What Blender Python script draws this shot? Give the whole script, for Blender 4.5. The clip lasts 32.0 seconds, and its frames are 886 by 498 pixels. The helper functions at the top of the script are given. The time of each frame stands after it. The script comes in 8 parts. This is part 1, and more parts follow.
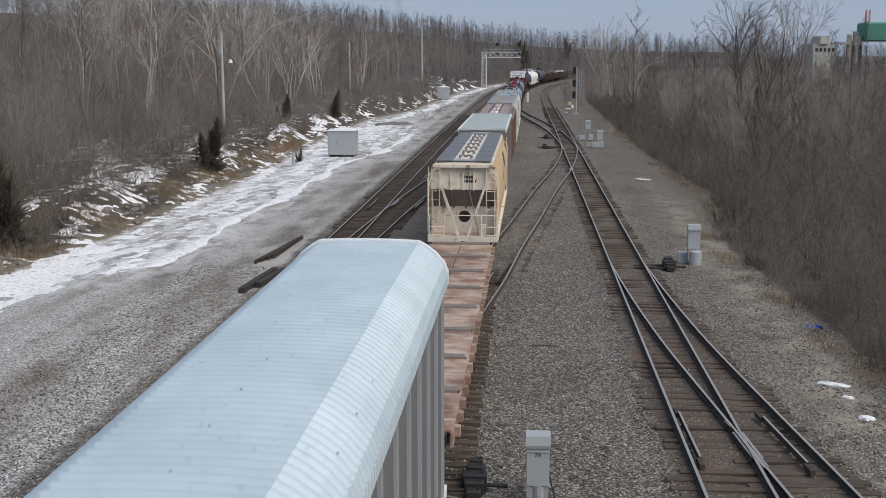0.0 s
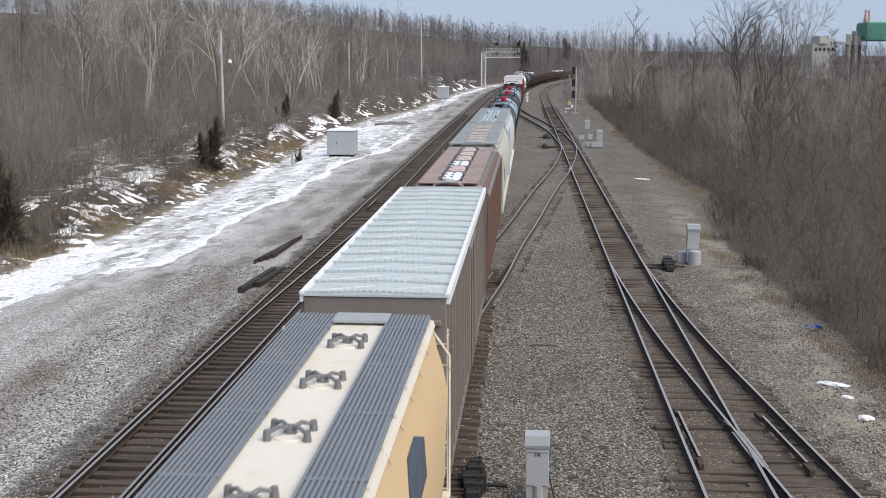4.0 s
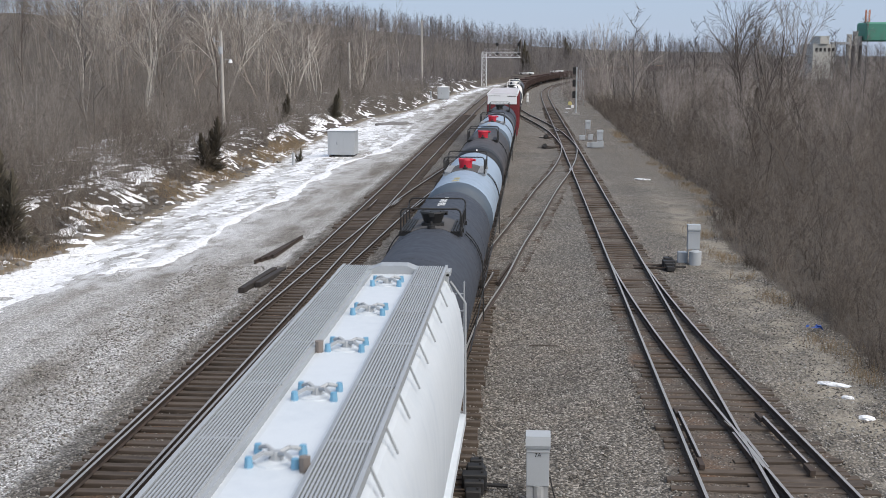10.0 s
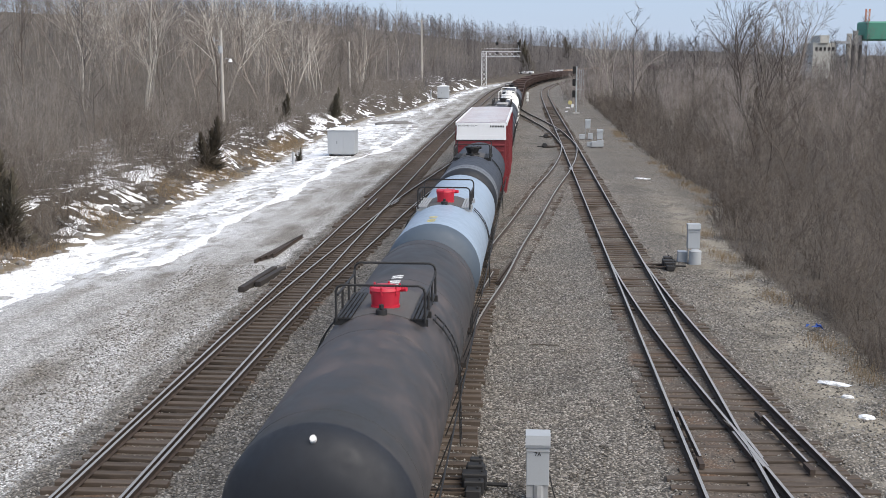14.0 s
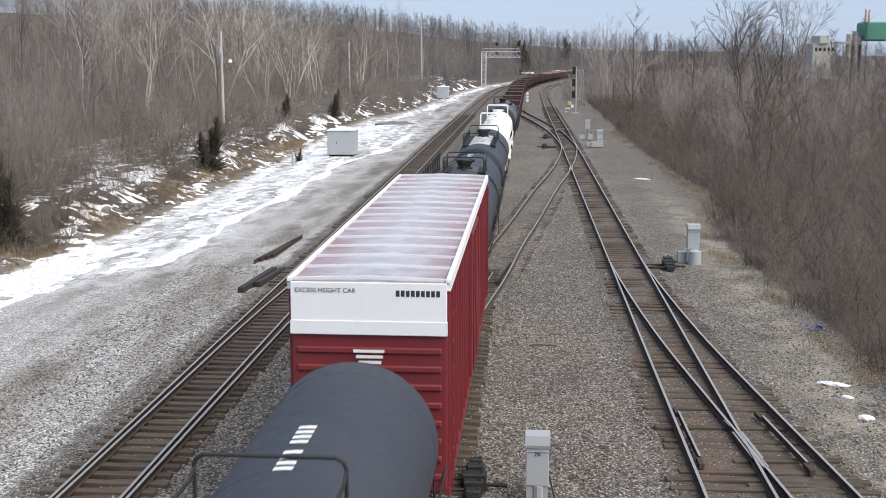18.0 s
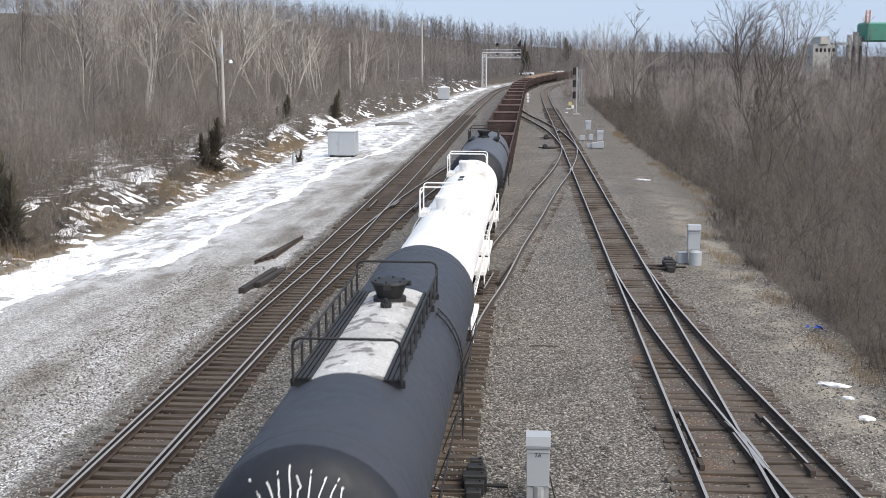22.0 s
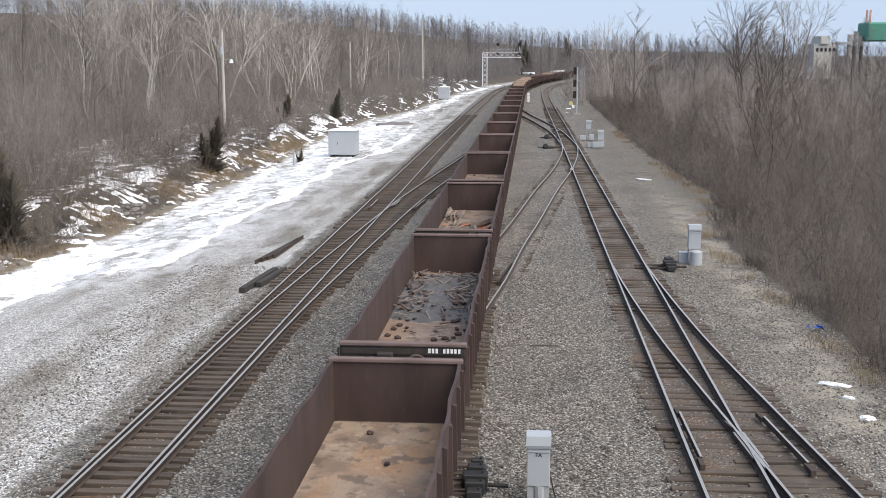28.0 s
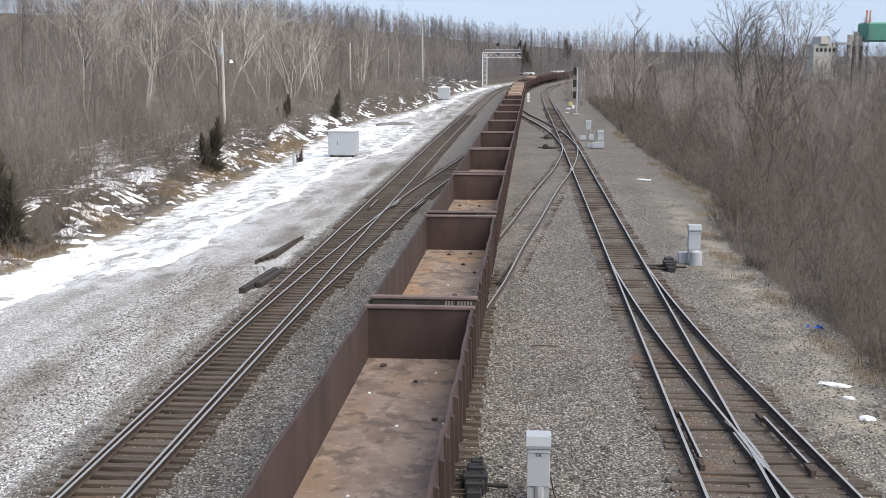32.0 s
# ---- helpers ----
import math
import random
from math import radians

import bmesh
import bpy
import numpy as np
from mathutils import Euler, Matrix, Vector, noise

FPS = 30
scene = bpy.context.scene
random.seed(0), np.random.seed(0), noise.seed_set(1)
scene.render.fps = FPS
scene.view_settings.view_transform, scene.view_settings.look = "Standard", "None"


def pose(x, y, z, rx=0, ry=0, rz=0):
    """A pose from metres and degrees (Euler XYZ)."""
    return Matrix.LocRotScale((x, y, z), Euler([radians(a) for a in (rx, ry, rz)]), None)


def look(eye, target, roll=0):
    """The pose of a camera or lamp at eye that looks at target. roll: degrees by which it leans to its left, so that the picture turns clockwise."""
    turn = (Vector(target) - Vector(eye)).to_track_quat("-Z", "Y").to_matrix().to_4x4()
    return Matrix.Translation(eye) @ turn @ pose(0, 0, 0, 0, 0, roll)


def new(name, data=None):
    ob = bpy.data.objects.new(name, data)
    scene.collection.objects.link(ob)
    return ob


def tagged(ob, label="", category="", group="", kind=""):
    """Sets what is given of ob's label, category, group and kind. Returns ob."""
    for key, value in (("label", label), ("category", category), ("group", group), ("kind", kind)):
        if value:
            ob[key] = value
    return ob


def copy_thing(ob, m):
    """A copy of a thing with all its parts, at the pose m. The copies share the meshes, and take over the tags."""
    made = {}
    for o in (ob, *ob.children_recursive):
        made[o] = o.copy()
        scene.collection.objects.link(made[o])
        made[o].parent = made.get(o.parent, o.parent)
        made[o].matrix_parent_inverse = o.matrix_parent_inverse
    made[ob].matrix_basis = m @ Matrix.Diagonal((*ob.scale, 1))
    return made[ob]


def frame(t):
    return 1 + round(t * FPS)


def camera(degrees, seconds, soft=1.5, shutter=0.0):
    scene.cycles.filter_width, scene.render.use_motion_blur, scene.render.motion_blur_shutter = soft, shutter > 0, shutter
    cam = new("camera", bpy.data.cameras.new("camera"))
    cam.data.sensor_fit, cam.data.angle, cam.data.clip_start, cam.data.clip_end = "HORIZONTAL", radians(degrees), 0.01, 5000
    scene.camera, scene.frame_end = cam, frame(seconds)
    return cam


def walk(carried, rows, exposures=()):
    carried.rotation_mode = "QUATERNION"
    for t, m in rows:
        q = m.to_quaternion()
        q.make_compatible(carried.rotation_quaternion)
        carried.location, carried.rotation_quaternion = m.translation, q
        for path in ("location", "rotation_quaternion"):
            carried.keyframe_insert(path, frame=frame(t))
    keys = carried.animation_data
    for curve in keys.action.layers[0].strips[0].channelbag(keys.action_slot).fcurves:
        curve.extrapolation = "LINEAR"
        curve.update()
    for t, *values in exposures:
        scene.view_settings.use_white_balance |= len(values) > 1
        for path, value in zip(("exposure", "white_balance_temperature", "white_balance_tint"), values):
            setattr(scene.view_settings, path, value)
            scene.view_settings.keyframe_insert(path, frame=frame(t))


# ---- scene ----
EYE = Vector((0.0, 0.0, 9.45))
FORWARD = Vector((-0.07690, 0.98202, -0.17238))
cam = camera(42.81, 32.0, soft=0.75, shutter=0.2)


def aim(right, down):
    """The steady pose on the parapet, turned by small angles in hundredths of a degree."""
    yaw = Matrix.Rotation(-radians(right / 100), 3, "Z")
    tilt = Matrix.Rotation(-radians(down / 100), 3, "X")
    return look(EYE, EYE + (yaw @ (tilt @ FORWARD)) * 100)


# a hand-held camera on a steady support: it sways by a few hundredths of a degree
walk(cam, [(t, aim(a, b)) for t, a, b in (
    (0.0, 0, -1), (1.0, 2, 1), (2.5, 6, 2), (3.5, 3, 1), (8.0, 3, -2), (9.5, 0, 0), (11.0, 2, -3), (13.0, 3, 3),
    (14.5, 0, 3), (18.5, 2, 1), (20.0, 0, 3), (22.5, -1, -3), (24.0, -2, -2), (25.0, 0, 1), (27.5, -4, -1),
    (29.5, 0, 0), (31.5, -3, -3), (32.0, -3, -2))],
    exposures=((0.0, -0.2), (1.0, -0.03), (2.0, 0.32), (3.0, 0.30), (6.0, 0.08), (8.0, 0.2), (10.0, 0.22), (11.0, 0.33), (12.0, 0.46), (14.0, 0.40), (17.0, 0.45), (18.0, 0.45), (19.0, 0.08), (20.0, 0.13), (21.0, 0.46), (22.0, 0.5), (24.0, 0.0), (25.0, 0.0), (27.0, 0.5), (30.0, 0.6), (32.0, 0.6)))

# ---- light: a bright, thinly overcast winter day ----
SUN_UP, SUN_ROUND = radians(47), radians(126)
world = bpy.data.worlds.new("sky")
scene.world = world
world.use_nodes = True
wn = world.node_tree
wn.nodes.clear()
sky = wn.nodes.new("ShaderNodeTexSky")
sky.sky_type, sky.sun_disc = "NISHITA", False
sky.sun_elevation, sky.sun_rotation = SUN_UP, SUN_ROUND
sky.air_density, sky.dust_density, sky.ozone_density = 1.0, 0.4, 3.0
pale = wn.nodes.new("ShaderNodeHueSaturation")
pale.inputs["Saturation"].default_value = 0.75
glow = wn.nodes.new("ShaderNodeBackground")
glow.inputs["Strength"].default_value = 0.15
outw = wn.nodes.new("ShaderNodeOutputWorld")
# a thin, even veil of cloud over the clear sky
veil = wn.nodes.new("ShaderNodeMix")
veil.data_type = "RGBA"
veil.inputs[0].default_value = 0.85
veil.inputs[7].default_value = (2.15, 2.75, 3.85, 1)
wn.links.new(sky.outputs[0], pale.inputs["Color"])
wn.links.new(pale.outputs[0], veil.inputs[6])
wn.links.new(veil.outputs[2], glow.inputs["Color"])
wn.links.new(glow.outputs[0], outw.inputs["Surface"])
sun = new("sun", bpy.data.lights.new("sun", "SUN"))
sun.data.energy, sun.data.angle, sun.data.color = 3.2, radians(62), (1.0, 0.91, 0.80)
sun_from = Vector((math.sin(SUN_ROUND) * math.cos(SUN_UP), math.cos(SUN_ROUND) * math.cos(SUN_UP), math.sin(SUN_UP)))
sun.matrix_world = look(sun_from * 50, (0, 0, 0))

# ---- materials ----
class Nodes:
    """A small wrapper to write node materials line by line."""

    def __init__(self, name):
        self.mat = bpy.data.materials.new(name)
        self.mat.use_nodes = True
        self.t = self.mat.node_tree
        self.bsdf = self.t.nodes["Principled BSDF"]
        self.geo = None

    def n(self, kind, **put):
        node = self.t.nodes.new(kind)
        for k, v in put.items():
            node.inputs[k.replace("_", " ")].default_value = v
        return node

    def l(self, a, b):
        self.t.links.new(a, b)

    def spot(self):
        if self.geo is None:
            self.geo = self.n("ShaderNodeNewGeometry")
        return self.geo.outputs["Position"]

    def local(self):
        return self.n("ShaderNodeTexCoord").outputs["Object"]

    def noise(self, size, detail=4.0, at=None, stretch=None, rough=0.55):
        """Noise whose blotches are about size metres across, 0..1."""
        at = at or self.local()
        m = self.n("ShaderNodeMapping")
        s = stretch or (1, 1, 1)
        m.inputs["Scale"].default_value = (s[0] / size, s[1] / size, s[2] / size)
        self.l(at, m.inputs["Vector"])
        t = self.n("ShaderNodeTexNoise", Scale=1.0, Detail=detail, Roughness=rough)
        self.l(m.outputs[0], t.inputs["Vector"])
        return t.outputs["Fac"]

    def cells(self, size, at=None, out="Color", feature="F1"):
        at = at or self.local()
        t = self.n("ShaderNodeTexVoronoi", Scale=1.0 / size)
        t.feature = feature
        self.l(at, t.inputs["Vector"])
        return t.outputs[out]

    def ramp(self, fac, *stops):
        r = self.n("ShaderNodeValToRGB")
        e = r.color_ramp.elements
        while len(e) < len(stops):
            e.new(0.5)
        for k, (p, c) in zip(e, stops):
            k.position = p
            k.color = (*c, 1) if isinstance(c, tuple) else (c, c, c, 1)
        self.l(fac, r.inputs[0])
        return r.outputs[0]

    def mix(self, fac, a, b, how="MIX"):
        m = self.n("ShaderNodeMix")
        m.data_type, m.blend_type = "RGBA", how
        for v, k in ((fac, 0), (a, 6), (b, 7)):
            if isinstance(v, (int, float)):
                m.inputs[k].default_value = v if k == 0 else (v, v, v, 1)
            elif isinstance(v, tuple):
                m.inputs[k].default_value = (*v, 1)
            else:
                self.l(v, m.inputs[k])
        return m.outputs[2]

    def math(self, op, a, b=0.0):
        m = self.n("ShaderNodeMath")
        m.operation = op
        for k, v in enumerate((a, b)):
            if isinstance(v, (int, float)):
                m.inputs[k].default_value = v
            else:
                self.l(v, m.inputs[k])
        return m.outputs[0]

    def attr(self, name):
        a = self.n("ShaderNodeAttribute")
        a.attribute_name = name
        return a.outputs["Fac"]

    def chance(self):
        return self.n("ShaderNodeObjectInfo").outputs["Random"]

    def bump(self, height, strength, distance):
        b = self.n("ShaderNodeBump", Strength=strength, Distance=distance)
        self.l(height, b.inputs["Height"])
        self.l(b.outputs[0], self.bsdf.inputs["Normal"])

    def done(self, colour, rough=0.8, metal=0.0):
        for v, k in ((colour, "Base Color"), (rough, "Roughness"), (metal, "Metallic")):
            if isinstance(v, (int, float)):
                self.bsdf.inputs[k].default_value = v
            elif isinstance(v, tuple):
                self.bsdf.inputs[k].default_value = (*v, 1)
            else:
                self.l(v, self.bsdf.inputs[k])
        return self.mat


def paint(name, colour, dirt=(0.12, 0.10, 0.08), amount=0.35, rough=0.5, streak=True, rust=0.0, scale=1.0):
    """Weathered vehicle paint: blotches, grime that runs down in streaks, some rust."""
    m = Nodes(name)
    big = m.noise(1.4 * scale, 5)
    run = m.noise(0.25 * scale, 4, stretch=(1, 1, 0.08) if streak else (1, 1, 1))
    fine = m.noise(0.03, 3)
    d = m.math("MULTIPLY", m.ramp(big, (0.38, 0.0), (0.75, 1.0)), m.ramp(run, (0.35, 0.15), (0.7, 1.0)))
    d = m.math("MULTIPLY", d, amount)
    c = m.mix(m.ramp(fine, (0.3, 0.0), (0.7, 0.16)), colour, tuple(v * 0.7 for v in colour))
    c = m.mix(d, c, dirt)
    if rust:
        r = m.math("MULTIPLY", m.ramp(m.noise(0.5, 6), (0.62 - 0.2 * rust, 0.0), (0.75 - 0.15 * rust, 1.0)), 0.9)
        c = m.mix(r, c, (0.17, 0.07, 0.035))
    m.bump(big, 0.15, 0.03)
    return m.done(c, m.ramp(run, (0.2, rough - 0.08), (0.8, min(rough + 0.2, 1.0))))


def ground_material():
    m = Nodes("ground_gravel")
    at = m.spot()
    stones = m.cells(0.068, at)
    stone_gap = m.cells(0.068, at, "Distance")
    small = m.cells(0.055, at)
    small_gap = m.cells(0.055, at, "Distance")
    # the shade in the gaps between stones is multiplied into the colour
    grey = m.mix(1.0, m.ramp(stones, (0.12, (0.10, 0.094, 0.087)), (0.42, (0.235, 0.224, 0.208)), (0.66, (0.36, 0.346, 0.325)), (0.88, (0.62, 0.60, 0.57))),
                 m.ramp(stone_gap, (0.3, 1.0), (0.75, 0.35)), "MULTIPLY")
    patch = m.ramp(m.noise(2.6, 6, at), (0.3, 0.0), (0.7, 1.0))
    grey = m.mix(patch, grey, (0.90, 0.87, 0.83), "MULTIPLY")
    grey = m.mix(m.ramp(m.noise(7.0, 5, at), (0.42, 0.0), (0.6, 0.85)), grey, (0.78, 0.80, 0.82), "MULTIPLY")
    grey = m.mix(m.ramp(m.noise(0.7, 6, at), (0.5, 0.0), (0.7, 0.6)), grey, (0.74, 0.70, 0.65), "MULTIPLY")
    grey = m.mix(1.0, grey, (0.87, 0.835, 0.79), "MULTIPLY")
    # loose sandy dirt between the ballast and the thicket
    sand = m.mix(m.ramp(m.noise(0.12, 6, at), (0.3, 0.0), (0.7, 1.0)), (0.25, 0.225, 0.18), (0.46, 0.43, 0.37))
    grey = m.mix(m.math("MULTIPLY", m.attr("sand"), m.ramp(m.noise(1.6, 6, at), (0.38, 0.1), (0.55, 0.95))), grey, sand)
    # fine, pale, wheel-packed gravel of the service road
    # gaps here are darkened in the colour too, as shade between the grains
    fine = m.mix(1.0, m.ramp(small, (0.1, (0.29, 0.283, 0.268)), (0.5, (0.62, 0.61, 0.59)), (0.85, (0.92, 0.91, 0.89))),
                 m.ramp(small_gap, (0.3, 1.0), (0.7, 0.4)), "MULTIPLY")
    tracks = m.ramp(m.noise(1.5, 5, at, (1, 0.16, 1)), (0.42, 0.0), (0.62, 1.0))
    mud = m.ramp(m.noise(4.5, 4, at, (1, 0.3, 1)), (0.42, 0.15), (0.6, 1.0))
    fine = m.mix(m.math("MULTIPLY", tracks, mud), fine, (0.56, 0.52, 0.46), "MULTIPLY")
    packed = m.mix(m.ramp(m.noise(0.25, 6, at), (0.3, 0.0), (0.7, 1.0)), (0.17, 0.155, 0.135), (0.27, 0.25, 0.225))
    fine = m.mix(m.math("MULTIPLY", m.math("MULTIPLY", tracks, mud), 0.45), fine, packed)
    fine = m.mix(m.ramp(m.noise(0.8, 6, at), (0.55, 0.0), (0.72, 0.35)), fine, (0.60, 0.60, 0.60))
    rut = m.math("MULTIPLY", m.attr("mud"), m.ramp(m.noise(2.2, 6, at, (1, 0.35, 1)), (0.40, 0.1), (0.54, 1.0)))
    fine = m.mix(m.math("MULTIPLY", rut, 0.8), fine, m.mix(1.0, fine, (0.40, 0.365, 0.315), "MULTIPLY"))
    thaw = m.math("MULTIPLY", m.attr("slush"), m.ramp(m.noise(0.9, 7, at, (1, 0.5, 1), 0.65), (0.43, 0.0), (0.58, 0.8)))
    fine = m.mix(thaw, fine, (0.74, 0.75, 0.77))
    wob = m.math("MULTIPLY", m.math("SUBTRACT", m.noise(0.9, 6, at), 0.5), 0.9)

    def mask(name, lo=0.35, hi=0.65):
        return m.ramp(m.math("ADD", m.attr(name), wob), (lo, 0.0), (hi, 1.0))
    grey = m.mix(m.math("MULTIPLY", m.attr("soil"), m.ramp(m.noise(3.2, 6, at), (0.35, 0.35), (0.6, 1.0))), grey, m.mix(1.0, grey, (0.88, 0.85, 0.80), "MULTIPLY"))
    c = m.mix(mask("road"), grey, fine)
    bed = m.mix(m.ramp(m.noise(0.07, 5, at), (0.35, 0.0), (0.7, 1.0)), (0.066, 0.054, 0.044), (0.165, 0.136, 0.11))
    bed = m.mix(m.ramp(m.noise(1.8, 4, at), (0.52, 0.0), (0.7, 0.7)), bed, (0.15, 0.08, 0.042))
    bed = m.mix(m.math("MULTIPLY", m.ramp(stones, (0.66, 0.0), (0.7, 1.0)), m.ramp(stone_gap, (0.25, 0.8), (0.45, 0.0))), bed, (0.36, 0.335, 0.30))
    c = m.mix(mask("bed"), c, bed)
    straw = m.mix(m.ramp(m.noise(0.08, 6, at), (0.3, 0.0), (0.7, 1.0)), (0.12, 0.098, 0.072), (0.25, 0.21, 0.155))
    c = m.mix(mask("grass"), c, straw)
    leaf = m.mix(m.ramp(m.noise(0.15, 6, at), (0.3, 0.0), (0.7, 1.0)), (0.042, 0.035, 0.028), (0.115, 0.095, 0.074))
    leaf = m.mix(m.ramp(m.noise(3.0, 4, at), (0.45, 0.0), (0.65, 0.5)), leaf, (0.085, 0.064, 0.045))
    c = m.mix(mask("litter"), c, leaf)
    m.bump(m.math("ADD", m.math("MULTIPLY", stone_gap, -1.0), m.math("MULTIPLY", m.noise(0.3, 4, at), 0.6)), 0.8, 0.05)
    return m.done(c, 0.95)


def snow_material():
    m = Nodes("old_snow")
    at = m.spot()
    c = m.mix(m.ramp(m.noise(0.5, 6, at), (0.5, 0.0), (0.8, 0.4)), (0.86, 0.87, 0.89), (0.55, 0.53, 0.50))
    c = m.mix(m.ramp(m.noise(0.22, 7, at, rough=0.7), (0.52, 0.0), (0.64, 0.85)), c, (0.36, 0.345, 0.32))
    c = m.mix(m.ramp(m.cells(0.17, at, "Distance"), (0.10, 0.75), (0.22, 0.0)), c, (0.30, 0.28, 0.25))
    m.bump(m.noise(0.2, 6, at), 0.6, 0.06)
    return m.done(c, 0.7)


def rail_material():
    m = Nodes("rail_steel")
    n = m.n("ShaderNodeSeparateXYZ")
    m.l(m.n("ShaderNodeNewGeometry").outputs["Normal"], n.inputs[0])
    z = m.n("ShaderNodeSeparateXYZ")
    m.l(m.spot(), z.inputs[0])
    top = m.math("MULTIPLY", m.ramp(n.outputs[2], (0.8, 0.0), (0.95, 1.0)), m.math("GREATER_THAN", z.outputs[2], -0.03))
    rust = m.mix(m.ramp(m.noise(0.2, 5), (0.3, 0.0), (0.7, 1.0)), (0.034, 0.026, 0.022), (0.075, 0.053, 0.041))
    c = m.mix(top, rust, (0.36, 0.35, 0.335))
    return m.done(c, m.mix(top, 0.85, 0.5), m.math("MULTIPLY", top, 0.35))


def tie_material():
    m = Nodes("creosoted_tie")
    a = m.chance()
    grain = m.noise(0.05, 6, stretch=(0.06, 1, 1))
    c = m.mix(m.ramp(grain, (0.3, 0.0), (0.7, 1.0)), (0.03, 0.023, 0.018), (0.108, 0.083, 0.064))
    c = m.mix(m.ramp(a, (0.3, 0.0), (1.0, 0.75)), c, (0.115, 0.087, 0.067))
    c = m.mix(m.ramp(m.noise(0.5, 5), (0.5, 0.0), (0.72, 0.8)), c, (0.12, 0.096, 0.076))
    m.bump(grain, 0.6, 0.02)
    return m.done(c, 0.9)


def bark_material(name, a, b, size=0.3, each=False):
    """Bark, its tone varied from tree to tree or, for joined brush, from stem to stem."""
    m = Nodes(name)
    c = m.mix(m.ramp(m.noise(size, 4, stretch=(1, 1, 0.3)), (0.3, 0.0), (0.7, 1.0)), a, b)
    v = m.n("ShaderNodeNewGeometry").outputs["Random Per Island"] if each else m.chance()
    if each == "plant":
        c = m.mix(m.attr("plant"), tuple(k * 0.62 for k in a), tuple(k * 1.22 for k in b))
        v = m.math("MULTIPLY", v, 0.38)
    c = m.mix(m.math("MULTIPLY", v, 0.85), c, tuple(k * f for k, f in zip(a, (0.50, 0.43, 0.40))))
    return m.done(c, 0.95)


def scuffed_floor(name, a, b, c3, dark):
    m = Nodes(name)
    at = m.local()
    c = m.mix(m.ramp(m.noise(0.9, 7, at, rough=0.65), (0.42, 0.0), (0.58, 1.0)), a, b)
    c = m.mix(m.ramp(m.noise(1.5, 7, at, (1, 0.5, 1)), (0.50, 0.0), (0.60, 0.75)), c, c3)
    c = m.mix(m.ramp(m.noise(0.55, 7, at), (0.55, 0.0), (0.59, 0.75)), c, dark)
    c = m.mix(m.ramp(m.noise(0.3, 6, at), (0.60, 0.0), (0.66, 0.5)), c, tuple(v * 1.5 for v in a))
    c = m.mix(m.ramp(m.noise(0.05, 4, at), (0.4, 0.0), (0.7, 0.3)), c, dark)
    m.bump(m.noise(0.25, 5), 0.35, 0.03)
    return m.done(c, 0.85)


def rusty(name, a=(0.085, 0.045, 0.035), b=(0.16, 0.09, 0.065), spots=(0.20, 0.10, 0.05)):
    m = Nodes(name)
    c = m.mix(m.ramp(m.noise(0.9, 5, stretch=(1, 1, 0.3)), (0.3, 0.0), (0.7, 1.0)), a, b)
    c = m.mix(m.ramp(m.noise(0.12, 6, stretch=(1, 1, 0.25)), (0.55, 0.0), (0.75, 0.6)), c, spots)
    c = m.mix(m.math("MULTIPLY", m.chance(), 0.3), c, tuple(v * 0.6 for v in a))
    m.bump(m.noise(0.4, 5), 0.3, 0.03)
    return m.done(c, 0.8)


def flat_deck():
    m = Nodes("rusty_flat_deck")
    c = m.mix(m.ramp(m.noise(0.8, 7), (0.35, 0.0), (0.66, 1.0)), (0.235, 0.12, 0.072), (0.49, 0.385, 0.30))
    c = m.mix(m.ramp(m.noise(0.25, 6, stretch=(0.3, 1, 1)), (0.5, 0.0), (0.68, 0.8)), c, (0.56, 0.49, 0.44))
    c = m.mix(m.ramp(m.noise(1.9, 4), (0.5, 0.0), (0.65, 0.6)), c, (0.10, 0.05, 0.035))
    m.bump(m.noise(0.3, 5), 0.3, 0.02)
    return m.done(c, 0.75)


def frosted_red():
    """Red roof paint worn through to pale galvanised sheet along its middle."""
    m = Nodes("worn_red_roof")
    x = m.n("ShaderNodeSeparateXYZ")
    m.l(m.local(), x.inputs[0])
    mid = m.math("ABSOLUTE", x.outputs[0])
    w = m.math("ADD", m.math("MULTIPLY", mid, 0.36), m.math("MULTIPLY", m.noise(2.6, 6, stretch=(1.0, 0.8, 1), rough=0.6), 1.1))
    w = m.math("ADD", w, m.math("MULTIPLY", m.noise(0.16, 5, stretch=(0.25, 1.5, 1)), 0.22))
    f = m.ramp(m.math("MULTIPLY", w, 0.6), (0.40, 0.9), (0.58, 0.68), (0.86, 0.12))
    red = m.mix(m.ramp(m.noise(0.2, 5), (0.3, 0.0), (0.7, 1.0)), (0.19, 0.045, 0.05), (0.28, 0.10, 0.105))
    pale = m.mix(m.ramp(m.noise(0.5, 6), (0.35, 0.0), (0.65, 1.0)), (0.36, 0.385, 0.42), (0.52, 0.54, 0.57))
    return m.done(m.mix(f, red, pale), 0.55)


def ribbed_roof():
    """Bare galvanised roofing with a bluish sheen and faint stains."""
    m = Nodes("blue_grey_roof")
    c = m.mix(m.ramp(m.noise(1.3, 5), (0.35, 0.0), (0.7, 1.0)), (0.50, 0.60, 0.66), (0.42, 0.515, 0.57))
    c = m.mix(m.ramp(m.noise(0.12, 6), (0.6, 0.0), (0.75, 0.5)), c, (0.30, 0.36, 0.40))
    return m.done(c, 0.5, 0.15)


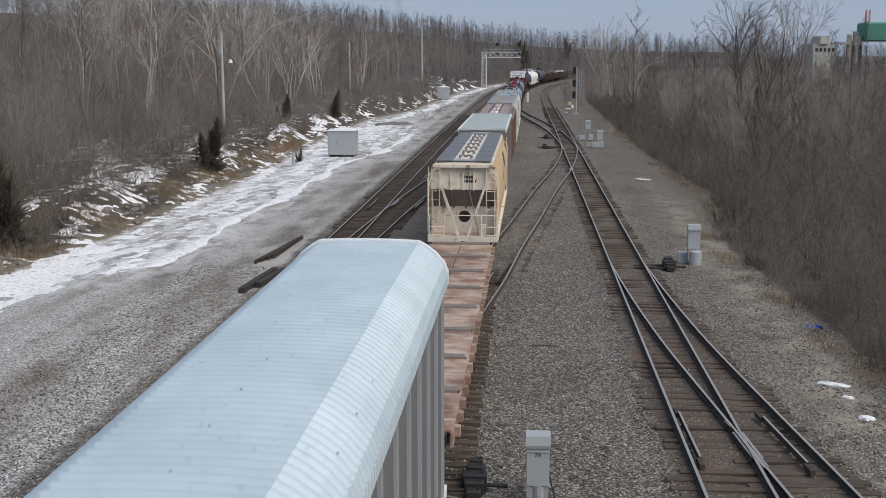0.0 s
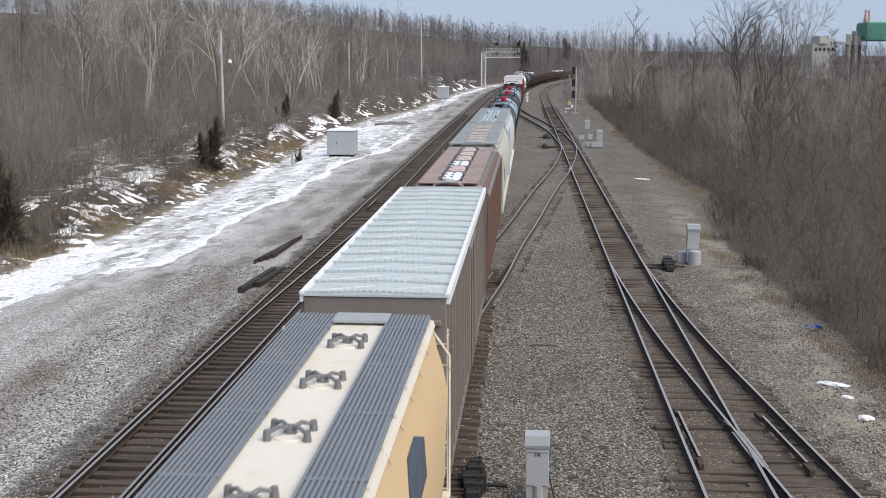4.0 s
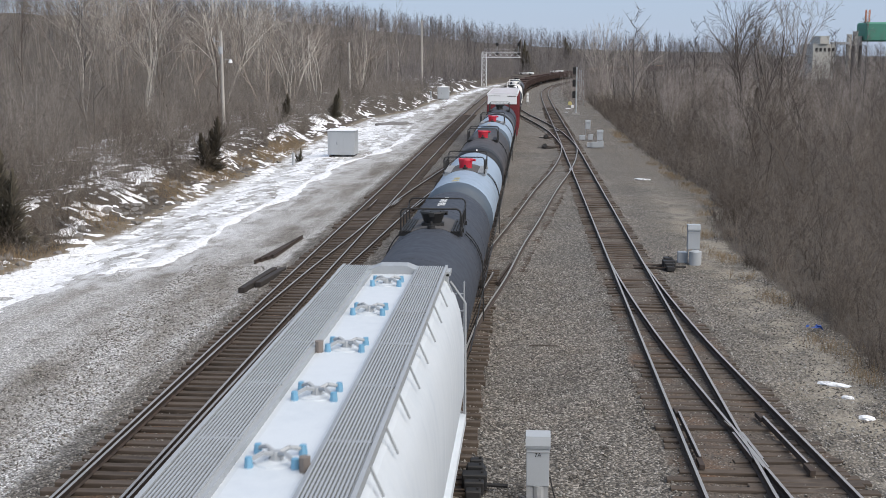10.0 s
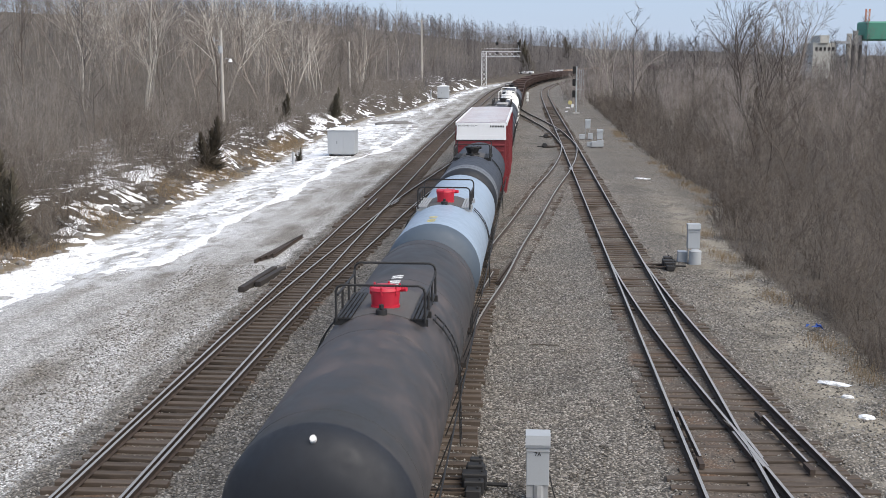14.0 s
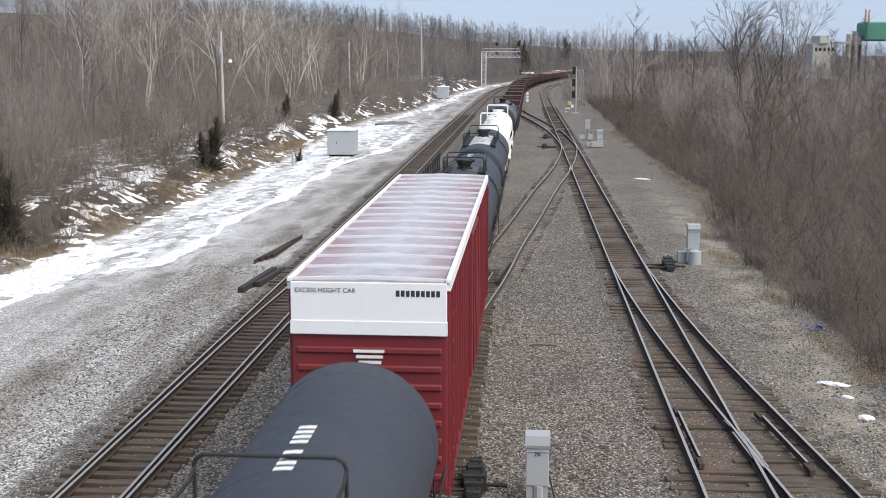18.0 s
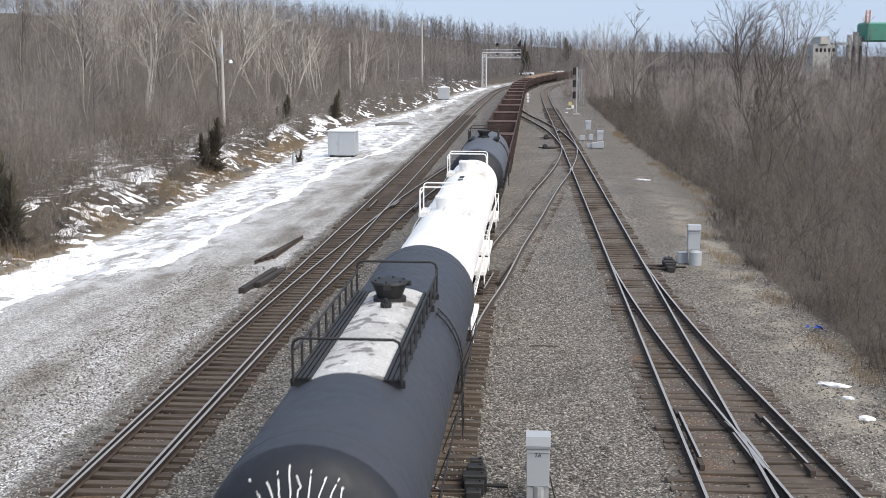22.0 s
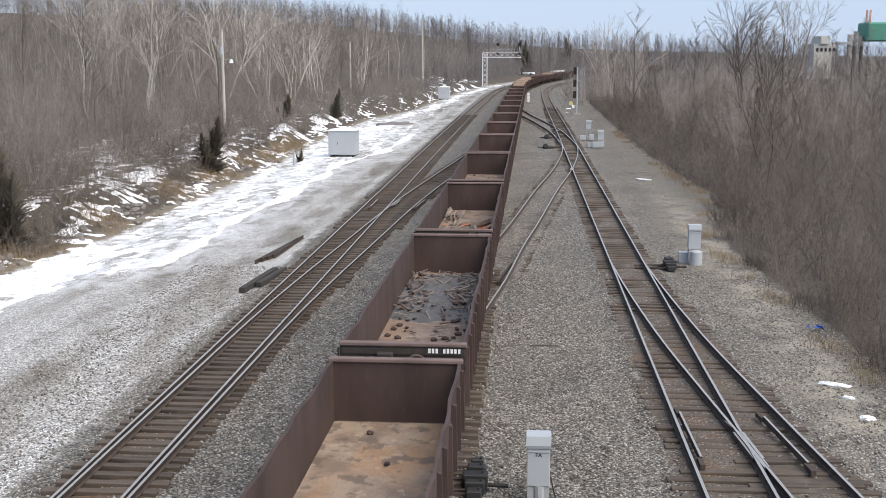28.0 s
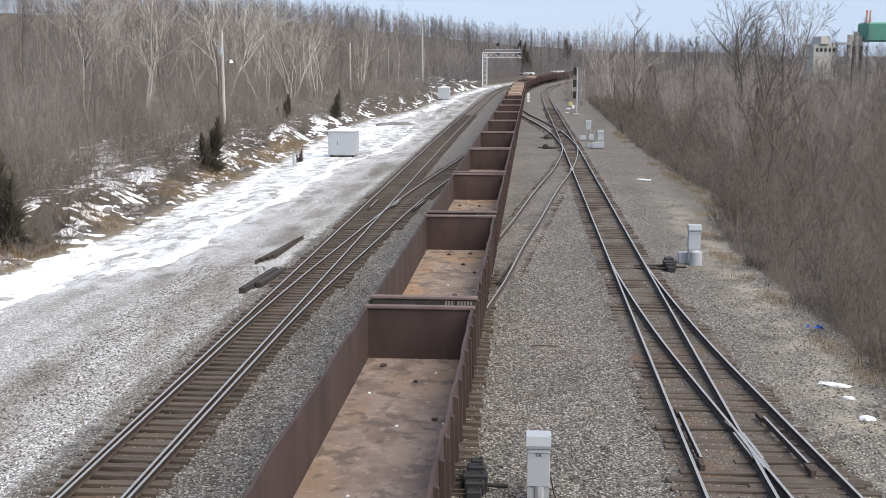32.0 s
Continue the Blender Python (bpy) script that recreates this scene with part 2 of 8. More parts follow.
def stone_material():
    """Crushed stone, each piece with a tone of its own."""
    m = Nodes("crushed_stone")
    v = m.n("ShaderNodeNewGeometry").outputs["Random Per Island"]
    c = m.ramp(v, (0.0, (0.075, 0.069, 0.062)), (0.35, (0.168, 0.157, 0.143)), (0.75, (0.275, 0.26, 0.24)), (1.0, (0.46, 0.44, 0.41)))
    c = m.mix(m.ramp(m.noise(0.9, 5), (0.45, 0.0), (0.65, 0.6)), c, (0.85, 0.78, 0.70), "MULTIPLY")
    return m.done(c, 0.9)


MAT = dict(
    stones=stone_material(),
    ground=ground_material(), snow=snow_material(), rail=rail_material(), tie=tie_material(),
    twig=bark_material("grey_brown_twigs", (0.18, 0.16, 0.142), (0.26, 0.234, 0.208)),
    thicket=bark_material("brown_thicket_twigs", (0.105, 0.09, 0.077), (0.165, 0.142, 0.122)),
    pale_bark=bark_material("pale_bark", (0.44, 0.41, 0.365), (0.60, 0.56, 0.50)),
    dark_bark=bark_material("dark_bark", (0.07, 0.06, 0.05), (0.13, 0.11, 0.09)),
    grey_bark=bark_material("grey_limb_bark", (0.19, 0.173, 0.158), (0.28, 0.257, 0.236)),
    far=bark_material("far_wood_twigs", (0.118, 0.107, 0.106), (0.18, 0.166, 0.164), 3.0, 'plant'),
    needle=bark_material("dull_green_needles", (0.105, 0.094, 0.068), (0.165, 0.146, 0.108)),
    straw=bark_material("dry_straw", (0.27, 0.20, 0.12), (0.40, 0.31, 0.19), 0.3, True),
    canes=bark_material("grey_brown_canes", (0.19, 0.172, 0.154), (0.275, 0.25, 0.226), 0.3, 'plant'),
    brown_canes=bark_material("brown_canes", (0.106, 0.088, 0.073), (0.172, 0.146, 0.124), 0.3, 'plant'),
    crown_twigs=bark_material("grey_crown_twigs", (0.20, 0.178, 0.163), (0.30, 0.27, 0.25), 0.3, "plant"),
    black=paint("black_tank_paint", (0.012, 0.014, 0.019), (0.025, 0.026, 0.03), 0.5, 0.58, streak=False),
    slate=paint("slate_tank_paint", (0.036, 0.041, 0.053), (0.07, 0.07, 0.075), 0.4, 0.58, streak=False),
    slategrey=paint("slate_grey_tank_paint", (0.082, 0.088, 0.105), (0.11, 0.11, 0.115), 0.4, 0.55, streak=False),
    sooty=paint("sooty_tank_paint", (0.032, 0.032, 0.033), (0.20, 0.15, 0.135), 0.62, 0.55, streak=False, scale=1.9),
    blue=paint("pale_blue_tank_paint", (0.30, 0.375, 0.465), (0.22, 0.24, 0.26), 0.35, 0.4, streak=False),
    white=paint("white_tank_paint", (0.90, 0.89, 0.87), (0.55, 0.42, 0.26), 0.16, 0.4),
    cream=paint("cream_hopper_paint", (0.80, 0.745, 0.63), (0.50, 0.27, 0.11), 0.8, 0.55, rust=0.2, scale=0.5),
    creamtop=paint("pale_cream_roof", (0.76, 0.72, 0.63), (0.55, 0.36, 0.18), 0.6, 0.5, streak=False),
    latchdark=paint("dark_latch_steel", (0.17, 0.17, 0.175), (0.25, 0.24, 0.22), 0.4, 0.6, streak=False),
    hatchpink=paint("pinkish_hatch_cover", (0.56, 0.45, 0.41), (0.25, 0.17, 0.14), 0.5, 0.65, streak=False),
    yellow=paint("faded_yellow_hopper_paint", (0.68, 0.49, 0.27), (0.62, 0.52, 0.38), 0.5, 0.5),
    steelband=paint("slate_blue_band", (0.072, 0.096, 0.125), (0.07, 0.08, 0.1), 0.4, 0.55, streak=False),
    saddle=paint("sooty_saddle", (0.085, 0.08, 0.078), (0.16, 0.15, 0.14), 0.5, 0.8, streak=False),
    eavegrey=paint("sooty_grey_eave", (0.16, 0.15, 0.145), (0.34, 0.30, 0.28), 0.6, 0.7, streak=False),
    screen=paint("dark_grey_side_screen", (0.15, 0.15, 0.155), (0.28, 0.26, 0.24), 0.5, 0.6),
    rustwash=paint("rust_washed_white", (0.80, 0.74, 0.60), (0.58, 0.40, 0.20), 0.7, 0.5, streak=False, scale=0.4),
    bandgrey=paint("mid_grey_band", (0.12, 0.128, 0.14), (0.2, 0.2, 0.2), 0.4, 0.5, streak=False),
    walkdark=paint("slate_grey_walkway", (0.20, 0.22, 0.25), (0.30, 0.30, 0.30), 0.4, 0.5, streak=False),
    grime=paint("grey_brown_grime", (0.22, 0.19, 0.17), (0.10, 0.09, 0.08), 0.6, 0.8),
    galv=paint("galvanised_steel", (0.36, 0.38, 0.395), (0.25, 0.25, 0.25), 0.4, 0.45, streak=False),
    silver=paint("bright_galvanised_roof", (0.52, 0.575, 0.585), (0.45, 0.46, 0.47), 0.4, 0.42, streak=False),
    roofgrey=ribbed_roof(),
    stone=paint("stone_grey_hopper_paint", (0.56, 0.55, 0.50), (0.30, 0.27, 0.22), 0.5, 0.55),
    hatch=paint("beige_hatch_cover", (0.46, 0.42, 0.38), (0.3, 0.26, 0.22), 0.4, 0.6, streak=False),
    pinkbrown=paint("faded_brown_hopper_paint", (0.42, 0.325, 0.305), (0.20, 0.11, 0.085), 0.6, 0.6, rust=0.15),
    hopperroof=paint("sooty_brown_roof", (0.17, 0.12, 0.105), (0.10, 0.085, 0.075), 0.6, 0.7, streak=False),
    brown=paint("oxide_brown_paint", (0.18, 0.108, 0.086), (0.13, 0.105, 0.09), 0.6, 0.6),
    bluewhite=paint("bluish_white_hopper_paint", (0.62, 0.66, 0.69), (0.40, 0.46, 0.52), 0.45, 0.45),
    red=paint("dark_red_boxcar_paint", (0.185, 0.022, 0.028), (0.07, 0.03, 0.03), 0.4, 0.5),
    redcap=paint("bright_red_housing", (0.55, 0.018, 0.045), (0.3, 0.05, 0.05), 0.3, 0.45, streak=False),
    redroof=frosted_red(), whitepaint=paint("white_panel_paint", (0.82, 0.83, 0.84), (0.5, 0.48, 0.45), 0.15, 0.45),
    frostrib=paint("frosted_roof_rib", (0.68, 0.69, 0.715), (0.40, 0.25, 0.26), 0.5, 0.5, streak=False),
    latchblue=paint("sky_blue_latch", (0.16, 0.36, 0.52), (0.3, 0.35, 0.4), 0.3, 0.5, streak=False),
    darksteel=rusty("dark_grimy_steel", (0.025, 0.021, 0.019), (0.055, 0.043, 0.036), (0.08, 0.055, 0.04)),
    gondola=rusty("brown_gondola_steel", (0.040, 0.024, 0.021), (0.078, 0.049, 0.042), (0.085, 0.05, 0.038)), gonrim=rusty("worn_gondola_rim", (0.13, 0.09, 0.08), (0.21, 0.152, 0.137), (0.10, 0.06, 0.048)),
    gonfloor=scuffed_floor("rusty_gondola_floor", (0.33, 0.25, 0.185), (0.21, 0.15, 0.11), (0.36, 0.215, 0.115), (0.12, 0.092, 0.075)),
    gonfloor_grey=scuffed_floor("grey_brown_gondola_floor", (0.27, 0.205, 0.165), (0.17, 0.12, 0.095), (0.26, 0.175, 0.115), (0.10, 0.075, 0.062)),
    deck=flat_deck(), decking=scuffed_floor("rusty_end_deck", (0.58, 0.48, 0.43), (0.50, 0.36, 0.29), (0.62, 0.55, 0.50), (0.24, 0.13, 0.09)),
    cabinet=paint("aluminium_cabinet", (0.40, 0.425, 0.45), (0.3, 0.3, 0.3), 0.25, 0.4),
    cabinet_dim=paint("grey_cabinet", (0.36, 0.37, 0.38), (0.25, 0.24, 0.22), 0.3, 0.5),
    pole=paint("weathered_pole_wood", (0.47, 0.44, 0.40), (0.2, 0.17, 0.14), 0.5, 0.9),
    blackiron=paint("black_iron", (0.018, 0.018, 0.019), (0.05, 0.045, 0.04), 0.4, 0.6),
    oldtie=paint("dark_old_timber", (0.035, 0.03, 0.028), (0.09, 0.075, 0.06), 0.5, 0.9),
    wood=paint("split_wood", (0.27, 0.222, 0.185), (0.10, 0.062, 0.046), 0.9, 0.9, streak=False),
    orangebits=paint("orange_scrap", (0.52, 0.20, 0.10), (0.3, 0.15, 0.08), 0.4, 0.8),
    rubble=paint("dark_slag", (0.085, 0.083, 0.085), (0.21, 0.20, 0.195), 0.75, 0.75, streak=False, scale=0.4),
    letter=paint("stencil_white", (0.80, 0.80, 0.78), (0.5, 0.5, 0.5), 0.2, 0.6),
    letterblack=paint("stencil_black", (0.03, 0.03, 0.03), (0.08, 0.08, 0.08), 0.2, 0.6),
    letteryellow=paint("stencil_yellow", (0.60, 0.52, 0.22), (0.5, 0.5, 0.4), 0.2, 0.6),
    green=paint("green_tank_paint", (0.07, 0.25, 0.18), (0.1, 0.2, 0.15), 0.3, 0.6),
    factory=paint("pale_factory_wall", (0.50, 0.49, 0.45), (0.3, 0.28, 0.25), 0.4, 0.8),
    bluetarp=paint("blue_plastic", (0.03, 0.10, 0.42), (0.1, 0.1, 0.2), 0.2, 0.5),
    rock=paint("dark_grey_rock", (0.20, 0.19, 0.18), (0.10, 0.095, 0.09), 0.6, 0.9, streak=False),
    tanload=paint("tan_timber_load", (0.36, 0.26, 0.19), (0.3, 0.2, 0.1), 0.5, 0.8),
    frost=scuffed_floor("whitish_stained_top", (0.55, 0.54, 0.52), (0.42, 0.41, 0.39), (0.62, 0.61, 0.59), (0.10, 0.09, 0.085)),
    concrete=paint("grey_concrete", (0.40, 0.39, 0.37), (0.25, 0.24, 0.22), 0.4, 0.9),
)

# ---- mesh helpers ----
def box(bm, x0, x1, y0, y1, z0, z1):
    v = [bm.verts.new((x, y, z)) for x in (x0, x1) for y in (y0, y1) for z in (z0, z1)]
    for a in ((0, 1, 3, 2), (4, 6, 7, 5), (0, 4, 5, 1), (2, 3, 7, 6), (0, 2, 6, 4), (1, 5, 7, 3)):
        bm.faces.new([v[i] for i in a])


def tube(bm, p, q, r, n=6, r2=None, caps=True):
    p, q = Vector(p), Vector(q)
    d = (q - p).normalized()
    a = d.orthogonal().normalized()
    b = d.cross(a)
    r2 = r if r2 is None else r2
    rings = []
    for c, s in ((p, r), (q, r2)):
        rings.append([bm.verts.new(c + (a * math.cos(k * math.tau / n) + b * math.sin(k * math.tau / n)) * s) for k in range(n)])
    for k in range(n):
        bm.faces.new((rings[0][k], rings[0][(k + 1) % n], rings[1][(k + 1) % n], rings[1][k]))
    if caps:
        bm.faces.new(rings[0][::-1])
        bm.faces.new(rings[1])


def pipe(bm, points, r, n=6):
    for p, q in zip(points, points[1:]):
        tube(bm, p, q, r, n)


def prism(bm, profile, y0, y1, caps=True):
    """A profile of (x, z) pairs, drawn out along y."""
    a = [bm.verts.new((x, y0, z)) for x, z in profile]
    b = [bm.verts.new((x, y1, z)) for x, z in profile]
    n = len(profile)
    for k in range(n):
        bm.faces.new((a[k], a[(k + 1) % n], b[(k + 1) % n], b[k]))
    if caps:
        bm.faces.new(a[::-1])
        bm.faces.new(b)


def barrel(bm, rings, cz, n=40, squash=1.0):
    """A turned body along y: rings of (y, radius)."""
    made = []
    for y, r in rings:
        if r < 1e-4:
            made.append([bm.verts.new((0, y, cz))])
        else:
            made.append([bm.verts.new((r * math.sin(k * math.tau / n), y, cz + squash * r * math.cos(k * math.tau / n))) for k in range(n)])
    for a, b in zip(made, made[1:]):
        for k in range(n):
            f = [a[k % len(a)], a[(k + 1) % len(a)], b[(k + 1) % len(b)], b[k % len(b)]]
            f = [v for i, v in enumerate(f) if v not in f[:i]]
            if len(f) > 2:
                bm.faces.new(f)


def finish(bm, name, material, smooth=False, bevel=0.0):
    if bevel:
        bmesh.ops.bevel(bm, geom=list(bm.edges), offset=bevel, segments=1, affect="EDGES", clamp_overlap=True)
    bmesh.ops.recalc_face_normals(bm, faces=list(bm.faces))
    me = bpy.data.meshes.new(name)
    bm.to_mesh(me)
    bm.free()
    me.materials.append(MAT[material])
    if smooth:
        for p in me.polygons:
            p.use_smooth = True
        me.set_sharp_from_angle(angle=radians(35))
    return me


def part(name, bm, material, parent, label="", smooth=False, bevel=0.0, at=None):
    """Link a bmesh, or a mesh that is shared, as one mesh object under a thing or a part."""
    me = bm if isinstance(bm, bpy.types.Mesh) else finish(bm, name, material, smooth, bevel)
    ob = new(name, me)
    ob.parent = parent
    if at is not None:
        ob.matrix_basis = at
    if label:
        ob["label"] = label
    return ob


def thing(name, label, category, group="", kind="", at=None):
    ob = new(name)
    ob.empty_display_size = 0.3
    if at is not None:
        ob.matrix_basis = at
    return tagged(ob, label, category, group, kind)


def plate(name, parent, x0, x1, y0, y1, z0, z1, material, label="", bevel=0.0):
    bm = bmesh.new()
    box(bm, x0, x1, y0, y1, z0, z1)
    return part(name, bm, material, parent, label, bevel=bevel)


def writing(name, words, size, material, parent, at, label=""):
    cu = bpy.data.curves.new(name, "FONT")
    cu.body, cu.size, cu.extrude, cu.align_x, cu.align_y = words, size, 0.002, "CENTER", "CENTER"
    tmp = bpy.data.objects.new(name, cu)
    scene.collection.objects.link(tmp)
    me = bpy.data.meshes.new_from_object(tmp.evaluated_get(bpy.context.evaluated_depsgraph_get()))
    bpy.data.objects.remove(tmp)
    me.materials.clear()
    me.materials.append(MAT[material])
    return part(name, me, material, parent, label, at=at)


# ---- the lie of the land ----
def smooth01(v):
    v = np.clip(v, 0, 1)
    return v * v * (3 - 2 * v)


BEND, RADIUS = 250.0, 800.0            # the main line bends to the right past here


def drift(y):
    """How far the main line has moved over at y."""
    s = np.clip((np.asarray(y, float) - BEND) / RADIUS, 0, 0.75)
    return RADIUS * (1 - np.sqrt(1 - s * s))


FOOT_Y = (-200, 40, 60, 95, 130, 165, 200, 270, 370, 700)
FOOT_X = (24.5, 24.5, 23.2, 23.2, 24.5, 24.5, 20.5, 18.5, 16.5, 16)


EDGE_Y = (-200, 30, 39, 50, 57, 65, 72, 80, 95, 112, 140, 700)
EDGE_X = (11.4, 10.6, 10.3, 9.9, 9.5, 9.9, 11.8, 12.2, 11.2, 10.7, 10.5, 10.5)   # where the thicket begins


def waves(x, y, size, seed):
    """Cheap smooth noise from crossed sines, about -1..1."""
    r = np.random.RandomState(seed)
    out = 0
    for k in range(5):
        a, p = r.uniform(0, math.tau), r.uniform(0, math.tau)
        f = math.tau / (size * r.uniform(0.6, 1.6))
        out = out + np.sin((x * math.cos(a) + y * math.sin(a)) * f + p)
    return out / 3.0


def land(x, y):
    x, y = np.asarray(x, float), np.asarray(y, float)
    xs = x - drift(y)
    u = -xs - np.interp(y, FOOT_Y, FOOT_X) + waves(x, y, 9, 3) * 0.8
    up = smooth01(u / 4.2) * 1.55 + np.clip(u - 3, 0, None) * 0.055 + np.clip(u - 14, 0, None) * 0.085
    up = np.minimum(up, 16 + np.clip(u, 0, None) * 0.01 + 4 * smooth01((-x - 60) / 60))
    up = up * (1 - 0.45 * smooth01((x + 80) / 110) * smooth01((y - 350) / 200))
    ridge = smooth01((y - 330) / 250) * 4 * smooth01((-x - 60) / 100)
    bumps = waves(x, y, 1.7, 5) * 0.05 * smooth01(u / 2) + waves(x, y, 0.8, 6) * 0.018
    w = xs - 11
    down = -0.9 * smooth01(w / 9)
    flat = -0.34 + 0.0 * x
    swale = -0.22 * np.exp(-((xs + 21.5) / 1.6) ** 2)
    crest = 1 - smooth01((y - 900) / 400)
    up, ridge = up * crest, ridge * crest
    return flat + np.where(u > 0, up + bumps, bumps * 0.5) + np.where(w > 0, down, 0) + ridge + swale


# centre lines of the tracks: (y, x), in metres
LINES = dict(
    a=[(-40, -9.33), (250, -9.33)] + [(250 + k * 20, -9.33 + float(drift(250 + k * 20))) for k in range(1, 18)],
    b=[(-40, -3.05), (250, -3.05)] + [(250 + k * 20, -3.05 + float(drift(250 + k * 20))) for k in range(1, 22)],
    c=[(-40, 5.05), (24, 4.62), (50, 4.40), (92, 4.06), (134, 3.70), (178, 3.22), (218, 2.85), (250, 2.78), (275, 3.15), (300, 4.25), (325, 6.3),
       (345, 9.0), (380, 15.6), (420, 26.0), (470, 42)],
    d=[(-10, 9.9), (10, 7.75), (23.5, 6.45), (30, 5.80), (37, 5.15), (42.3, 4.80), (47, 4.56), (51, 4.40)],
    ab=[(16, -9.33), (22, -9.315), (30, -9.28), (40, -9.20), (47, -8.98), (54, -8.68), (72, -7.86), (88, -6.72), (110, -5.05), (128, -3.85), (142, -3.22), (154, -3.05)],
    bc=[(22, -3.05), (30, -2.93), (39, -2.58), (47, -1.78), (56, -1.05), (61.5, -0.50), (78.5, 1.05), (92, 2.45), (103, 3.30), (113, 3.76), (120, 3.82)],
    cb=[(108, 3.92), (116, 3.80), (122, 3.60), (138, 2.75), (156, 0.95), (177, -1.42), (192, -2.62), (203, -2.98), (212, -3.05)],
)


def spline(rows, step):
    """A smooth line through rows of (y, x), as an array of (x, y) at even steps."""
    r = np.array(rows, float)
    ys = np.arange(r[0, 0], r[-1, 0] + 1e-6, step)
    y0, x0 = r[:, 0], r[:, 1]
    m = np.gradient(x0, y0)
    i = np.clip(np.searchsorted(y0, ys, side="right") - 1, 0, len(y0) - 2)
    h = y0[i + 1] - y0[i]
    t = (ys - y0[i]) / h
    xs = (2 * t**3 - 3 * t**2 + 1) * x0[i] + (t**3 - 2 * t**2 + t) * h * m[i] + (-2 * t**3 + 3 * t**2) * x0[i + 1] + (t**3 - t**2) * h * m[i + 1]
    return np.stack([xs, ys], 1)


PATHS = {k: spline(v, 1.0) for k, v in LINES.items()}


def bed_rise(x, y, near):
    """Ballast filled in between the ties, uneven and lower here and there."""
    return np.where(near < 2.2, (np.where(x < -6.2, 0.068, 0.104) + 0.035 * waves(x, y, 2.3, 8)) * (1 - smooth01((near - 1.2) / 0.8)), 0)


def track_gap(x, y):
    """How far a place lies from the nearest centre line."""
    near = np.full(np.shape(x), 99.0)
    for p in PATHS.values():
        near = np.minimum(near, np.abs(x - np.interp(y, p[:, 1], p[:, 0], left=1e3, right=1e3)))
    return near


def build_stones():
    """Loose ballast stones lying proud of the bed, each with its own facets."""
    rng = np.random.RandomState(77)
    n = 52000
    y = 20.5 + 30 * rng.uniform(0, 1, n) ** 1.2
    x = rng.uniform(-15.5, 10.2, n)
    near = track_gap(x, y)
    ok = ((near > 1.35) | ((near > 0.9) & (rng.uniform(0, 1, n) < 0.35)) | (rng.uniform(0, 1, n) < 0.13)) & (np.abs(near - 0.7525) > 0.1)
    x, y, near = x[ok], y[ok], near[ok]
    n = len(x)
    z = land(x, y) + bed_rise(x, y, near) + 0.008
    size = rng.uniform(0.022, 0.05, n)
    axes = np.array([(1, 0, 0), (-1, 0, 0), (0, 1, 0), (0, -1, 0), (0, 0, 1), (0, 0, -1)], float)
    v = axes[None] * rng.uniform(0.55, 1.25, (n, 6, 1)) + rng.normal(0, 0.22, (n, 6, 3))
    v[:, :, 2] *= 0.75
    a = rng.uniform(0, math.tau, n)
    c, d = np.cos(a)[:, None], np.sin(a)[:, None]
    v = np.stack([v[:, :, 0] * c - v[:, :, 1] * d, v[:, :, 0] * d + v[:, :, 1] * c, v[:, :, 2]], -1) * size[:, None, None]
    v += np.stack([x, y, z], -1)[:, None]
    tri = np.array([(0, 2, 4), (2, 1, 4), (1, 3, 4), (3, 0, 4), (2, 0, 5), (1, 2, 5), (3, 1, 5), (0, 3, 5)])
    tagged(new("loose_ballast", quick_mesh("loose_ballast", v.reshape(-1, 3), (np.arange(n)[:, None, None] * 6 + tri).reshape(-1, 3), "stones")),
           "loose grey crushed stones over the ballast", "gravel", kind="stuff")


def quick_mesh(name, verts, tris, material):
    """A mesh of triangles straight from arrays."""
    me = bpy.data.meshes.new(name)
    me.vertices.add(len(verts))
    me.vertices.foreach_set("co", np.ascontiguousarray(verts, np.float32).reshape(-1))
    me.loops.add(len(tris) * 3)
    me.loops.foreach_set("vertex_index", np.ascontiguousarray(tris, np.int32).reshape(-1))
    me.polygons.add(len(tris))
    me.polygons.foreach_set("loop_start", np.arange(0, len(tris) * 3, 3, dtype=np.int32))
    me.update(calc_edges=True)
    me.materials.append(MAT[material])
    return me


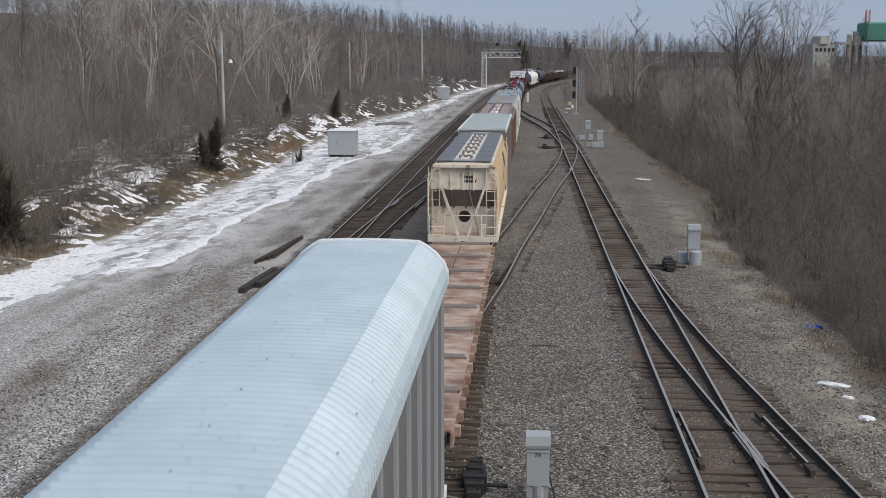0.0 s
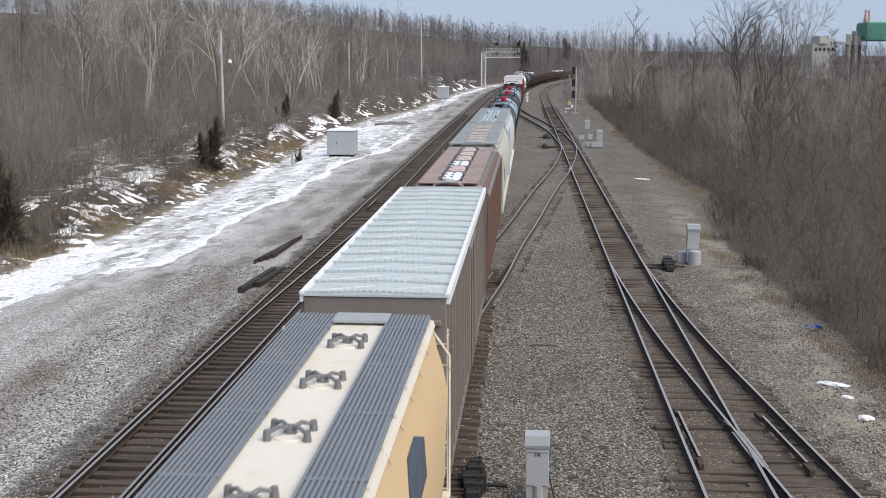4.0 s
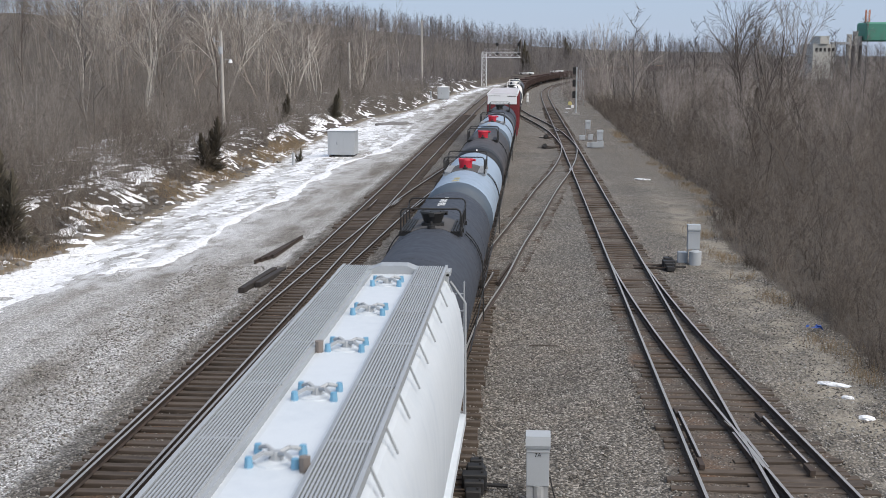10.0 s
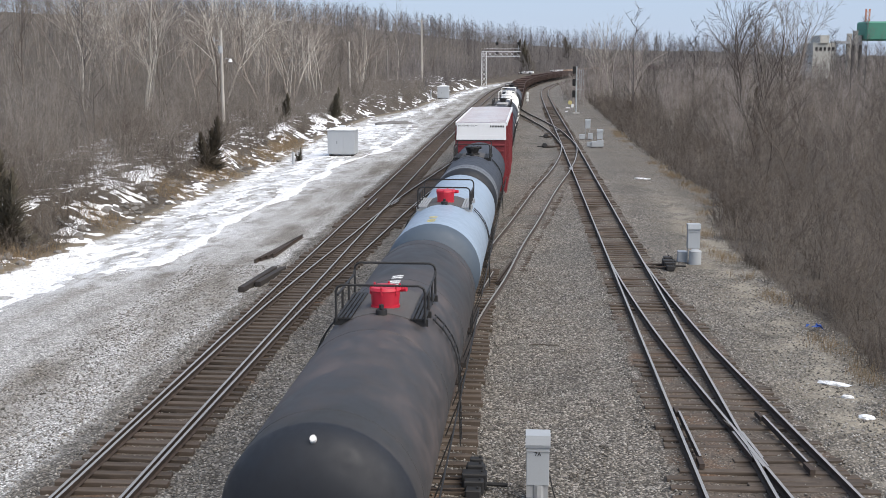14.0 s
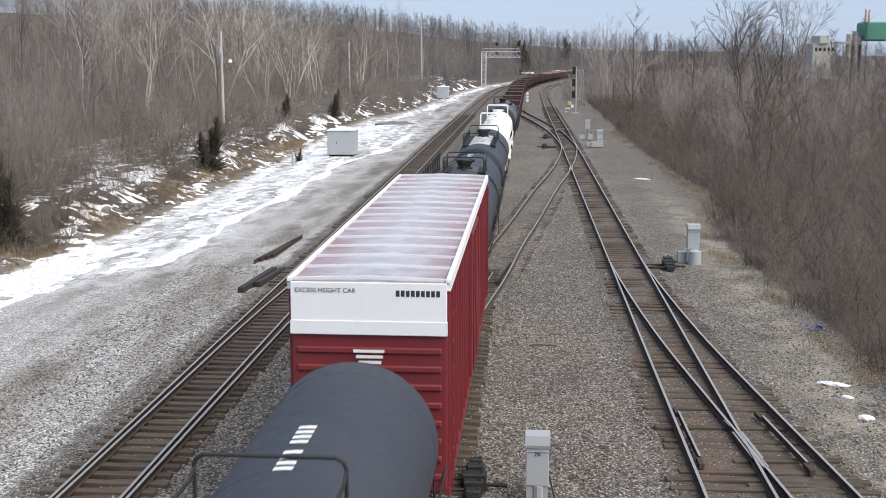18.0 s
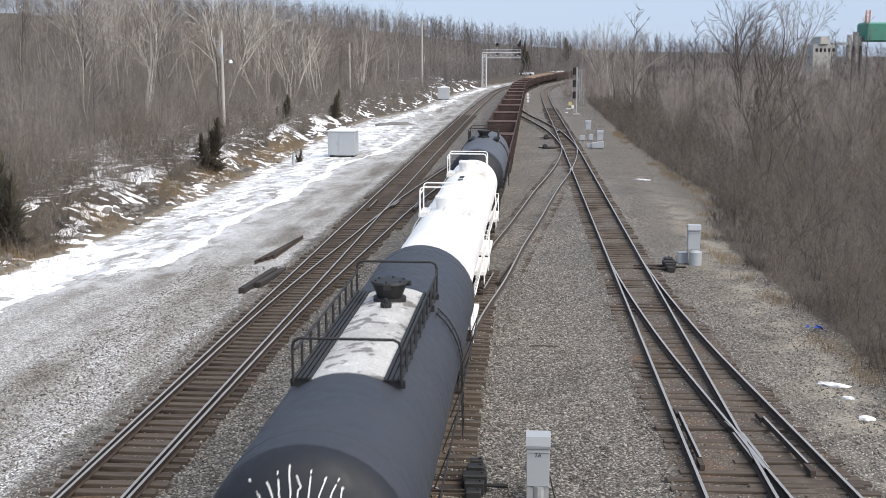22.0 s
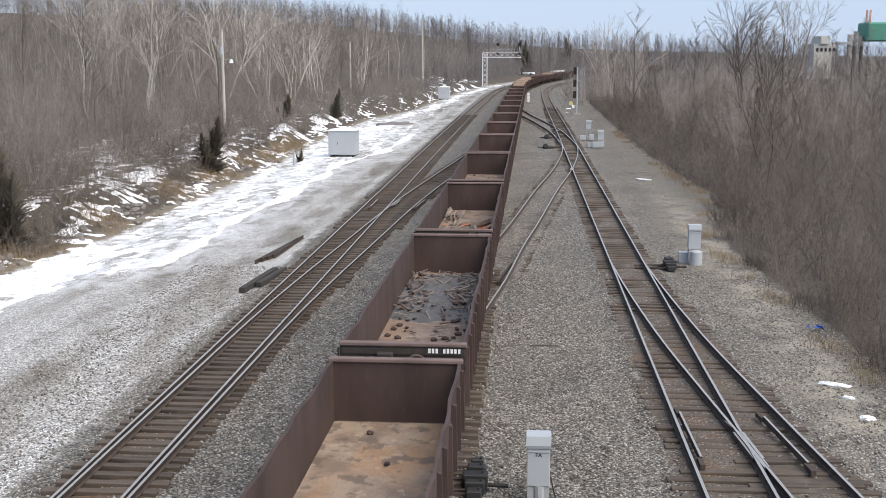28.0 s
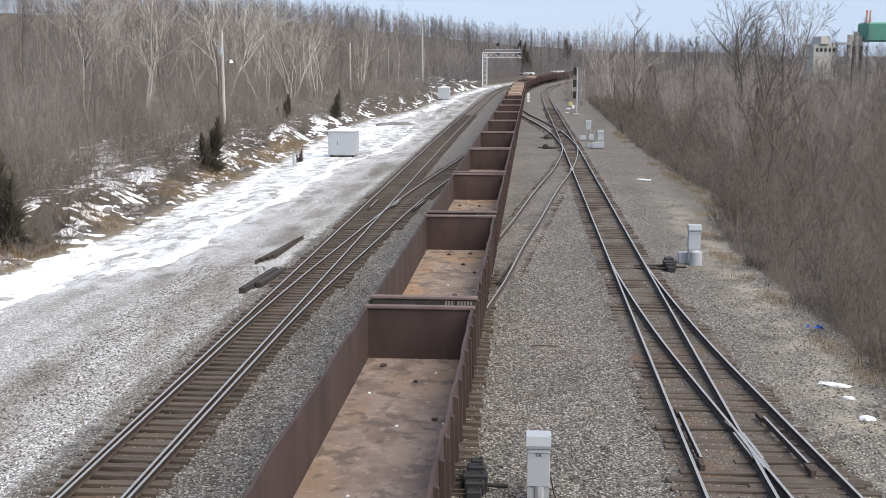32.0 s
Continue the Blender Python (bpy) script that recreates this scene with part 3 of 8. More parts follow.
def build_ground():
    ys = np.concatenate([np.arange(-60, 16, 8.0), np.arange(16, 120, 0.55), np.arange(120, 280, 1.4), np.arange(280, 700, 7.0), np.geomspace(700, 2600, 14)])
    left = -np.concatenate([np.arange(0, 30, 0.55), np.arange(30, 60, 1.5), np.geomspace(60, 1500, 26)])[::-1]
    right = np.concatenate([np.arange(0.55, 14, 0.55), np.arange(14, 60, 2.0), np.geomspace(60, 1500, 22)])
    xs = np.concatenate([left, right])
    X, Y = np.meshgrid(xs, ys)
    SX = X + drift(Y)
    Z = land(SX, Y)
    near, main = np.full(X.shape, 99.0), np.full(X.shape, 99.0)
    for key, p in PATHS.items():
        cx = np.interp(Y, p[:, 1], p[:, 0], left=1e3, right=1e3)
        main = np.minimum(main, np.abs(SX - cx) if key in ("a", "b", "c", "d") else 99.0)
        near = np.minimum(near, np.abs(SX - cx) * (1.3 if key in ("bc", "cb", "ab") else 1.0))
    Z = Z + bed_rise(SX, Y, near)
    foot = np.interp(Y, FOOT_Y, FOOT_X)
    bed = np.clip(1.05 - np.clip(near - 0.75, 0, None) * 1.15, 0, 1) * np.where(main < near + 0.6, 1.0, 0.3)
    road = np.clip((-X - 10.9) / 1.3, 0, 1)
    litter = np.maximum(np.clip((-X - foot + 0.5) / 1.6, 0, 1), np.clip((X - np.interp(Y, EDGE_Y, EDGE_X) - 0.1) / 0.9, 0, 1))
    grass = np.maximum(np.exp(-((-X - foot - 0.3) / 1.1) ** 2), np.clip(1 - np.abs(X - np.interp(Y, EDGE_Y, EDGE_X) + 0.4) / 1.0, 0, 1) * (0.45 + 0.35 * waves(X, Y, 9, 18)))
    way = np.interp(Y, (43, 47, 50, 60, 65, 72, 81, 98, 112, 140), (21.0, 18.8, 17.4, 17.1, 17.6, 16.9, 16.7, 16.9, 14.6, 14.2))
    slush = np.clip((-X - way + 3.4) / 4.2, 0, 1) * np.clip((foot + 1.0 + X) / 1.2, 0, 1) * smooth01((Y - 40) / 8) * (1 - smooth01((Y - 130) / 60))
    rut = np.interp(Y, (20, 30, 36, 43, 51, 60, 80, 120), (16.2, 15.4, 14.6, 13.6, 13.4, 13.0, 12.9, 12.8))
    mud = np.exp(-((-X - rut) / 0.9) ** 2) + 0.8 * np.exp(-((-X - rut - 2.6) / 0.7) ** 2)
    soil = np.clip((X - 4.5) / 3.5, 0, 1)
    sand = np.exp(-((X - 9.0) / 1.15) ** 2) * (1 - smooth01((Y - 50) / 50))
    n, k = X.shape
    me = bpy.data.meshes.new("ground")
    idx = np.arange(n * k).reshape(n, k)
    quads = np.stack([idx[:-1, :-1], idx[:-1, 1:], idx[1:, 1:], idx[1:, :-1]], -1).reshape(-1, 4)
    me.from_pydata(np.stack([SX, Y, Z], -1).reshape(-1, 3).tolist(), [], quads.tolist())
    for name, v in (("bed", bed), ("road", road), ("litter", litter), ("grass", grass), ("slush", slush), ("mud", mud), ("soil", soil), ("sand", sand)):
        me.attributes.new(name, "FLOAT", "POINT").data.foreach_set("value", v.reshape(-1).astype(np.float32))
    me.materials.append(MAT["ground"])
    me.shade_smooth()
    tagged(new("ground", me), "grey crushed-stone ballast, pale gravel road and brown leaf litter", "ground", kind="structure")


def build_snow():
    """Thawing snow: a rumpled sheet that dips under the gravel where it has melted."""
    xs, ys = np.arange(-37, -11, 0.2), np.concatenate([np.arange(36, 110, 0.3), np.arange(110, 340, 0.8)])
    X, Y = np.meshgrid(xs, ys)
    foot = np.interp(Y, FOOT_Y, FOOT_X)
    u = -X - foot
    mid = np.interp(Y, (40, 60, 90, 115, 140, 220), (-2.3, -2.6, -3.0, -3.4, -3.6, -3.0))
    wide = np.interp(Y, (40, 52, 65, 90, 115, 135, 160, 260), (2.0, 2.3, 2.6, 2.6, 3.0, 4.0, 2.6, 1.6))
    core = 1 - ((u - mid) / wide) ** 2 - np.interp(Y, (50, 58, 64, 95, 105, 125), (0.2, 0.75, 1.0, 1.0, 0.85, 0.6))
    bank = 0.32 - np.abs(u - 1.3) / 2.6 + 0.45 * waves(X, Y, 14, 15) + 0.3 * waves(X, Y, 1.2, 16) - np.interp(Y, (46, 58, 64), (0.6, 0.3, 0))
    bank = bank - 0.66 + 0.42 * waves(X, Y, 0.75, 29)
    upper = -0.22 + 0.3 * waves(X, Y, 0.9, 30) - np.abs(u - 6.0) / 7.5 + 0.55 * waves(X, Y, 13, 27) + 0.35 * waves(X, Y, 2.4, 28) - 0.6 * smooth01((Y - 100) / 30) - 0.8 * (u < 2.5)
    s = np.maximum(np.maximum(core, bank), upper)
    s = s + waves(X, Y * 0.6, 2.4, 11) * 0.46 + waves(X, Y * 0.7, 0.9, 12) * 0.36 + waves(X, Y * 0.4, 5.5, 13) * 0.42 - 0.40
    # the ploughed ribbon along the road's edge, and the broken plates between it and the bank
    way = np.interp(Y, (43, 47, 50, 60, 65, 72, 81, 98, 112, 140), (21.0, 18.8, 17.4, 17.1, 17.6, 16.9, 16.7, 16.9, 14.6, 14.2)) + 0.25 * waves(Y, Y * 0.3, 6, 24)
    thick = 0.42 + 0.30 * waves(Y, Y * 0.2, 9, 25)
    line = 0.75 - np.abs(-X - way) / np.clip(thick, 0.12, 1) + waves(X, Y, 2.6, 14) * 0.22 + waves(X, Y * 0.8, 0.8, 17) * 0.15
    line = np.where((Y > 50) & (Y < 135), line, -2)
    inside = np.clip((-X - way + 0.6) / 1.2, 0, 1)
    streak = waves(X, Y * 0.28, 2.0, 21) * 0.62 + waves(X, Y * 0.45, 0.8, 22) * 0.42 + waves(X, Y * 0.6, 0.45, 23) * 0.42 - 0.42 - 1.2 * (1 - inside)
    streak = np.where(Y < 150, streak, streak - 0.4)
    s = np.maximum(np.maximum(s, line), streak)
    s = np.where((Y < 38) | (Y > 335), -1, s)
    X = X + drift(Y)
    Z = land(X, Y) + np.clip(s, -1, 0.8) * 0.09 + 0.012
    n, k = X.shape
    keep = s > -0.45
    idx = np.arange(n * k).reshape(n, k)
    quads = np.stack([idx[:-1, :-1], idx[:-1, 1:], idx[1:, 1:], idx[1:, :-1]], -1)
    keep = (keep[:-1, :-1] | keep[1:, 1:] | keep[1:, :-1] | keep[:-1, 1:])
    quads = quads[keep]
    used = np.unique(quads)
    remap = np.full(n * k, -1)
    remap[used] = np.arange(len(used))
    me = bpy.data.meshes.new("snow")
    me.from_pydata(np.stack([X, Y, Z], -1).reshape(-1, 3)[used].tolist(), [], remap[quads].tolist())
    me.materials.append(MAT["snow"])
    me.shade_smooth()
    tagged(new("snow", me), "patchy thawing white snow along the gravel road", "snow", kind="stuff")


# ---- tracks ----
RAIL = [(-0.036, 0.0), (0.036, 0.0), (0.036, -0.035), (0.009, -0.05), (0.009, -0.14), (0.07, -0.16), (0.07, -0.172), (-0.07, -0.172), (-0.07, -0.16), (-0.009, -0.14), (-0.009, -0.05), (-0.036, -0.035)]


def sweep(me_name, points, off, sink, material="rail"):
    """A rail along points of (x, y), moved off to the right."""
    p = np.asarray(points)
    d = np.gradient(p, axis=0)
    d /= np.linalg.norm(d, axis=1)[:, None]
    side = np.stack([d[:, 1], -d[:, 0]], 1)
    k = len(RAIL)
    verts = []
    for (x, y), s in zip(p, side):
        for o, z in RAIL:
            verts.append((x + s[0] * (off + o), y + s[1] * (off + o), z - sink))
    faces = []
    for i in range(len(p) - 1):
        for j in range(k):
            faces.append((i * k + j, (i + 1) * k + j, (i + 1) * k + (j + 1) % k, i * k + (j + 1) % k))
    faces += [tuple(range(k))[::-1], tuple(range((len(p) - 1) * k, len(p) * k))]
    me = bpy.data.meshes.new(me_name)
    me.from_pydata(verts, [], faces)
    me.materials.append(MAT[material])
    return me


def tie_mesh(length):
    bm = bmesh.new()
    box(bm, -length / 2, length / 2, -0.115, 0.115, -0.09, 0.09)
    return finish(bm, "tie", "tie", bevel=0.012)


TIES = {w: tie_mesh(w) for w in (2.6, 3.2, 3.9, 4.6)}
TRACKS = {}


def build_track(key, name, label, sink=0.0, cut=(0, 9999), ties=(20, 150), long_from=None, parts_to=150):
    p = PATHS[key]
    p = p[(p[:, 1] >= cut[0]) & (p[:, 1] <= cut[1])]
    t = thing(name, label, "railway track", kind="structure")
    for side in (-1, 1):
        part("rail", sweep("rail", p, side * 0.7525, sink), "rail", t)
    TRACKS[key] = t
    return t


def lay_ties(key, y0, y1, split, wide=None, skew=0.0, seed=1):
    """Ties under a track from y0 to y1: each an object up to split, joined beyond."""
    p = PATHS[key]
    rnd = random.Random(seed)
    y, rest = y0, bmesh.new()
    far_count = 0
    while y < y1:
        x = float(np.interp(y, p[:, 1], p[:, 0]))
        dx = float(np.interp(y + 1, p[:, 1], p[:, 0])) - x
        w, shift = wide(y) if wide else (2.6, 0.0)
        turn = -math.degrees(math.atan(dx)) + rnd.uniform(-1.2, 1.2) + skew
        z = -0.262 + (rnd.uniform(-0.075, 0.0) if key in ("c", "d") else rnd.uniform(-0.03, 0.012)) - (0.085 if key in ("bc", "cb") else 0)
        m = pose(x + shift + rnd.uniform(-0.07, 0.07), y, z, 0, 0, turn)
        if y < split:
            part("tie", TIES[w], "tie", TRACKS[key], at=m)
        else:
            v = [rest.verts.new(m @ Vector((a, b, 0.09))) for a, b in ((-w / 2, -0.115), (w / 2, -0.115), (w / 2, 0.115), (-w / 2, 0.115))]
            u = [rest.verts.new(v_.co - Vector((0, 0, 0.1))) for v_ in v]
            rest.faces.new(v)
            for k in range(4):
                rest.faces.new((v[k], u[k], u[(k + 1) % 4], v[(k + 1) % 4]))
            far_count += 1
        y += 0.53 + rnd.uniform(-0.035, 0.035)
    if far_count:
        tagged(part("far_ties", rest, "tie", TRACKS[key]), kind="stuff")
    else:
        rest.free()


def build_tracks():
    build_track("a", "track_1", "straight main track of worn steel rails on dark wooden ties")
    build_track("b", "track_2", "main track under the train, steel rails on dark ties")
    build_track("c", "track_3", "gently bending track of shiny steel rails on brown ties")
    build_track("d", "track_4", "diverging siding track with brown dirty ties", 0.004, (-10, 51))
    build_track("ab", "track_5", "turnout rails that leave the main track", 0.004, (16, 150))
    build_track("bc", "track_6", "crossover track of brown rails through the ballast", 0.005, (26, 116))
    build_track("cb", "track_7", "far crossover track of dark rails", 0.006, (112, 206))
    # frogs, guard rails and switch points
    for key, x, y, turn, length in (("d", 5.36, 27.0, 4.8, 3.4), ("ab", -8.62, 71.0, -2.6, 3.6), ("bc", 3.28, 93.0, -3.0, 3.2), ("cb", 3.1, 139.0, 3.0, 3.2)):
        bm = bmesh.new()
        for s in (-1, 1):
            box(bm, s * 0.055 - 0.02, s * 0.055 + 0.02, -length * 0.5, length * 0.35, -0.12, 0.004)
            tube(bm, (s * 0.05, length * 0.3, -0.04), (s * 0.13, length * 0.5, -0.04), 0.03, 6)
        box(bm, -0.14, 0.14, -length * 0.3, length * 0.25, -0.17, -0.03)
        part("frog", bm, "rail", TRACKS[key], "worn steel crossing frog", at=pose(x, y, 0.002, 0, 0, turn))
    for key, x, y, turn in (("d", 4.05, 27.6, 1.2), ("d", 6.35, 27.4, 6.0), ("ab", -9.95, 70.5, 0.3), ("ab", -7.0, 70.5, -3.8), ("bc", -1.72, 46.5, -4.6)):
        bm = bmesh.new()
        box(bm, -0.03, 0.03, -1.7, 1.7, -0.15, 0.006)
        for s in (-1, 1):
            box(bm, -0.09, 0.03, s * 1.9 - 0.25, s * 1.9 + 0.25, -0.15, -0.03)
        part("guard_rail", bm, "rail", TRACKS[key], at=pose(x, y, 0.0, 0, 0, turn))


def tie_layout():
    def fan_d(y):
        c = float(np.interp(y, PATHS["c"][:, 1], PATHS["c"][:, 0]))
        d = float(np.interp(y, PATHS["d"][:, 1], PATHS["d"][:, 0])) if y < 51 else c
        gap = d - c
        return (min((2.6, 3.2, 3.9, 4.6), key=lambda w: abs(w - 2.6 - max(gap, 0))), gap / 2) if gap < 2.2 else (2.6, 0.0)

    def fan_a(y):
        g = float(np.interp(y, PATHS["ab"][:, 1], PATHS["ab"][:, 0], left=-9.33)) + 9.33
        return (min((2.6, 3.2, 3.9, 4.6), key=lambda w: abs(w - 2.6 - g)), g / 2) if g < 2.2 else (2.6, 0.0)
    def fan_b(y):
        g = float(np.interp(y, PATHS["bc"][:, 1], PATHS["bc"][:, 0], left=-3.05)) + 3.05
        if y > 50 or g > 2.2:
            return 2.6, 0.0
        return 3.2, 0.3
    lay_ties("a", 18, 175, 125, fan_a, seed=1)
    lay_ties("b", 18, 330, 105, fan_b, seed=2)
    lay_ties("c", 18, 200, 125, fan_d, seed=3)
    lay_ties("d", 10, 27, 27, None, seed=4)
    lay_ties("ab", 78, 140, 78, None, seed=5)
    lay_ties("bc", 50, 103, 103, None, seed=6)
    lay_ties("cb", 126, 190, 126, None, seed=7)


build_ground()
build_stones()
build_snow()
build_tracks()

# ---- woods ----
def grow(rnd, height, stems=1, r0=0.12, lean=0.08, kids=(8, 6, 5), angles=(38, 40, 45), shrink=(0.5, 0.55, 0.5), wobble=0.10, up=0.05, start=0.3, tip=0.010):
    """Branch segments (p, q, r0, r1, level) of a bare tree or bush that forks again and again."""
    out = []

    def branch(level, p, d, length, r):
        steps = (7, 4, 3, 2)[level]
        pts, ways = [Vector(p)], []
        d = Vector(d).normalized()
        for k in range(steps):
            d = (d + Vector((rnd.gauss(0, wobble), rnd.gauss(0, wobble), up + rnd.gauss(0, 0.04)))).normalized()
            ways.append(d)
            pts.append(pts[-1] + d * (length / steps))
        for k in range(steps):
            a, b = r * (1 - k / steps * 0.8), r * (1 - (k + 1) / steps * 0.8)
            last = level == 3 and k == steps - 1
            out.append((pts[k], pts[k + 1], max(a, tip), tip * 0.5 if last else max(b, tip), min(level, 2) if not last else 3))
        if level == 3:
            return
        for k in range(kids[level]):
            low = start if level == 0 else 0.25
            f = low + (0.99 - low) * (k + rnd.random()) / kids[level]
            i = min(int(f * steps), steps - 1)
            q = pts[i].lerp(pts[i + 1], f * steps - i)
            side = ways[i].orthogonal().normalized()
            side = Matrix.Rotation(rnd.uniform(0, math.tau), 3, ways[i]) @ side
            a = radians(angles[level] * rnd.uniform(0.55, 1.3))
            way = ways[i] * math.cos(a) + side * math.sin(a)
            branch(level + 1, q, way, length * shrink[level] * rnd.uniform(0.7, 1.15) * (1.25 - 0.55 * f), r * (1 - 0.8 * f) * 0.62)

    for s in range(stems):
        ang = (s + rnd.uniform(0, 0.8)) * math.tau / stems
        base = Vector((math.cos(ang), math.sin(ang), 0)) * (0.3 * r0 * stems * (stems > 1))
        h = height * (rnd.uniform(0.7, 1.0) if stems > 1 else 1) * 0.9
        branch(0, base, (math.cos(ang) * lean, math.sin(ang) * lean, 1), h, r0 / math.sqrt(stems) * rnd.uniform(0.85, 1.15))
    return out


def branch_arrays(segs, thick_sides=5):
    verts, faces = [], []
    for p, q, a, b, level in segs:
        n = thick_sides if a > 0.05 else 3
        d = (q - p).normalized()
        u = d.orthogonal().normalized()
        w = d.cross(u)
        k0 = len(verts)
        ends = level == 3
        for c, r in ((p, a),) if ends else ((p, a), (q, b)):
            for k in range(n):
                t = k * math.tau / n
                verts.append(c + (u * math.cos(t) + w * math.sin(t)) * r)
        if ends:
            verts.append(q)
            for k in range(n):
                faces.append((k0 + k, k0 + (k + 1) % n, k0 + n))
        else:
            for k in range(n):
                faces.append((k0 + k, k0 + (k + 1) % n, k0 + n + (k + 1) % n, k0 + n + k))
    return verts, faces


def branch_mesh(name, segs, material):
    v, f = branch_arrays(segs)
    me = bpy.data.meshes.new(name)
    me.from_pydata([tuple(c) for c in v], [], f)
    me.materials.append(MAT[material])
    return me


def tree_kind(seed, name, label, category, bark, twig, **how):
    """A bare tree as trunk and crown meshes."""
    segs = grow(random.Random(seed), **how)
    trunk = branch_mesh("trunk", [s for s in segs if s[4] == 0], bark)
    crown = branch_mesh("crown", [s for s in segs if s[4] > 0], twig)
    t = thing(name, label, category)
    part("trunk", trunk, bark, t)
    part("crown", crown, twig, t)
    return t


def conifer(seed, height):
    rnd = random.Random(seed)
    t = thing("evergreen_tree", "small dark green evergreen among bare trees", "tree")
    bm = bmesh.new()
    tube(bm, (0, 0, -0.3), (0, 0, height), 0.09, 6, 0.01)
    part("trunk", bm, "dark_bark", t)
    verts, faces = [], []
    tops = [(rnd.uniform(-0.2, 0.2) * height, rnd.uniform(-0.2, 0.2) * height, height * f) for f in (1.0, 0.8, 0.7, 0.55)]
    for k in range(1700):
        cx, cy, h = tops[rnd.choice((0, 0, 1, 2, 3))]
        f = rnd.random()
        z = 0.2 + f * (h - 0.2)
        a = rnd.uniform(0, math.tau)
        r = (1 - f) ** 0.62 * height * 0.40 * rnd.uniform(0.25, 1.0) * (0.75 + 0.35 * math.sin(a * 3 + z * 2.3 + seed)) + 0.04
        c = Vector((cx * min(1, z / h * 1.3), cy * min(1, z / h * 1.3), z))
        p = c + Vector((math.cos(a) * r * 0.35, math.sin(a) * r * 0.35, -0.1))
        q = c + Vector((math.cos(a) * r, math.sin(a) * r, rnd.uniform(0.1, 0.55)))
        s = Vector((-math.sin(a), math.cos(a), rnd.uniform(-0.4, 0.4))) * rnd.uniform(0.02, 0.06)
        i = len(verts)
        verts += [p - s, p + s, q, p.lerp(q, 0.6) + s * 2.2 + Vector((0, 0, 0.05))]
        faces += [(i, i + 1, i + 2), (i, i + 2, i + 3)]
    me = bpy.data.meshes.new("crown")
    me.from_pydata([tuple(v) for v in verts], [], faces)
    me.materials.append(MAT["needle"])
    part("crown", me, "needle", t)
    return t


def spread_things(kinds, places, group, seed, size=(0.8, 1.2)):
    """Stand copies of the kinds at places (x, y); the first model of each kind takes the first place."""
    rnd = random.Random(seed)
    free = list(kinds)
    for x, y, s in places:
        k = rnd.randrange(len(kinds))
        f = s * rnd.uniform(*size)
        m = pose(x, y, float(land(x, y)) - 0.08, rnd.uniform(-3, 3), rnd.uniform(-3, 3), rnd.uniform(0, 360))
        if free:
            ob = free.pop()
            ob.matrix_basis = m
        else:
            ob = copy_thing(kinds[k], m)
        ob.scale = (f, f, f * rnd.uniform(0.9, 1.12))
        ob["group"] = group


def scatter(seed, n, xr, yr, gap, size=lambda x, y: 1.0, ok=lambda x, y: True):
    rnd, got, tries = random.Random(seed), [], 0
    while len(got) < n and tries < n * 60:
        tries += 1
        y = rnd.uniform(*yr)
        x = rnd.uniform(*xr) + float(drift(y))
        if ok(x, y) and all((x - a) ** 2 + (y - b) ** 2 > gap * gap for a, b, _ in got):
            got.append((x, y, size(x, y)))
    return got


def foot_at(y):
    return float(np.interp(y, FOOT_Y, FOOT_X))


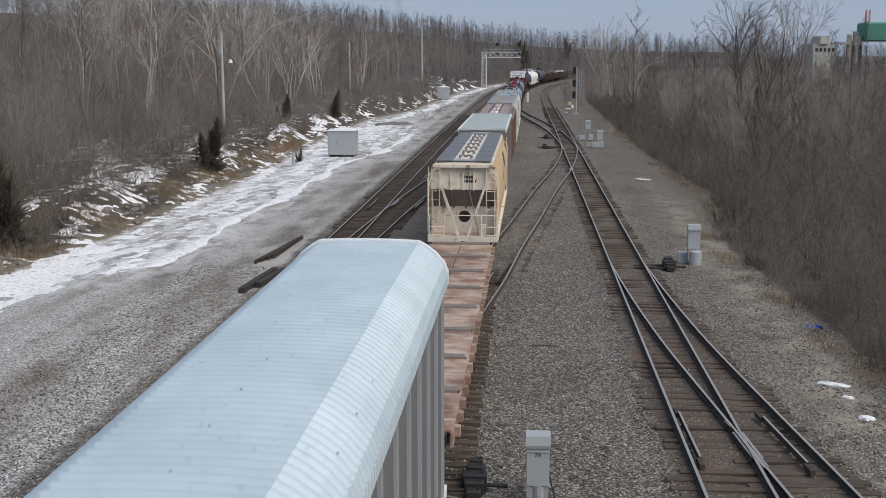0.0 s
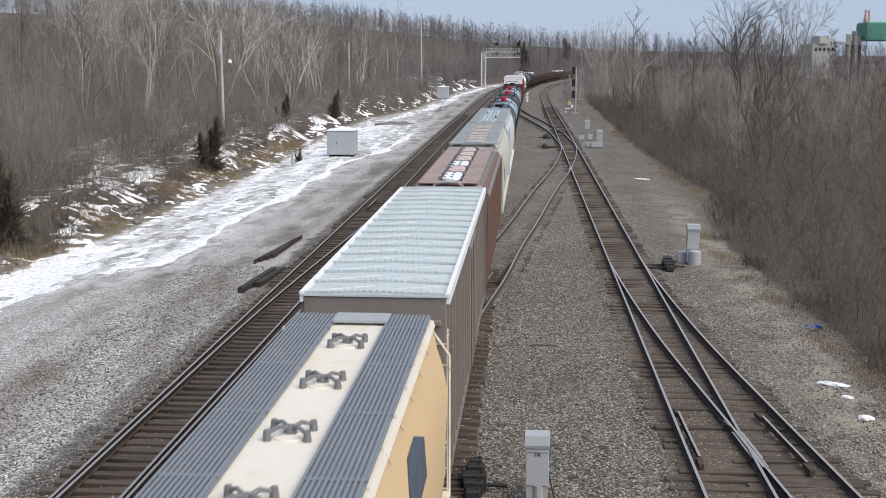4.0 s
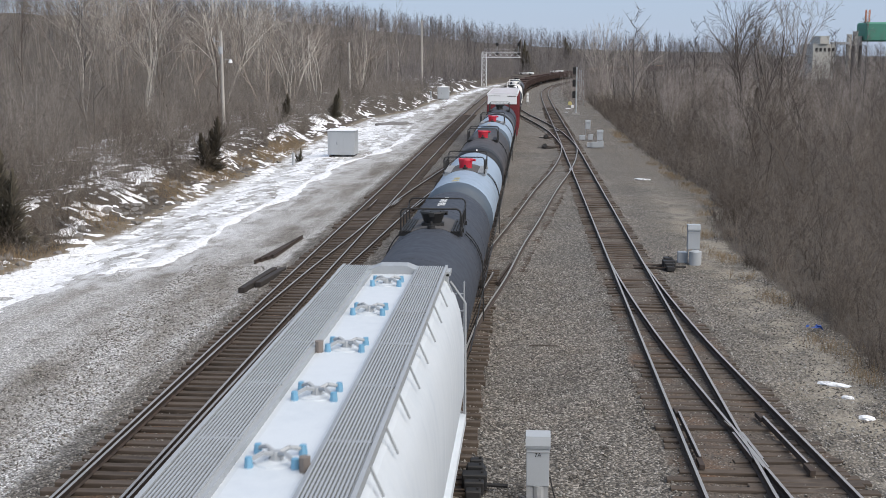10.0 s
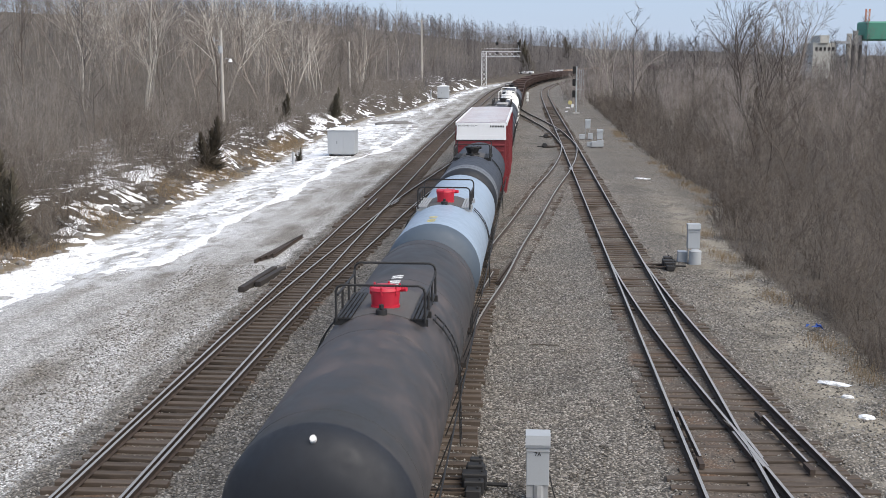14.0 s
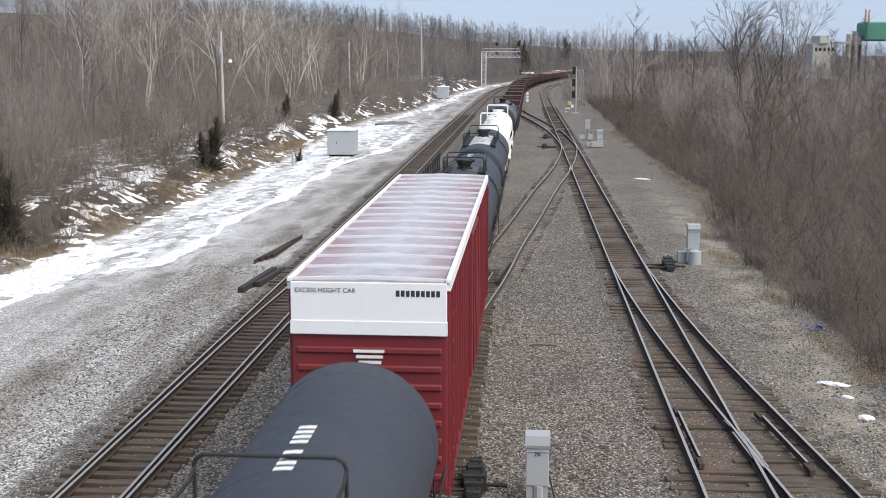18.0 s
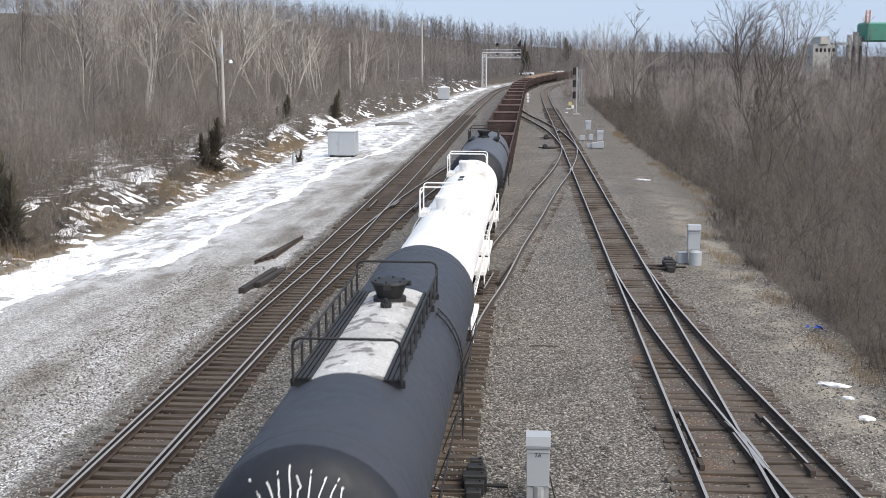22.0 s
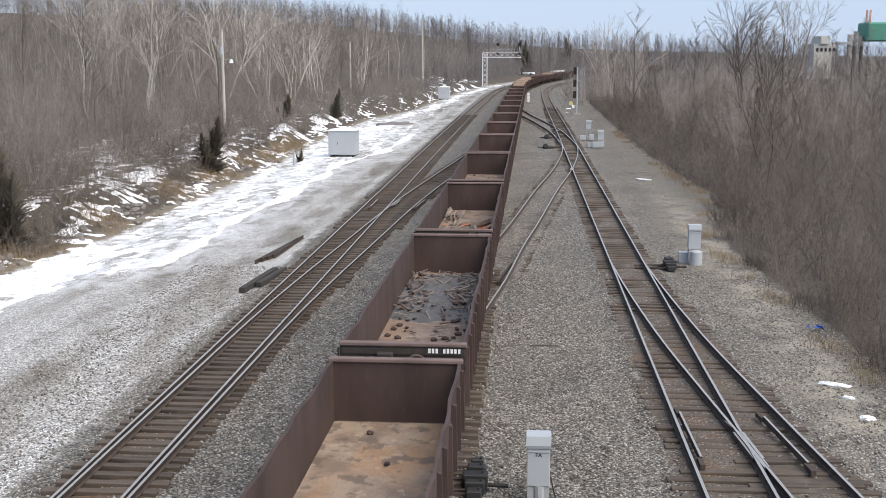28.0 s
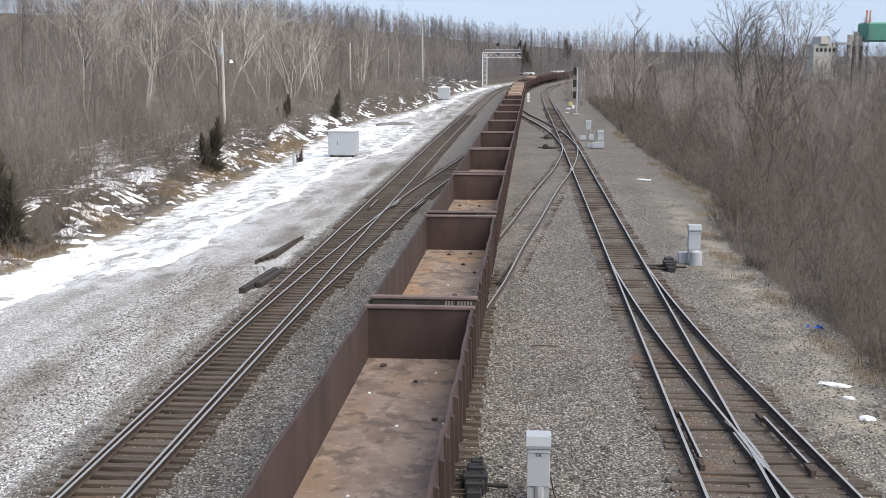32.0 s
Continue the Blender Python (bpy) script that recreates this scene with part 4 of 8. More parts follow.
def build_woods():
    tall = [tree_kind(10 + k, "bare_tree", "tall bare grey-brown tree on the wooded bank", "tree", "pale_bark" if k == 1 else "twig", "twig",
                      height=14 + k % 3, stems=1 + k % 2, r0=0.13, lean=0.10 + 0.08 * (k % 2), kids=(8, 4, 4), start=0.25, tip=0.012) for k in range(5)]
    pale = [tree_kind(30 + k, "bare_tree", "bare pale-barked tree with forked crooked limbs", "tree", "pale_bark", "pale_bark",
                      height=14.5, stems=3, r0=0.24, lean=0.26, kids=(6, 4, 3), angles=(34, 36, 40), wobble=0.13, start=0.3, tip=0.015) for k in range(3)]
    bush = [tree_kind(50 + k, "bare_bush", "dense leafless grey-brown bush", "bush", "twig", "twig",
                      height=4.6, stems=6, r0=0.05, lean=0.55, kids=(5, 3, 3), start=0.15, shrink=(0.5, 0.5, 0.5), wobble=0.2, tip=0.007) for k in range(4)]
    brown = [tree_kind(70 + k, "thicket_bush", "dense brown leafless thicket bush beside the tracks", "bush", "thicket", "thicket",
                       height=4.8, stems=7, r0=0.05, lean=0.7, kids=(5, 3, 3), start=0.12, shrink=(0.5, 0.5, 0.5), wobble=0.2, tip=0.006) for k in range(4)]
    mid = [tree_kind(90 + k, "bare_tree", "slender bare brown tree in the thicket", "tree", "dark_bark" if k == 0 else "thicket", "thicket",
                     height=10.5, stems=1 + k % 2, r0=0.075, lean=0.12, kids=(9, 4, 4), angles=(44, 42, 45), start=0.2, tip=0.010) for k in range(4)]
    big = [tree_kind(120 + k, "bare_tree", "large bare tree with wide grey branches against the sky", "tree", "grey_bark", "grey_bark",
                     height=19, stems=4, r0=0.62, lean=0.42, kids=(8, 6, 5), angles=(36, 38, 42), wobble=0.11, start=0.35, tip=0.018) for k in range(2)]

    def on_bank(x, y, lo=2.0):
        return -(x - float(drift(y))) - foot_at(y) > lo
    # left bank: bushes at its foot, then trees up the hill
    spread_things(bush, scatter(1, 38, (-40, -23), (50, 230), 1.9, lambda x, y: 0.55 + 0.03 * min(20, -x - 23), lambda x, y: on_bank(x, y, 3.4)), "bushes on the bank", 1)
    spread_things(tall, scatter(2, 120, (-110, -30), (62, 330), 2.6, lambda x, y: 0.88, lambda x, y: on_bank(x, y, 7.5) and -x < 0.46 * y + 6), "trees on the bank", 2)
    spread_things(pale, scatter(3, 28, (-75, -31), (72, 230), 3.5, lambda x, y: 1.0, lambda x, y: on_bank(x, y, 9) and -x < 0.44 * y), "pale trees on the bank", 3)
    # right side: a thicket with slender trees
    edge = scatter(4, 30, (10.9, 15.5), (33, 175), 1.55, lambda x, y: 0.50 + 0.075 * (x - 10.9), lambda x, y: x > 0.7 + float(np.interp(y, EDGE_Y, EDGE_X)))
    spread_things(brown, edge + scatter(14, 10, (15, 32), (36, 120), 2.3, lambda x, y: 1.0, lambda x, y: x < 0.42 * y + 3), "thicket bushes", 4)
    spread_things(mid, scatter(5, 62, (15.5, 75), (50, 240), 3.0, lambda x, y: 0.72 + 0.0012 * y, lambda x, y: x < 0.36 * y + 4), "trees in the thicket", 5)
    spread_things(big, [(29.5, 158, 0.92), (35.0, 168, 0.95), (59, 162, 0.86)], "large trees in the thicket", 6, (0.97, 1.03))
    for x, y, f in ((14.2, 255, 1.30), (17.8, 259, 1.22), (24.0, 262, 1.2), (20.5, 240, 1.0)):
        ob = copy_thing(pale[1], pose(x, y, float(land(x, y)) - 0.1, 0, 0, x * 50))
        ob.scale = (f * 0.8, f * 0.8, f)
        ob["group"] = "trees in the thicket"
    firs = [conifer(7, 6.0), conifer(8, 4.6)]
    spread_things(firs, [(-24.8, 85.5, 0.95), (-26.3, 150, 0.66), (-28.7, 130, 0.7), (-25.3, 52.5, 0.72), (-21.3, 102.5, 0.26), (27.0, 140, 1.1), (-1.5, 440, 1.9), (-8.0, 560, 2.3), (19.0, 640, 2.2)], "evergreens", 7, (0.97, 1.03))


def build_brush():
    """Saplings, canes and dry stalks too fine and many to count."""
    rng = np.random.RandomState(9)

    def stalks(n, x, y, height, material, name, label, r=0.011, forks=5):
        z = land(x, y)
        base = np.stack([x, y, z - 0.05], 1)
        lean = rng.normal(0, 0.26, (n, 2))
        tips = base + np.stack([lean[:, 0] * height, lean[:, 1] * height, height], 1)
        p, q, rad = [base], [tips], [np.full(n, r)]
        for k in range(forks):
            f = rng.uniform(0.25, 0.8, n)[:, None]
            s = base * (1 - f) + tips * f
            d = np.stack([rng.normal(0, 0.34, n), rng.normal(0, 0.34, n), rng.uniform(0.05, 0.5, n)], 1) * height[:, None]
            p.append(s), q.append(s + d * 0.7), rad.append(np.full(n, r * 0.75))
        p, q, rad = np.concatenate(p), np.concatenate(q), np.concatenate(rad)
        m = len(p)
        a = rng.uniform(0, math.tau, m)
        verts = np.empty((m, 4, 3))
        for k in range(3):
            verts[:, k] = p + np.stack([np.cos(a + k * 2.094), np.sin(a + k * 2.094), 0 * a], 1) * rad[:, None]
        verts[:, 3] = q
        i = (np.arange(m) * 4)[:, None]
        faces = np.stack([i + np.array([0, 1, 3]), i + np.array([1, 2, 3]), i + np.array([2, 0, 3])], 1).reshape(-1, 3)
        me = bpy.data.meshes.new(name)
        me.from_pydata(verts.reshape(-1, 3).tolist(), [], faces.tolist())
        me.attributes.new("plant", "FLOAT", "POINT").data.foreach_set("value", np.repeat(np.tile(rng.uniform(0.1, 0.9, n), forks + 1), 4).astype(np.float32))
        me.materials.append(MAT[material])
        tagged(new(name, me), label, "brush", kind="stuff")

    def crowns(x, y, height, wide, limbs, twigs, r, material, name, label, low=0.12, tone=None, bend=0.36):
        """Rounded leafless crowns: limbs arch from each foot to the crown's edge, twigs fan out along them."""
        n = len(x)
        z = land(x, y)
        k = n * limbs
        at = np.repeat(np.arange(n), limbs)
        a = rng.uniform(0, math.tau, k)
        lift = low + (1 - low) * rng.uniform(0.12, 1.0, k) ** 0.8
        lobe = 0.86 + 0.2 * np.sin(a * 3 + rng.uniform(0, 6, n)[at])
        out = np.sqrt(np.clip(1 - ((lift - 0.42) / 0.62) ** 2, 0.02, 1)) * rng.uniform(0.45, 1.0, k) ** 0.6 * lobe
        side = np.stack([np.cos(a), np.sin(a)], 1) * (out * wide[at])[:, None]
        foot = np.stack([x[at], y[at], z[at] - 0.08], 1)
        foot[:, :2] += rng.normal(0, 0.10, (k, 2)) * wide[at][:, None]
        p0 = foot + np.stack([side[:, 0] * 0.05, side[:, 1] * 0.05, height[at] * low * 0.6], 1)
        p2 = np.stack([foot[:, 0] + side[:, 0], foot[:, 1] + side[:, 1], z[at] + height[at] * lift], 1)
        p1 = p0 + np.stack([side[:, 0] * 0.42, side[:, 1] * 0.42, (height[at] * lift) * bend], 1)

        def curve(i, t):
            t = t[:, None]
            return p0[i] * (1 - t) ** 2 + p1[i] * 2 * t * (1 - t) + p2[i] * t * t

        every = np.arange(k)
        knots = [curve(every, np.full(k, t)) for t in (0.0, 0.4, 0.75, 1.0)]
        knots[0] = foot
        starts, ends, rads, who = [], [], [], []
        for j in range(3):
            starts.append(knots[j]), ends.append(knots[j] + (knots[j + 1] - knots[j]) * 1.25), rads.append(np.full(k, r * (1.5, 1.1, 0.8)[j])), who.append(at)
        i = np.repeat(every, twigs)
        t = rng.uniform(0.28, 1.0, len(i))
        p = curve(i, t)
        d = (1 - t)[:, None] * (p1[i] - p0[i]) + t[:, None] * (p2[i] - p1[i])
        d /= np.linalg.norm(d, axis=1)[:, None] + 1e-9
        w = rng.normal(0, 1, (len(i), 3))
        w /= np.linalg.norm(w, axis=1)[:, None]
        d = d * 0.5 + w * 0.85 + np.array([0, 0, 0.12])
        span = np.minimum(wide[at[i]], height[at[i]] * 0.5) * rng.uniform(0.12, 0.34, len(i))
        starts.append(p), ends.append(p + d * span[:, None]), rads.append(r * rng.uniform(0.6, 1.1, len(i))), who.append(at[i])
        p, q, rad, who = np.concatenate(starts), np.concatenate(ends), np.concatenate(rads), np.concatenate(who)
        m = len(p)
        t = q - p
        u = np.cross(t, rng.normal(0, 1, (m, 3)))
        u /= np.linalg.norm(u, axis=1)[:, None] + 1e-9
        w = np.cross(t / (np.linalg.norm(t, axis=1)[:, None] + 1e-9), u)
        verts = np.empty((m, 4, 3))
        for j in range(3):
            verts[:, j] = p + (u * math.cos(j * 2.094) + w * math.sin(j * 2.094)) * rad[:, None]
        verts[:, 3] = q
        hue = rng.uniform(0, 1, n) if tone is None else np.clip(0.5 + 1.15 * (tone - 0.5) + rng.normal(0, 0.26, n), 0, 1)
        i = (np.arange(m) * 4)[:, None]
        tris = np.stack([i + np.array([0, 1, 3]), i + np.array([1, 2, 3]), i + np.array([2, 0, 3])], 1).reshape(-1, 3)
        me = quick_mesh(name, verts.reshape(-1, 3), tris, material)
        me.attributes.new("plant", "FLOAT", "POINT").data.foreach_set("value", np.repeat(hue[who], 4).astype(np.float32))
        tagged(new(name, me), label, "brush", kind="stuff")

    # low bushes on the bank, thinner where the snow shows through at its foot
    n = 1350
    y = 44 + 215 * rng.uniform(0, 1, n) ** 1.25
    u = np.where(y < 58, 0.2, 1.9) + 30 * rng.uniform(0, 1, n) ** 1.7
    x = -np.interp(y, FOOT_Y, FOOT_X) - u + drift(y)
    ok = (waves(x, y, 8, 52) > -0.75 + 0.75 * (u < 3.5) * (y > 60)) & (-x < 0.47 * y + 6)
    x, y, u = x[ok], y[ok], u[ok]
    n = len(x)
    hh = np.clip(1.2 + u * 0.28, 1.2, 5.4) * rng.uniform(0.6, 1.3, n)
    hh = np.where((np.abs(x + 0.277 * y) < 1.6) & (y > 70) & (y < 112), np.minimum(hh, 1.5), hh)
    crowns(x, y, hh, hh * rng.uniform(0.5, 0.85, n), 9, 22, 0.009, "canes", "bank_bushes", "rounded grey-brown leafless bushes on the bank", 0.05, 0.4 + 0.25 * waves(x, y, 12, 53))
    n = 760
    y = 46 + 90 * rng.uniform(0, 1, n) ** 1.9
    u = np.where(y < 58, 0.2, 1.7) + 8 * rng.uniform(0, 1, n) ** 1.1
    x = -np.interp(y, FOOT_Y, FOOT_X) - u
    ok = (waves(x, y, 9, 55) > np.interp(y, (60, 66, 100), (-0.9, -0.15, -0.35))) & (-x < 0.47 * y + 6)
    x, y, u = x[ok], y[ok], u[ok]
    n = len(x)
    hh = np.clip(1.2 + u * 0.32, 1.4, 4.4) * rng.uniform(0.5, 1.3, n)
    crowns(x, y, hh, hh * rng.uniform(0.5, 0.85, n), 9, 30, 0.0066, "brown_canes", "foot_bushes", "brown leafless bushes at the foot of the bank", 0.0, 0.5 + 0.25 * waves(x, y, 6, 56))
    # crowns of the trees up the hill
    n = 760
    y = 70 + 360 * rng.uniform(0, 1, n) ** 0.95
    u = 11 + 125 * rng.uniform(0, 1, n) ** 1.2
    x = -np.interp(y, FOOT_Y, FOOT_X) - u + drift(y)
    ok = -x < 0.45 * y + 4
    x, y = x[ok], y[ok]
    n = len(x)
    hh = rng.uniform(8.0, 14.5, n)
    crowns(x, y, hh, rng.uniform(2.0, 3.8, n), 8, 24, 0.013, "canes", "hillside_crowns", "fine grey crowns of the bare trees up the bank", 0.3, 0.45 + 0.3 * waves(x, y, 22, 54))
    # the thicket: bushes at its edge, taller crowns behind
    n = 860
    y = 31 + 190 * rng.uniform(0, 1, n) ** 1.12
    u = 0.6 + 40 * rng.uniform(0, 1, n) ** 1.75
    x = np.interp(y, EDGE_Y, EDGE_X) - 0.2 + u + drift(y)
    ok = x < 0.40 * y + 5
    x, y, u = x[ok], y[ok], u[ok]
    n = len(x)
    hh = np.clip(1.7 + u * 0.60, 1.5, 7.2) * rng.uniform(0.5, 1.3, n) * (0.95 + 0.4 * waves(x, y, 9, 65))
    hh = np.clip(hh, 1.0, 8.0)
    crowns(x, y, hh, np.clip(hh * rng.uniform(0.5, 0.82, n), 0.5, u + 0.8), 10, 34, 0.0064, "brown_canes", "thicket_bushes", "rounded brown leafless bushes packed into a thicket", 0.03, 0.45 + 0.35 * waves(x, y, 9, 63))
    n = 300
    y = 85 + 230 * rng.uniform(0, 1, n)
    x = 17.5 + 70 * rng.uniform(0, 1, n) ** 1.3 + drift(y)
    ok = x < 0.36 * y + 6
    x, y = x[ok], y[ok]
    n = len(x)
    hh = rng.uniform(7.5, 10.5, n) + 0.008 * (y - 85)
    crowns(x, y, hh, rng.uniform(2.4, 4.2, n), 11, 36, 0.0085, "crown_twigs", "thicket_crowns", "feathery grey-brown crowns over the thicket", 0.2, 0.6 + 0.3 * waves(x, y, 20, 64))
    # bushes right behind the mast signal, where the track bends away
    n = 60
    y = rng.uniform(205, 266, n)
    x = 6.5 + 9.0 * rng.uniform(0, 1, n) + np.clip(y - 250, 0, 99) * 0.05
    hh = np.clip(5.6 + 0.55 * (x - 6.5), 5, 10) * rng.uniform(0.85, 1.1, n)
    crowns(x, y, hh, np.minimum(rng.uniform(1.5, 2.6, n), x - 4.6), 11, 24, 0.014, "crown_twigs", "mast_crowns", "grey-brown bushes behind the mast signal", 0.02, 0.5 + 0.3 * waves(x, y, 15, 68))
    # far hillsides
    n = 130
    y = rng.uniform(262, 345, n)
    x = np.clip(11.5 + 0.02 * (y - 262), 0, 99) + 28 * rng.uniform(0, 1, n) ** 1.5
    hh = rng.uniform(6.5, 10, n)
    crowns(x, y, hh, rng.uniform(1.5, 2.8, n), 10, 14, 0.018, "far", "bend_crowns", "grey-brown bushes inside the bend of the line", 0.02, 0.55 + 0.3 * waves(x, y, 15, 66))
    n = 520
    y = 235 + 420 * rng.uniform(0, 1, n)
    x = -np.interp(y, FOOT_Y, FOOT_X) - 3 - 34 * rng.uniform(0, 1, n) ** 1.4 + drift(y)
    hh = rng.uniform(3.5, 9.0, n)
    crowns(x, y, hh, rng.uniform(1.6, 3.6, n), 8, 11, 0.028, "far", "lineside_crowns", "grey bushes along the far line", 0.02, 0.5 + 0.35 * waves(x, y, 25, 67))
    n = 1750
    y = 230 + 620 * rng.uniform(0, 1, n) ** 0.9
    right = rng.uniform(0, 1, n) < 0.2
    x = np.where(right, 15 + rng.uniform(0, 150, n), -(21 + 330 * rng.uniform(0, 1, n) ** 1.15)) + drift(y)
    ok = (x > -0.34 * y - 10) & (x < 0.34 * y + 6)
    x, y = x[ok], y[ok]
    n = len(x)
    hh = rng.uniform(8, 14.5, n) + 3.0 * (y > 430)
    crowns(x, y, hh, rng.uniform(2.6, 5.2, n), 7, 13, 0.036, "far", "far_crowns", "clumped grey crowns of the far wooded hillside", 0.1, 0.45 + 0.35 * waves(x, y, 45, 73))
    n = 9000
    y = rng.uniform(47, 260, n)
    u = 2.4 + np.abs(rng.normal(0, 9, n))
    x = -np.interp(y, FOOT_Y, FOOT_X) - u
    keep = waves(x, y, 7, 41) + waves(x, y, 3, 42) * 0.5 > -0.1
    x, y, u = x[keep], y[keep], u[keep]
    n = len(x)
    stalks(n, x, y, rng.uniform(0.6, 2.4, n) * np.clip(0.4 + u / 6, 0.4, 1.2), "canes", "bank_brush", "grey-brown leafless saplings and canes on the bank", 0.013)
    n = 10000
    y = 32 + 190 * rng.uniform(0, 1, n) ** 1.3
    x = np.interp(y, EDGE_Y, EDGE_X) + np.abs(rng.normal(0, 4.5, n))
    keep = waves(x, y, 6, 43) + waves(x, y, 2.5, 44) * 0.5 > 0.0
    x, y = x[keep], y[keep]
    n = len(x)
    stalks(n, x, y, rng.uniform(0.5, 2.0, n) * np.clip(0.35 + (x - np.interp(y, EDGE_Y, EDGE_X)) / 3.5, 0.35, 1.2), "brown_canes", "thicket_brush", "brown leafless canes at the thicket's edge", 0.012)
    n = 9000
    y = rng.uniform(46, 120, n)
    x = -np.interp(y, FOOT_Y, FOOT_X) - rng.normal(0.9, 0.7, n)
    keep = waves(x, y, 9, 31) > -0.1
    x, y = x[keep], y[keep]
    stalks(len(x), x, y, rng.uniform(0.25, 0.9, len(x)), "straw", "dry_grass", "tan dry grass tufts on the bank", 0.008, 2)
    n = 9000
    y = rng.uniform(27, 140, n)
    x = np.interp(y, EDGE_Y, EDGE_X) - 0.3 + rng.normal(0, 0.4, n)
    keep = waves(x, y, 5, 33) > 0.2
    x, y = x[keep], y[keep]
    stalks(len(x), x, y, rng.uniform(0.12, 0.5, len(x)), "straw", "dry_weeds", "tan dry weeds along the thicket", 0.008, 2)


def build_far_woods():
    """The wooded hills far off, one piece for each side."""
    rng = np.random.RandomState(5)

    def cone_tree(seed, h):
        """Trunk, limbs and twigs as slim three-sided spikes: start, end, radius."""
        r = random.Random(seed)
        out = [((0, 0, -0.3), (r.uniform(-0.4, 0.4), r.uniform(-0.4, 0.4), h), 0.14)]
        for k in range(15):
            f = 0.12 + 0.83 * (k + r.random()) / 15
            a, ln = r.uniform(0, math.tau), h * (1 - f * 0.7) * r.uniform(0.28, 0.45)
            p = Vector((0, 0, f * h))
            q = p + Vector((math.cos(a) * 0.62, math.sin(a) * 0.62, 0.78)) * ln
            out.append((p, q, 0.055))
            for j in range(5):
                g = r.uniform(0.15, 0.95)
                s0 = p.lerp(q, g)
                b = r.uniform(0, math.tau)
                out.append((s0, s0 + Vector((math.cos(b) * 0.7, math.sin(b) * 0.7, r.uniform(0.1, 0.9))) * r.uniform(0.8, 1.9), 0.036))
        v = []
        for p, q, w in out:
            p, q = Vector(p), Vector(q)
            d = (q - p).normalized()
            u = d.orthogonal().normalized()
            t = d.cross(u)
            v += [p + (u * math.cos(k * 2.094) + t * math.sin(k * 2.094)) * w for k in range(3)] + [q]
        return np.array([tuple(c) for c in v])
    models = [cone_tree(200 + k, 12 + k % 3) for k in range(6)]
    m = len(models[0]) // 4
    i = (np.arange(m) * 4)[:, None]
    tri = np.stack([i + np.array([0, 1, 3]), i + np.array([1, 2, 3]), i + np.array([2, 0, 3])], 1).reshape(-1, 3)
    for name, label, count, x0, x1, y0, y1 in (
            ("far_woods", "bare grey-brown woods that cover the far hillside", 700, -360, -20, 150, 820),
            ("far_thicket", "bare brown woods beyond the thicket", 220, 12, 190, 180, 640)):
        verts, faces, got = [], [], 0
        while got < count:
            x, y = rng.uniform(x0, x1), y0 + (y1 - y0) * rng.uniform() ** 1.1
            if abs(x) > 0.5 * y + 10 or (x < 0 and (-x < foot_at(y) + 5 or (y < 330 and -x < 0.17 * y + 26))):
                continue
            xs = x + float(drift(y))
            v = models[rng.randint(6)]
            a, s = rng.uniform(0, math.tau), rng.uniform(0.75, 1.12) * (1.12 if x > 0 else 1.0)
            c, d = math.cos(a) * s, math.sin(a) * s
            verts.append(np.stack([v[:, 0] * c - v[:, 1] * d + xs, v[:, 0] * d + v[:, 1] * c + y, v[:, 2] * s + float(land(xs, y)) - 0.2], 1))
            faces.append(tri + len(v) * got)
            got += 1
        me = bpy.data.meshes.new(name)
        me.from_pydata(np.concatenate(verts).tolist(), [], np.concatenate(faces).tolist())
        hue = np.repeat(rng.uniform(0.1, 0.9, got), len(models[0]))
        me.attributes.new("plant", "FLOAT", "POINT").data.foreach_set("value", hue.astype(np.float32))
        me.materials.append(MAT["far"])
        tagged(new(name, me), label, "woods", kind="stuff")


build_woods()
build_brush()
build_far_woods()

# ---- lineside things ----
def ground_z(x, y):
    return float(land(x, y))


